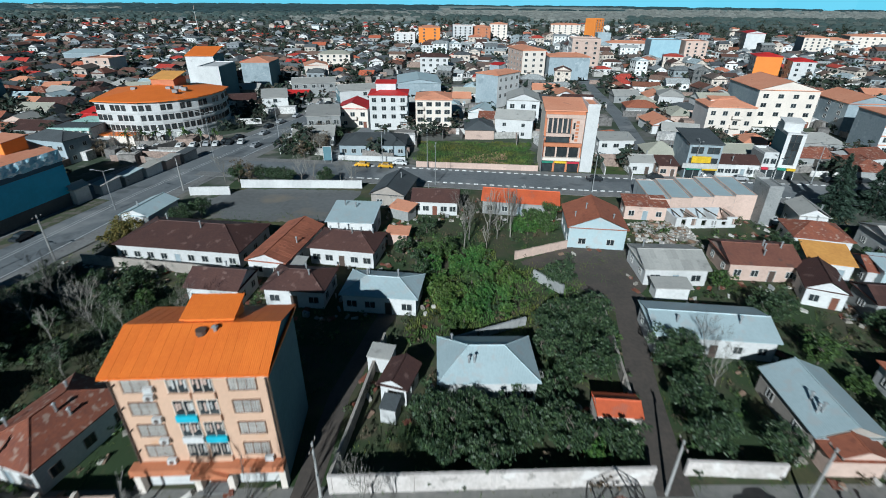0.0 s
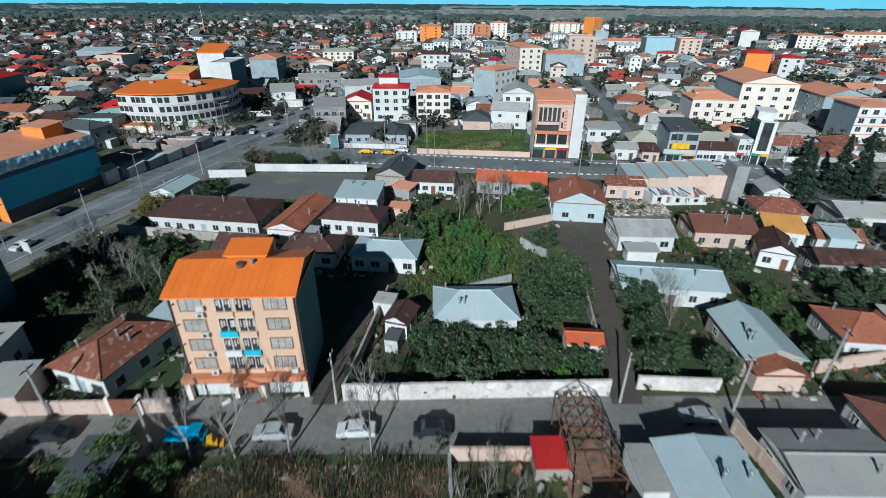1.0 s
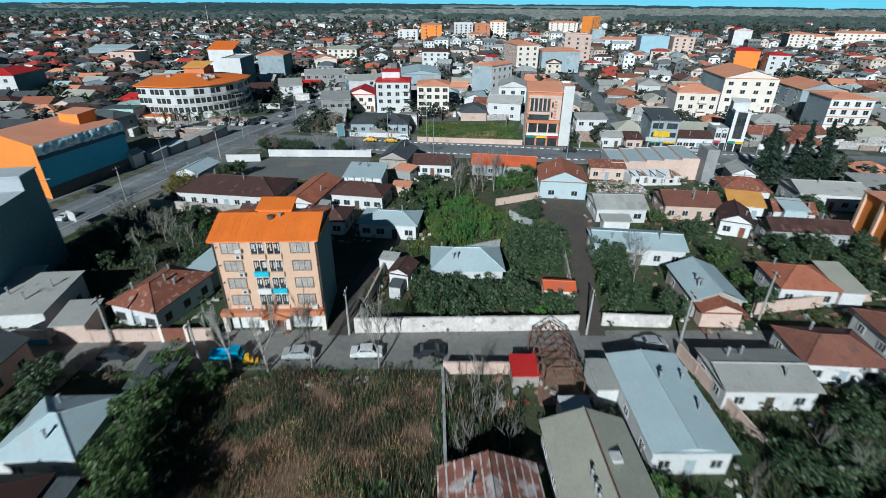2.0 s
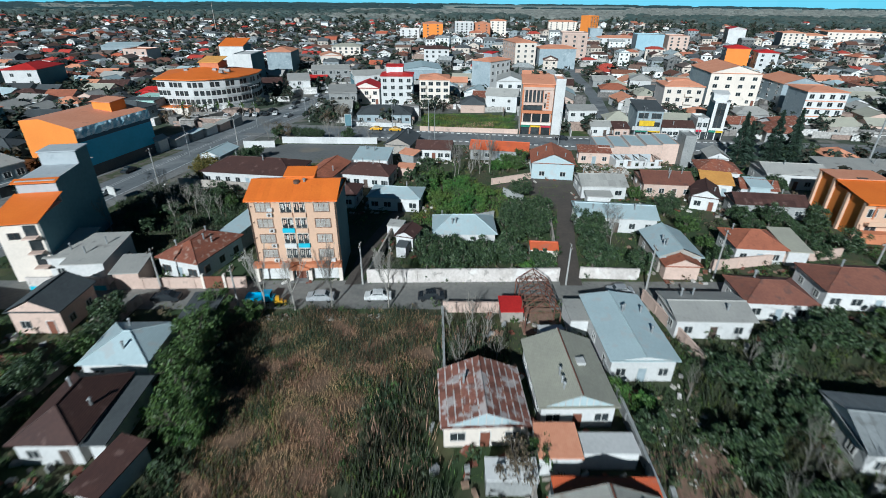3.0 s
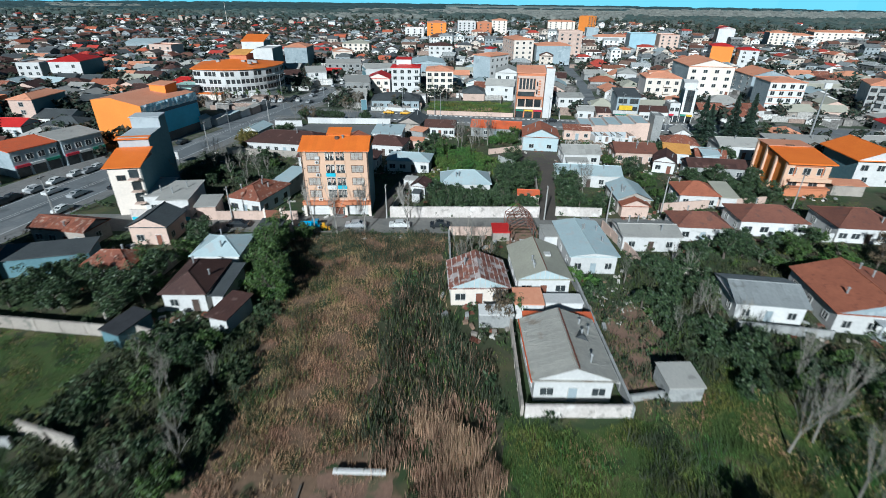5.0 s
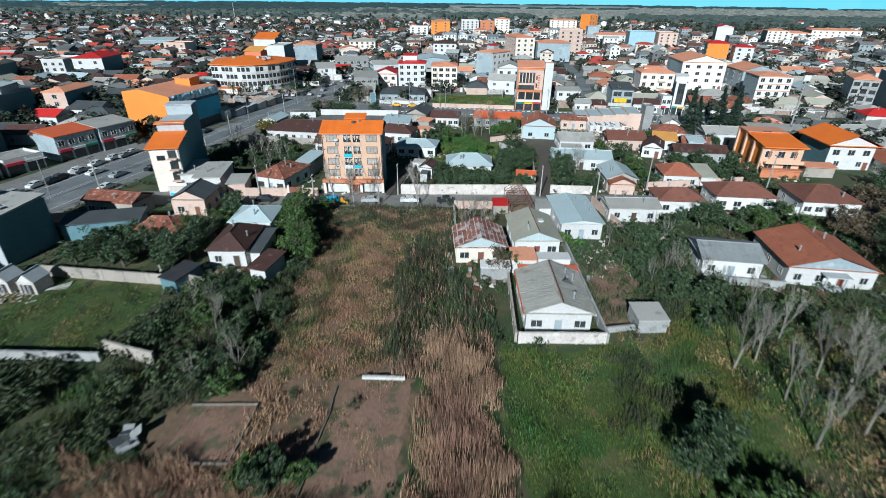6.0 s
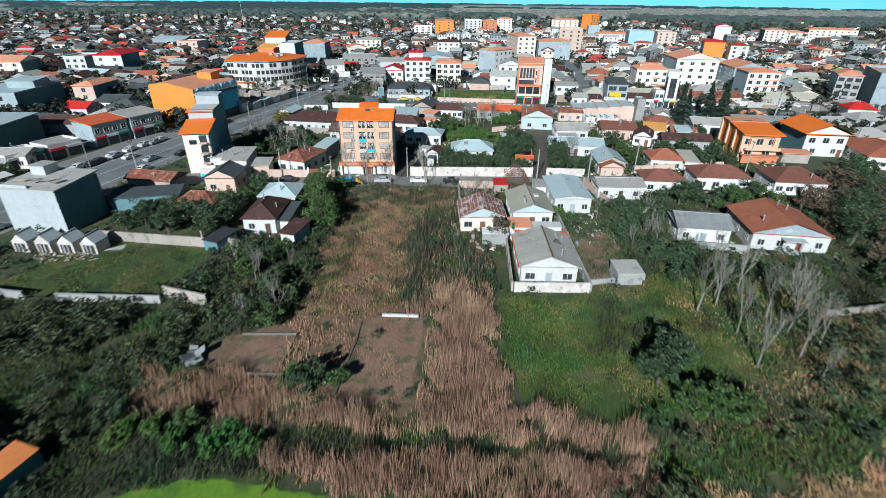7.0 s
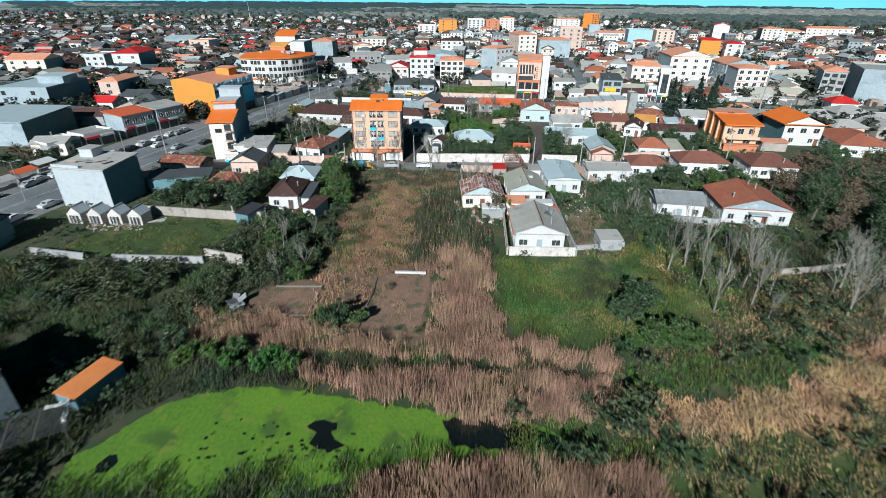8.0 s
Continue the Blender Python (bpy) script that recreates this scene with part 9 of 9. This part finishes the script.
loader.matrix_basis = pose(-25.4, 22.1, 0, 0, 0, 20) @ Matrix.Diagonal((0.8, 0.8, 0.8, 1))
part("body", Shape().box(-0.7, -0.5, 0.4, 0.7, 0.5, 1.1).box(-0.5, -0.45, 1.1, 0.2, 0.45, 1.9), PAINTS["yellow"], loader)
part("bucket", Shape().box(0.9, -0.6, 0.1, 1.4, 0.6, 0.6), PAINTS["yellow"], loader)
for x in (-0.5, 0.5):
    for e in (-0.5, 0.5):
        part("wheel", Shape().tube((x, e - 0.1, 0.3), (x, e + 0.1, 0.3), 0.3, 0.3, 10), RUBBER, loader)

# ---------------------------------------------------------------- yard between the street and the gable houses
frame_shed = thing("steel_frame", "rusty open steel roof frame over a yard", "frame", 13.4, 22.2, 0, 4)
for x in (-2.4, 2.4):
    for y in (-4.5, -1.5, 1.5, 4.5):
        part("post", Shape().box(x - 0.07, y - 0.07, 0, x + 0.07, y + 0.07, 3.4), RUSTSTEEL, frame_shed)
for y in (-4.5, -3, -1.5, 0, 1.5, 3, 4.5):
    part("truss", Shape().tube((-2.4, y, 3.4), (0, y, 5.2), 0.07, 0.07, 4).tube((2.4, y, 3.4), (0, y, 5.2), 0.07, 0.07, 4).tube((-2.4, y, 3.4), (2.4, y, 3.4), 0.06, 0.06, 4), RUSTSTEEL, frame_shed)
for x, z in ((-2.4, 3.4), (-1.2, 4.3), (0, 5.2), (1.2, 4.3), (2.4, 3.4)):
    part("purlin", Shape().tube((x, -4.6, z), (x, 4.6, z), 0.06, 0.06, 4), RUSTSTEEL, frame_shed)
part("floor_slab", Shape().box(-2.6, -5, 0, 2.6, 5, 0.12), PLOT, frame_shed)
lean = house("bright red lean-to roof in a yard", 9.6, 21.6, 3.4, 3.6, 4, 1.9, "shed", RED, BLOCKWALL, hut=True, pipes=0, over=0.1, rise=0.4, name="lean_to", category="shed")
house("small white shed in a yard", 14.6, 15.0, 3.4, 3.0, 4, 2.3, "flat", WHITE, WHITE, hut=True, pipes=0, over=0.05, name="shed", category="shed")
house("ruined white hut with a dark roof", -34.4, 17.6, 4.6, 6.0, 4, 2.6, "shed", DARKGREY, WHITE, hut=True, pipes=0, rise=0.4, name="hut", category="hut")

# ---------------------------------------------------------------- rubble, beams, litter
def rubble(label, poly, n, size, seed, mat=RUBBLE, name="rubble"):
    rnd = random.Random(seed)
    s = Shape()
    xs, ys = [p[0] for p in poly], [p[1] for p in poly]
    made = 0
    while made < n:
        x, y = rnd.uniform(min(xs), max(xs)), rnd.uniform(min(ys), max(ys))
        if inside(x, y, poly):
            a, l, w, h = rnd.uniform(0, 6.28), rnd.uniform(0.4, 1.6) * size, rnd.uniform(0.3, 0.7) * size, rnd.uniform(0.2, 0.6) * size
            c, sn = math.cos(a), math.sin(a)
            k = len(s.v)
            s.box(-l / 2, -w / 2, -0.05, l / 2, w / 2, h)
            s.v[k:] = [(x + vx * c - vy * sn, y + vx * sn + vy * c, vz + (0.15 * vx if vz > 0 else 0)) for vx, vy, vz in s.v[k:]]
            made += 1
    return tagged(new(name, s.data(name, [mat])), label, "rubble", "", "stuff")


rubble("heap of pale timber and rubble in a ruin", [(34, 86), (46, 84), (46, 95), (34, 95)], 260, 0.9, 1)
rubble("rubble along the field edge", [(-30, 17.5), (-9, 19), (-9, 20.6), (-30, 19.2)], 120, 0.35, 2)
rubble("scattered debris on the vacant plot", [(-72, 60), (-50, 62), (-48, 69), (-72, 72)], 120, 0.5, 3)
rubble("pale debris in the brush", [(-62, -44), (-54, -44), (-54, -38), (-62, -39)], 60, 0.6, 4)
rubble("litter and tiles in a yard", [(24, -6), (31, -6), (32, 4), (24, 5)], 90, 0.35, 5)
rubble("rubble beside the small lodges", [(-74, -18), (-64, -17), (-62, -20), (-74, -22)], 70, 0.5, 6)
beam = thing("fallen_beam", "white fallen concrete beam in the field", "beam", -6.6, -32.6, 0, 2)
part("beam_body", Shape().box(-2.6, -0.2, 0.5, 2.6, 0.2, 0.8), WHITE, beam)
for u in (-2.2, 0.4, 2.2):
    part("stake", Shape().tube((u, 0, -0.1), (u, 0, 1.1), 0.06, 0.05, 5), PALEBARK, beam)
ditch = thing("ditch_plank", "dark plank row along a ditch", "planks", 0, 0)
for k in range(9):
    part("plank", Shape().box(-0.12, -1.0, 0.02, 0.12, 1.0, 0.22), BARK, ditch, at=(-12.0 + 0.15 * math.sin(k), -35.0 - 2.1 * k, 0), turn=math.sin(k * 2.0) * 5)
edging = thing("bed_edging", "pale wattle edging round a garden plot", "edging", 0, 0)
for (ax, ay), (bx, by) in zip(BEDS[1], BEDS[1][1:]):
    n = round(math.hypot(bx - ax, by - ay) / 1.3)
    for k in range(n):
        f = (k + 0.5) / n
        part("stake_board", Shape().box(-0.6, -0.05, 0, 0.6, 0.05, 0.28), PALEBARK, edging, at=(ax + (bx - ax) * f, ay + (by - ay) * f, 0.03), turn=math.degrees(math.atan2(by - ay, bx - ax)) + 4 * math.sin(3 * k))
heap = thing("sheet_heap", "crumpled grey tin sheets in the brush", "scrap", -31.5, -43.5)
for k in range(7):
    ob = part("tin_sheet", Shape().box(-1.0, -0.5, 0, 1.0, 0.5, 0.03), STEEL, heap)
    ob.matrix_basis = pose(0.5 * math.sin(k * 2), 0.7 * math.cos(k * 3), 0.3 + 0.14 * k, 25 * math.sin(k), 40 * math.cos(k * 1.7), k * 50)
planks = thing("plank_pile", "pile of pale planks on the grass", "planks", -62.0, -16.2, 0, 25)
for k in range(6):
    part("plank", Shape().box(-2.0, -0.12, 0.04 * k, 2.0, 0.12, 0.04 * k + 0.04), FRAME, planks, at=(0.1 * k, 0.25 * (k % 3), 0.02), turn=k * 7 - 15)
cage = thing("slatted_roof", "open slatted shelter roof with torn white plastic beside the pond", "shelter", -40.6, -69.0, 0, 32)
for x in (-2.6, 2.6):
    for y in (-1.9, 1.9):
        part("post", Shape().tube((x, y, -0.1), (x, y, 1.95), 0.06, 0.06, 6), BARK, cage)
for k in range(13):
    part("slat", Shape().box(-3.0, -0.018, 0, 3.0, 0.018, 0.05), DARKGREY, cage, at=(0, -2.1 + 0.35 * k, 2.0 + 0.02 * k))
for x in (-2.6, 0, 2.6):
    part("beam", Shape().box(x - 0.05, -2.2, 1.9, x + 0.05, 2.2, 2.0), BARK, cage)
rnd = random.Random(4)
for cx, cy, l, w in ((1.6, 1.9, 2.2, 0.7), (2.6, -0.6, 0.5, 1.7)):
    s = Shape()
    grid = [[(cx + l * (i / 6 - 0.5) * (1 + rnd.uniform(-0.1, 0.1)), cy + w * (j / 4 - 0.5) * (1 + rnd.uniform(-0.3, 0.3)), 2.35 + rnd.uniform(-0.12, 0.25)) for i in range(7)] for j in range(5)]
    for j in range(4):
        for i in range(6):
            s.face([grid[j][i], grid[j][i + 1], grid[j + 1][i + 1], grid[j + 1][i]])
    part("plastic_sheet", s, FRAME, cage, "crumpled torn white plastic sheet")
board = thing("billboard", "small white billboard on the boulevard verge", "billboard", -77.0, 60.0, 0, -25)
part("panel", Shape().box(-1.4, -0.08, 1.6, 1.4, 0.08, 3.6), FRAME, board)
for u in (-1.1, 1.0):
    part("post", Shape().box(u, -0.05, 0, u + 0.1, 0.05, 1.6), STEEL, board)
board = thing("billboard", "dark framed billboard by the road junction", "billboard", -39.7, 131.8, 0, 10)
part("panel", Shape().box(-1.1, -0.1, 0.9, 1.1, 0.1, 4.9), SLATE, board)
part("frame", Shape().box(-1.2, -0.13, 0.8, -1.1, 0.13, 5.0).box(1.1, -0.13, 0.8, 1.2, 0.13, 5.0).box(-1.1, -0.13, 4.9, 1.1, 0.13, 5.0), FRAME, board)
for u in (-0.9, 0.9):
    part("post", Shape().box(u - 0.08, -0.08, 0, u + 0.08, 0.08, 0.8), STEEL, board)
gate = thing("gate", "brown double gate in the street wall", "gate", -37.2, 26.1, 0, 4.5)
part("leaf", Shape().box(-1.5, -0.2, 0.1, 0, -0.12, 2.3), WOODDOOR, gate)
part("leaf", Shape().box(0.02, -0.2, 0.1, 1.5, -0.12, 2.3), WOODDOOR, gate)
part("gate_post", Shape().box(-1.9, -0.3, 0, -1.5, 0.3, 2.6), CREAM, gate)
part("gate_post", Shape().box(1.5, -0.3, 0, 1.9, 0.3, 2.6), CREAM, gate)


def litter(label, n, seed, mat, lo, hi, tall):
    """Small odds and ends lying in the yards close to the houses."""
    rnd = random.Random(seed)
    s = Shape()
    homes = [t for t in TAKEN if -66 < t[0] < 84 and -8 < t[1] < 104 and t[2] > 1.2]
    made = 0
    while made < n:
        cx, cy, hw, hd, c, sn = rnd.choice(homes)
        u, v = rnd.uniform(-hw - 2.5, hw + 2.5), -hd - rnd.uniform(0.2, 3.0) if rnd.random() < 0.6 else rnd.uniform(-hd, hd)
        if v > -hd:
            u = (hw + rnd.uniform(0.2, 2.0)) * rnd.choice((-1, 1))
        x, y = cx + u * c - v * sn, cy + u * sn + v * c
        if not free(x, y, 0.1) or on_road(x, y, 0.2) or inside(x, y, DRY) or inside(x, y, GREEN):
            continue
        made += 1
        l, w, h, a = rnd.uniform(lo, hi), rnd.uniform(lo, hi) * 0.6, rnd.uniform(0.3, 1) * tall, rnd.uniform(0, 3.14)
        k = len(s.v)
        s.box(-l / 2, -w / 2, -0.03, l / 2, w / 2, h)
        ca, sa = math.cos(a), math.sin(a)
        s.v[k:] = [(x + vx * ca - vy * sa, y + vx * sa + vy * ca, vz + 0.2 * vx * (vz > 0)) for vx, vy, vz in s.v[k:]]
    tagged(new("yard_litter", s.data("yard_litter", [mat])), label, "clutter", "", "stuff")


litter("boxes, boards and rubble lying in the house yards", 520, 41, RUBBLE, 0.3, 1.1, 0.45)
litter("pale tanks and crates beside the houses", 60, 42, CONCRETE, 0.5, 1.0, 0.9)
litter("rusty sheets and scrap in the yards", 220, 43, RUST, 0.6, 1.8, 0.15)
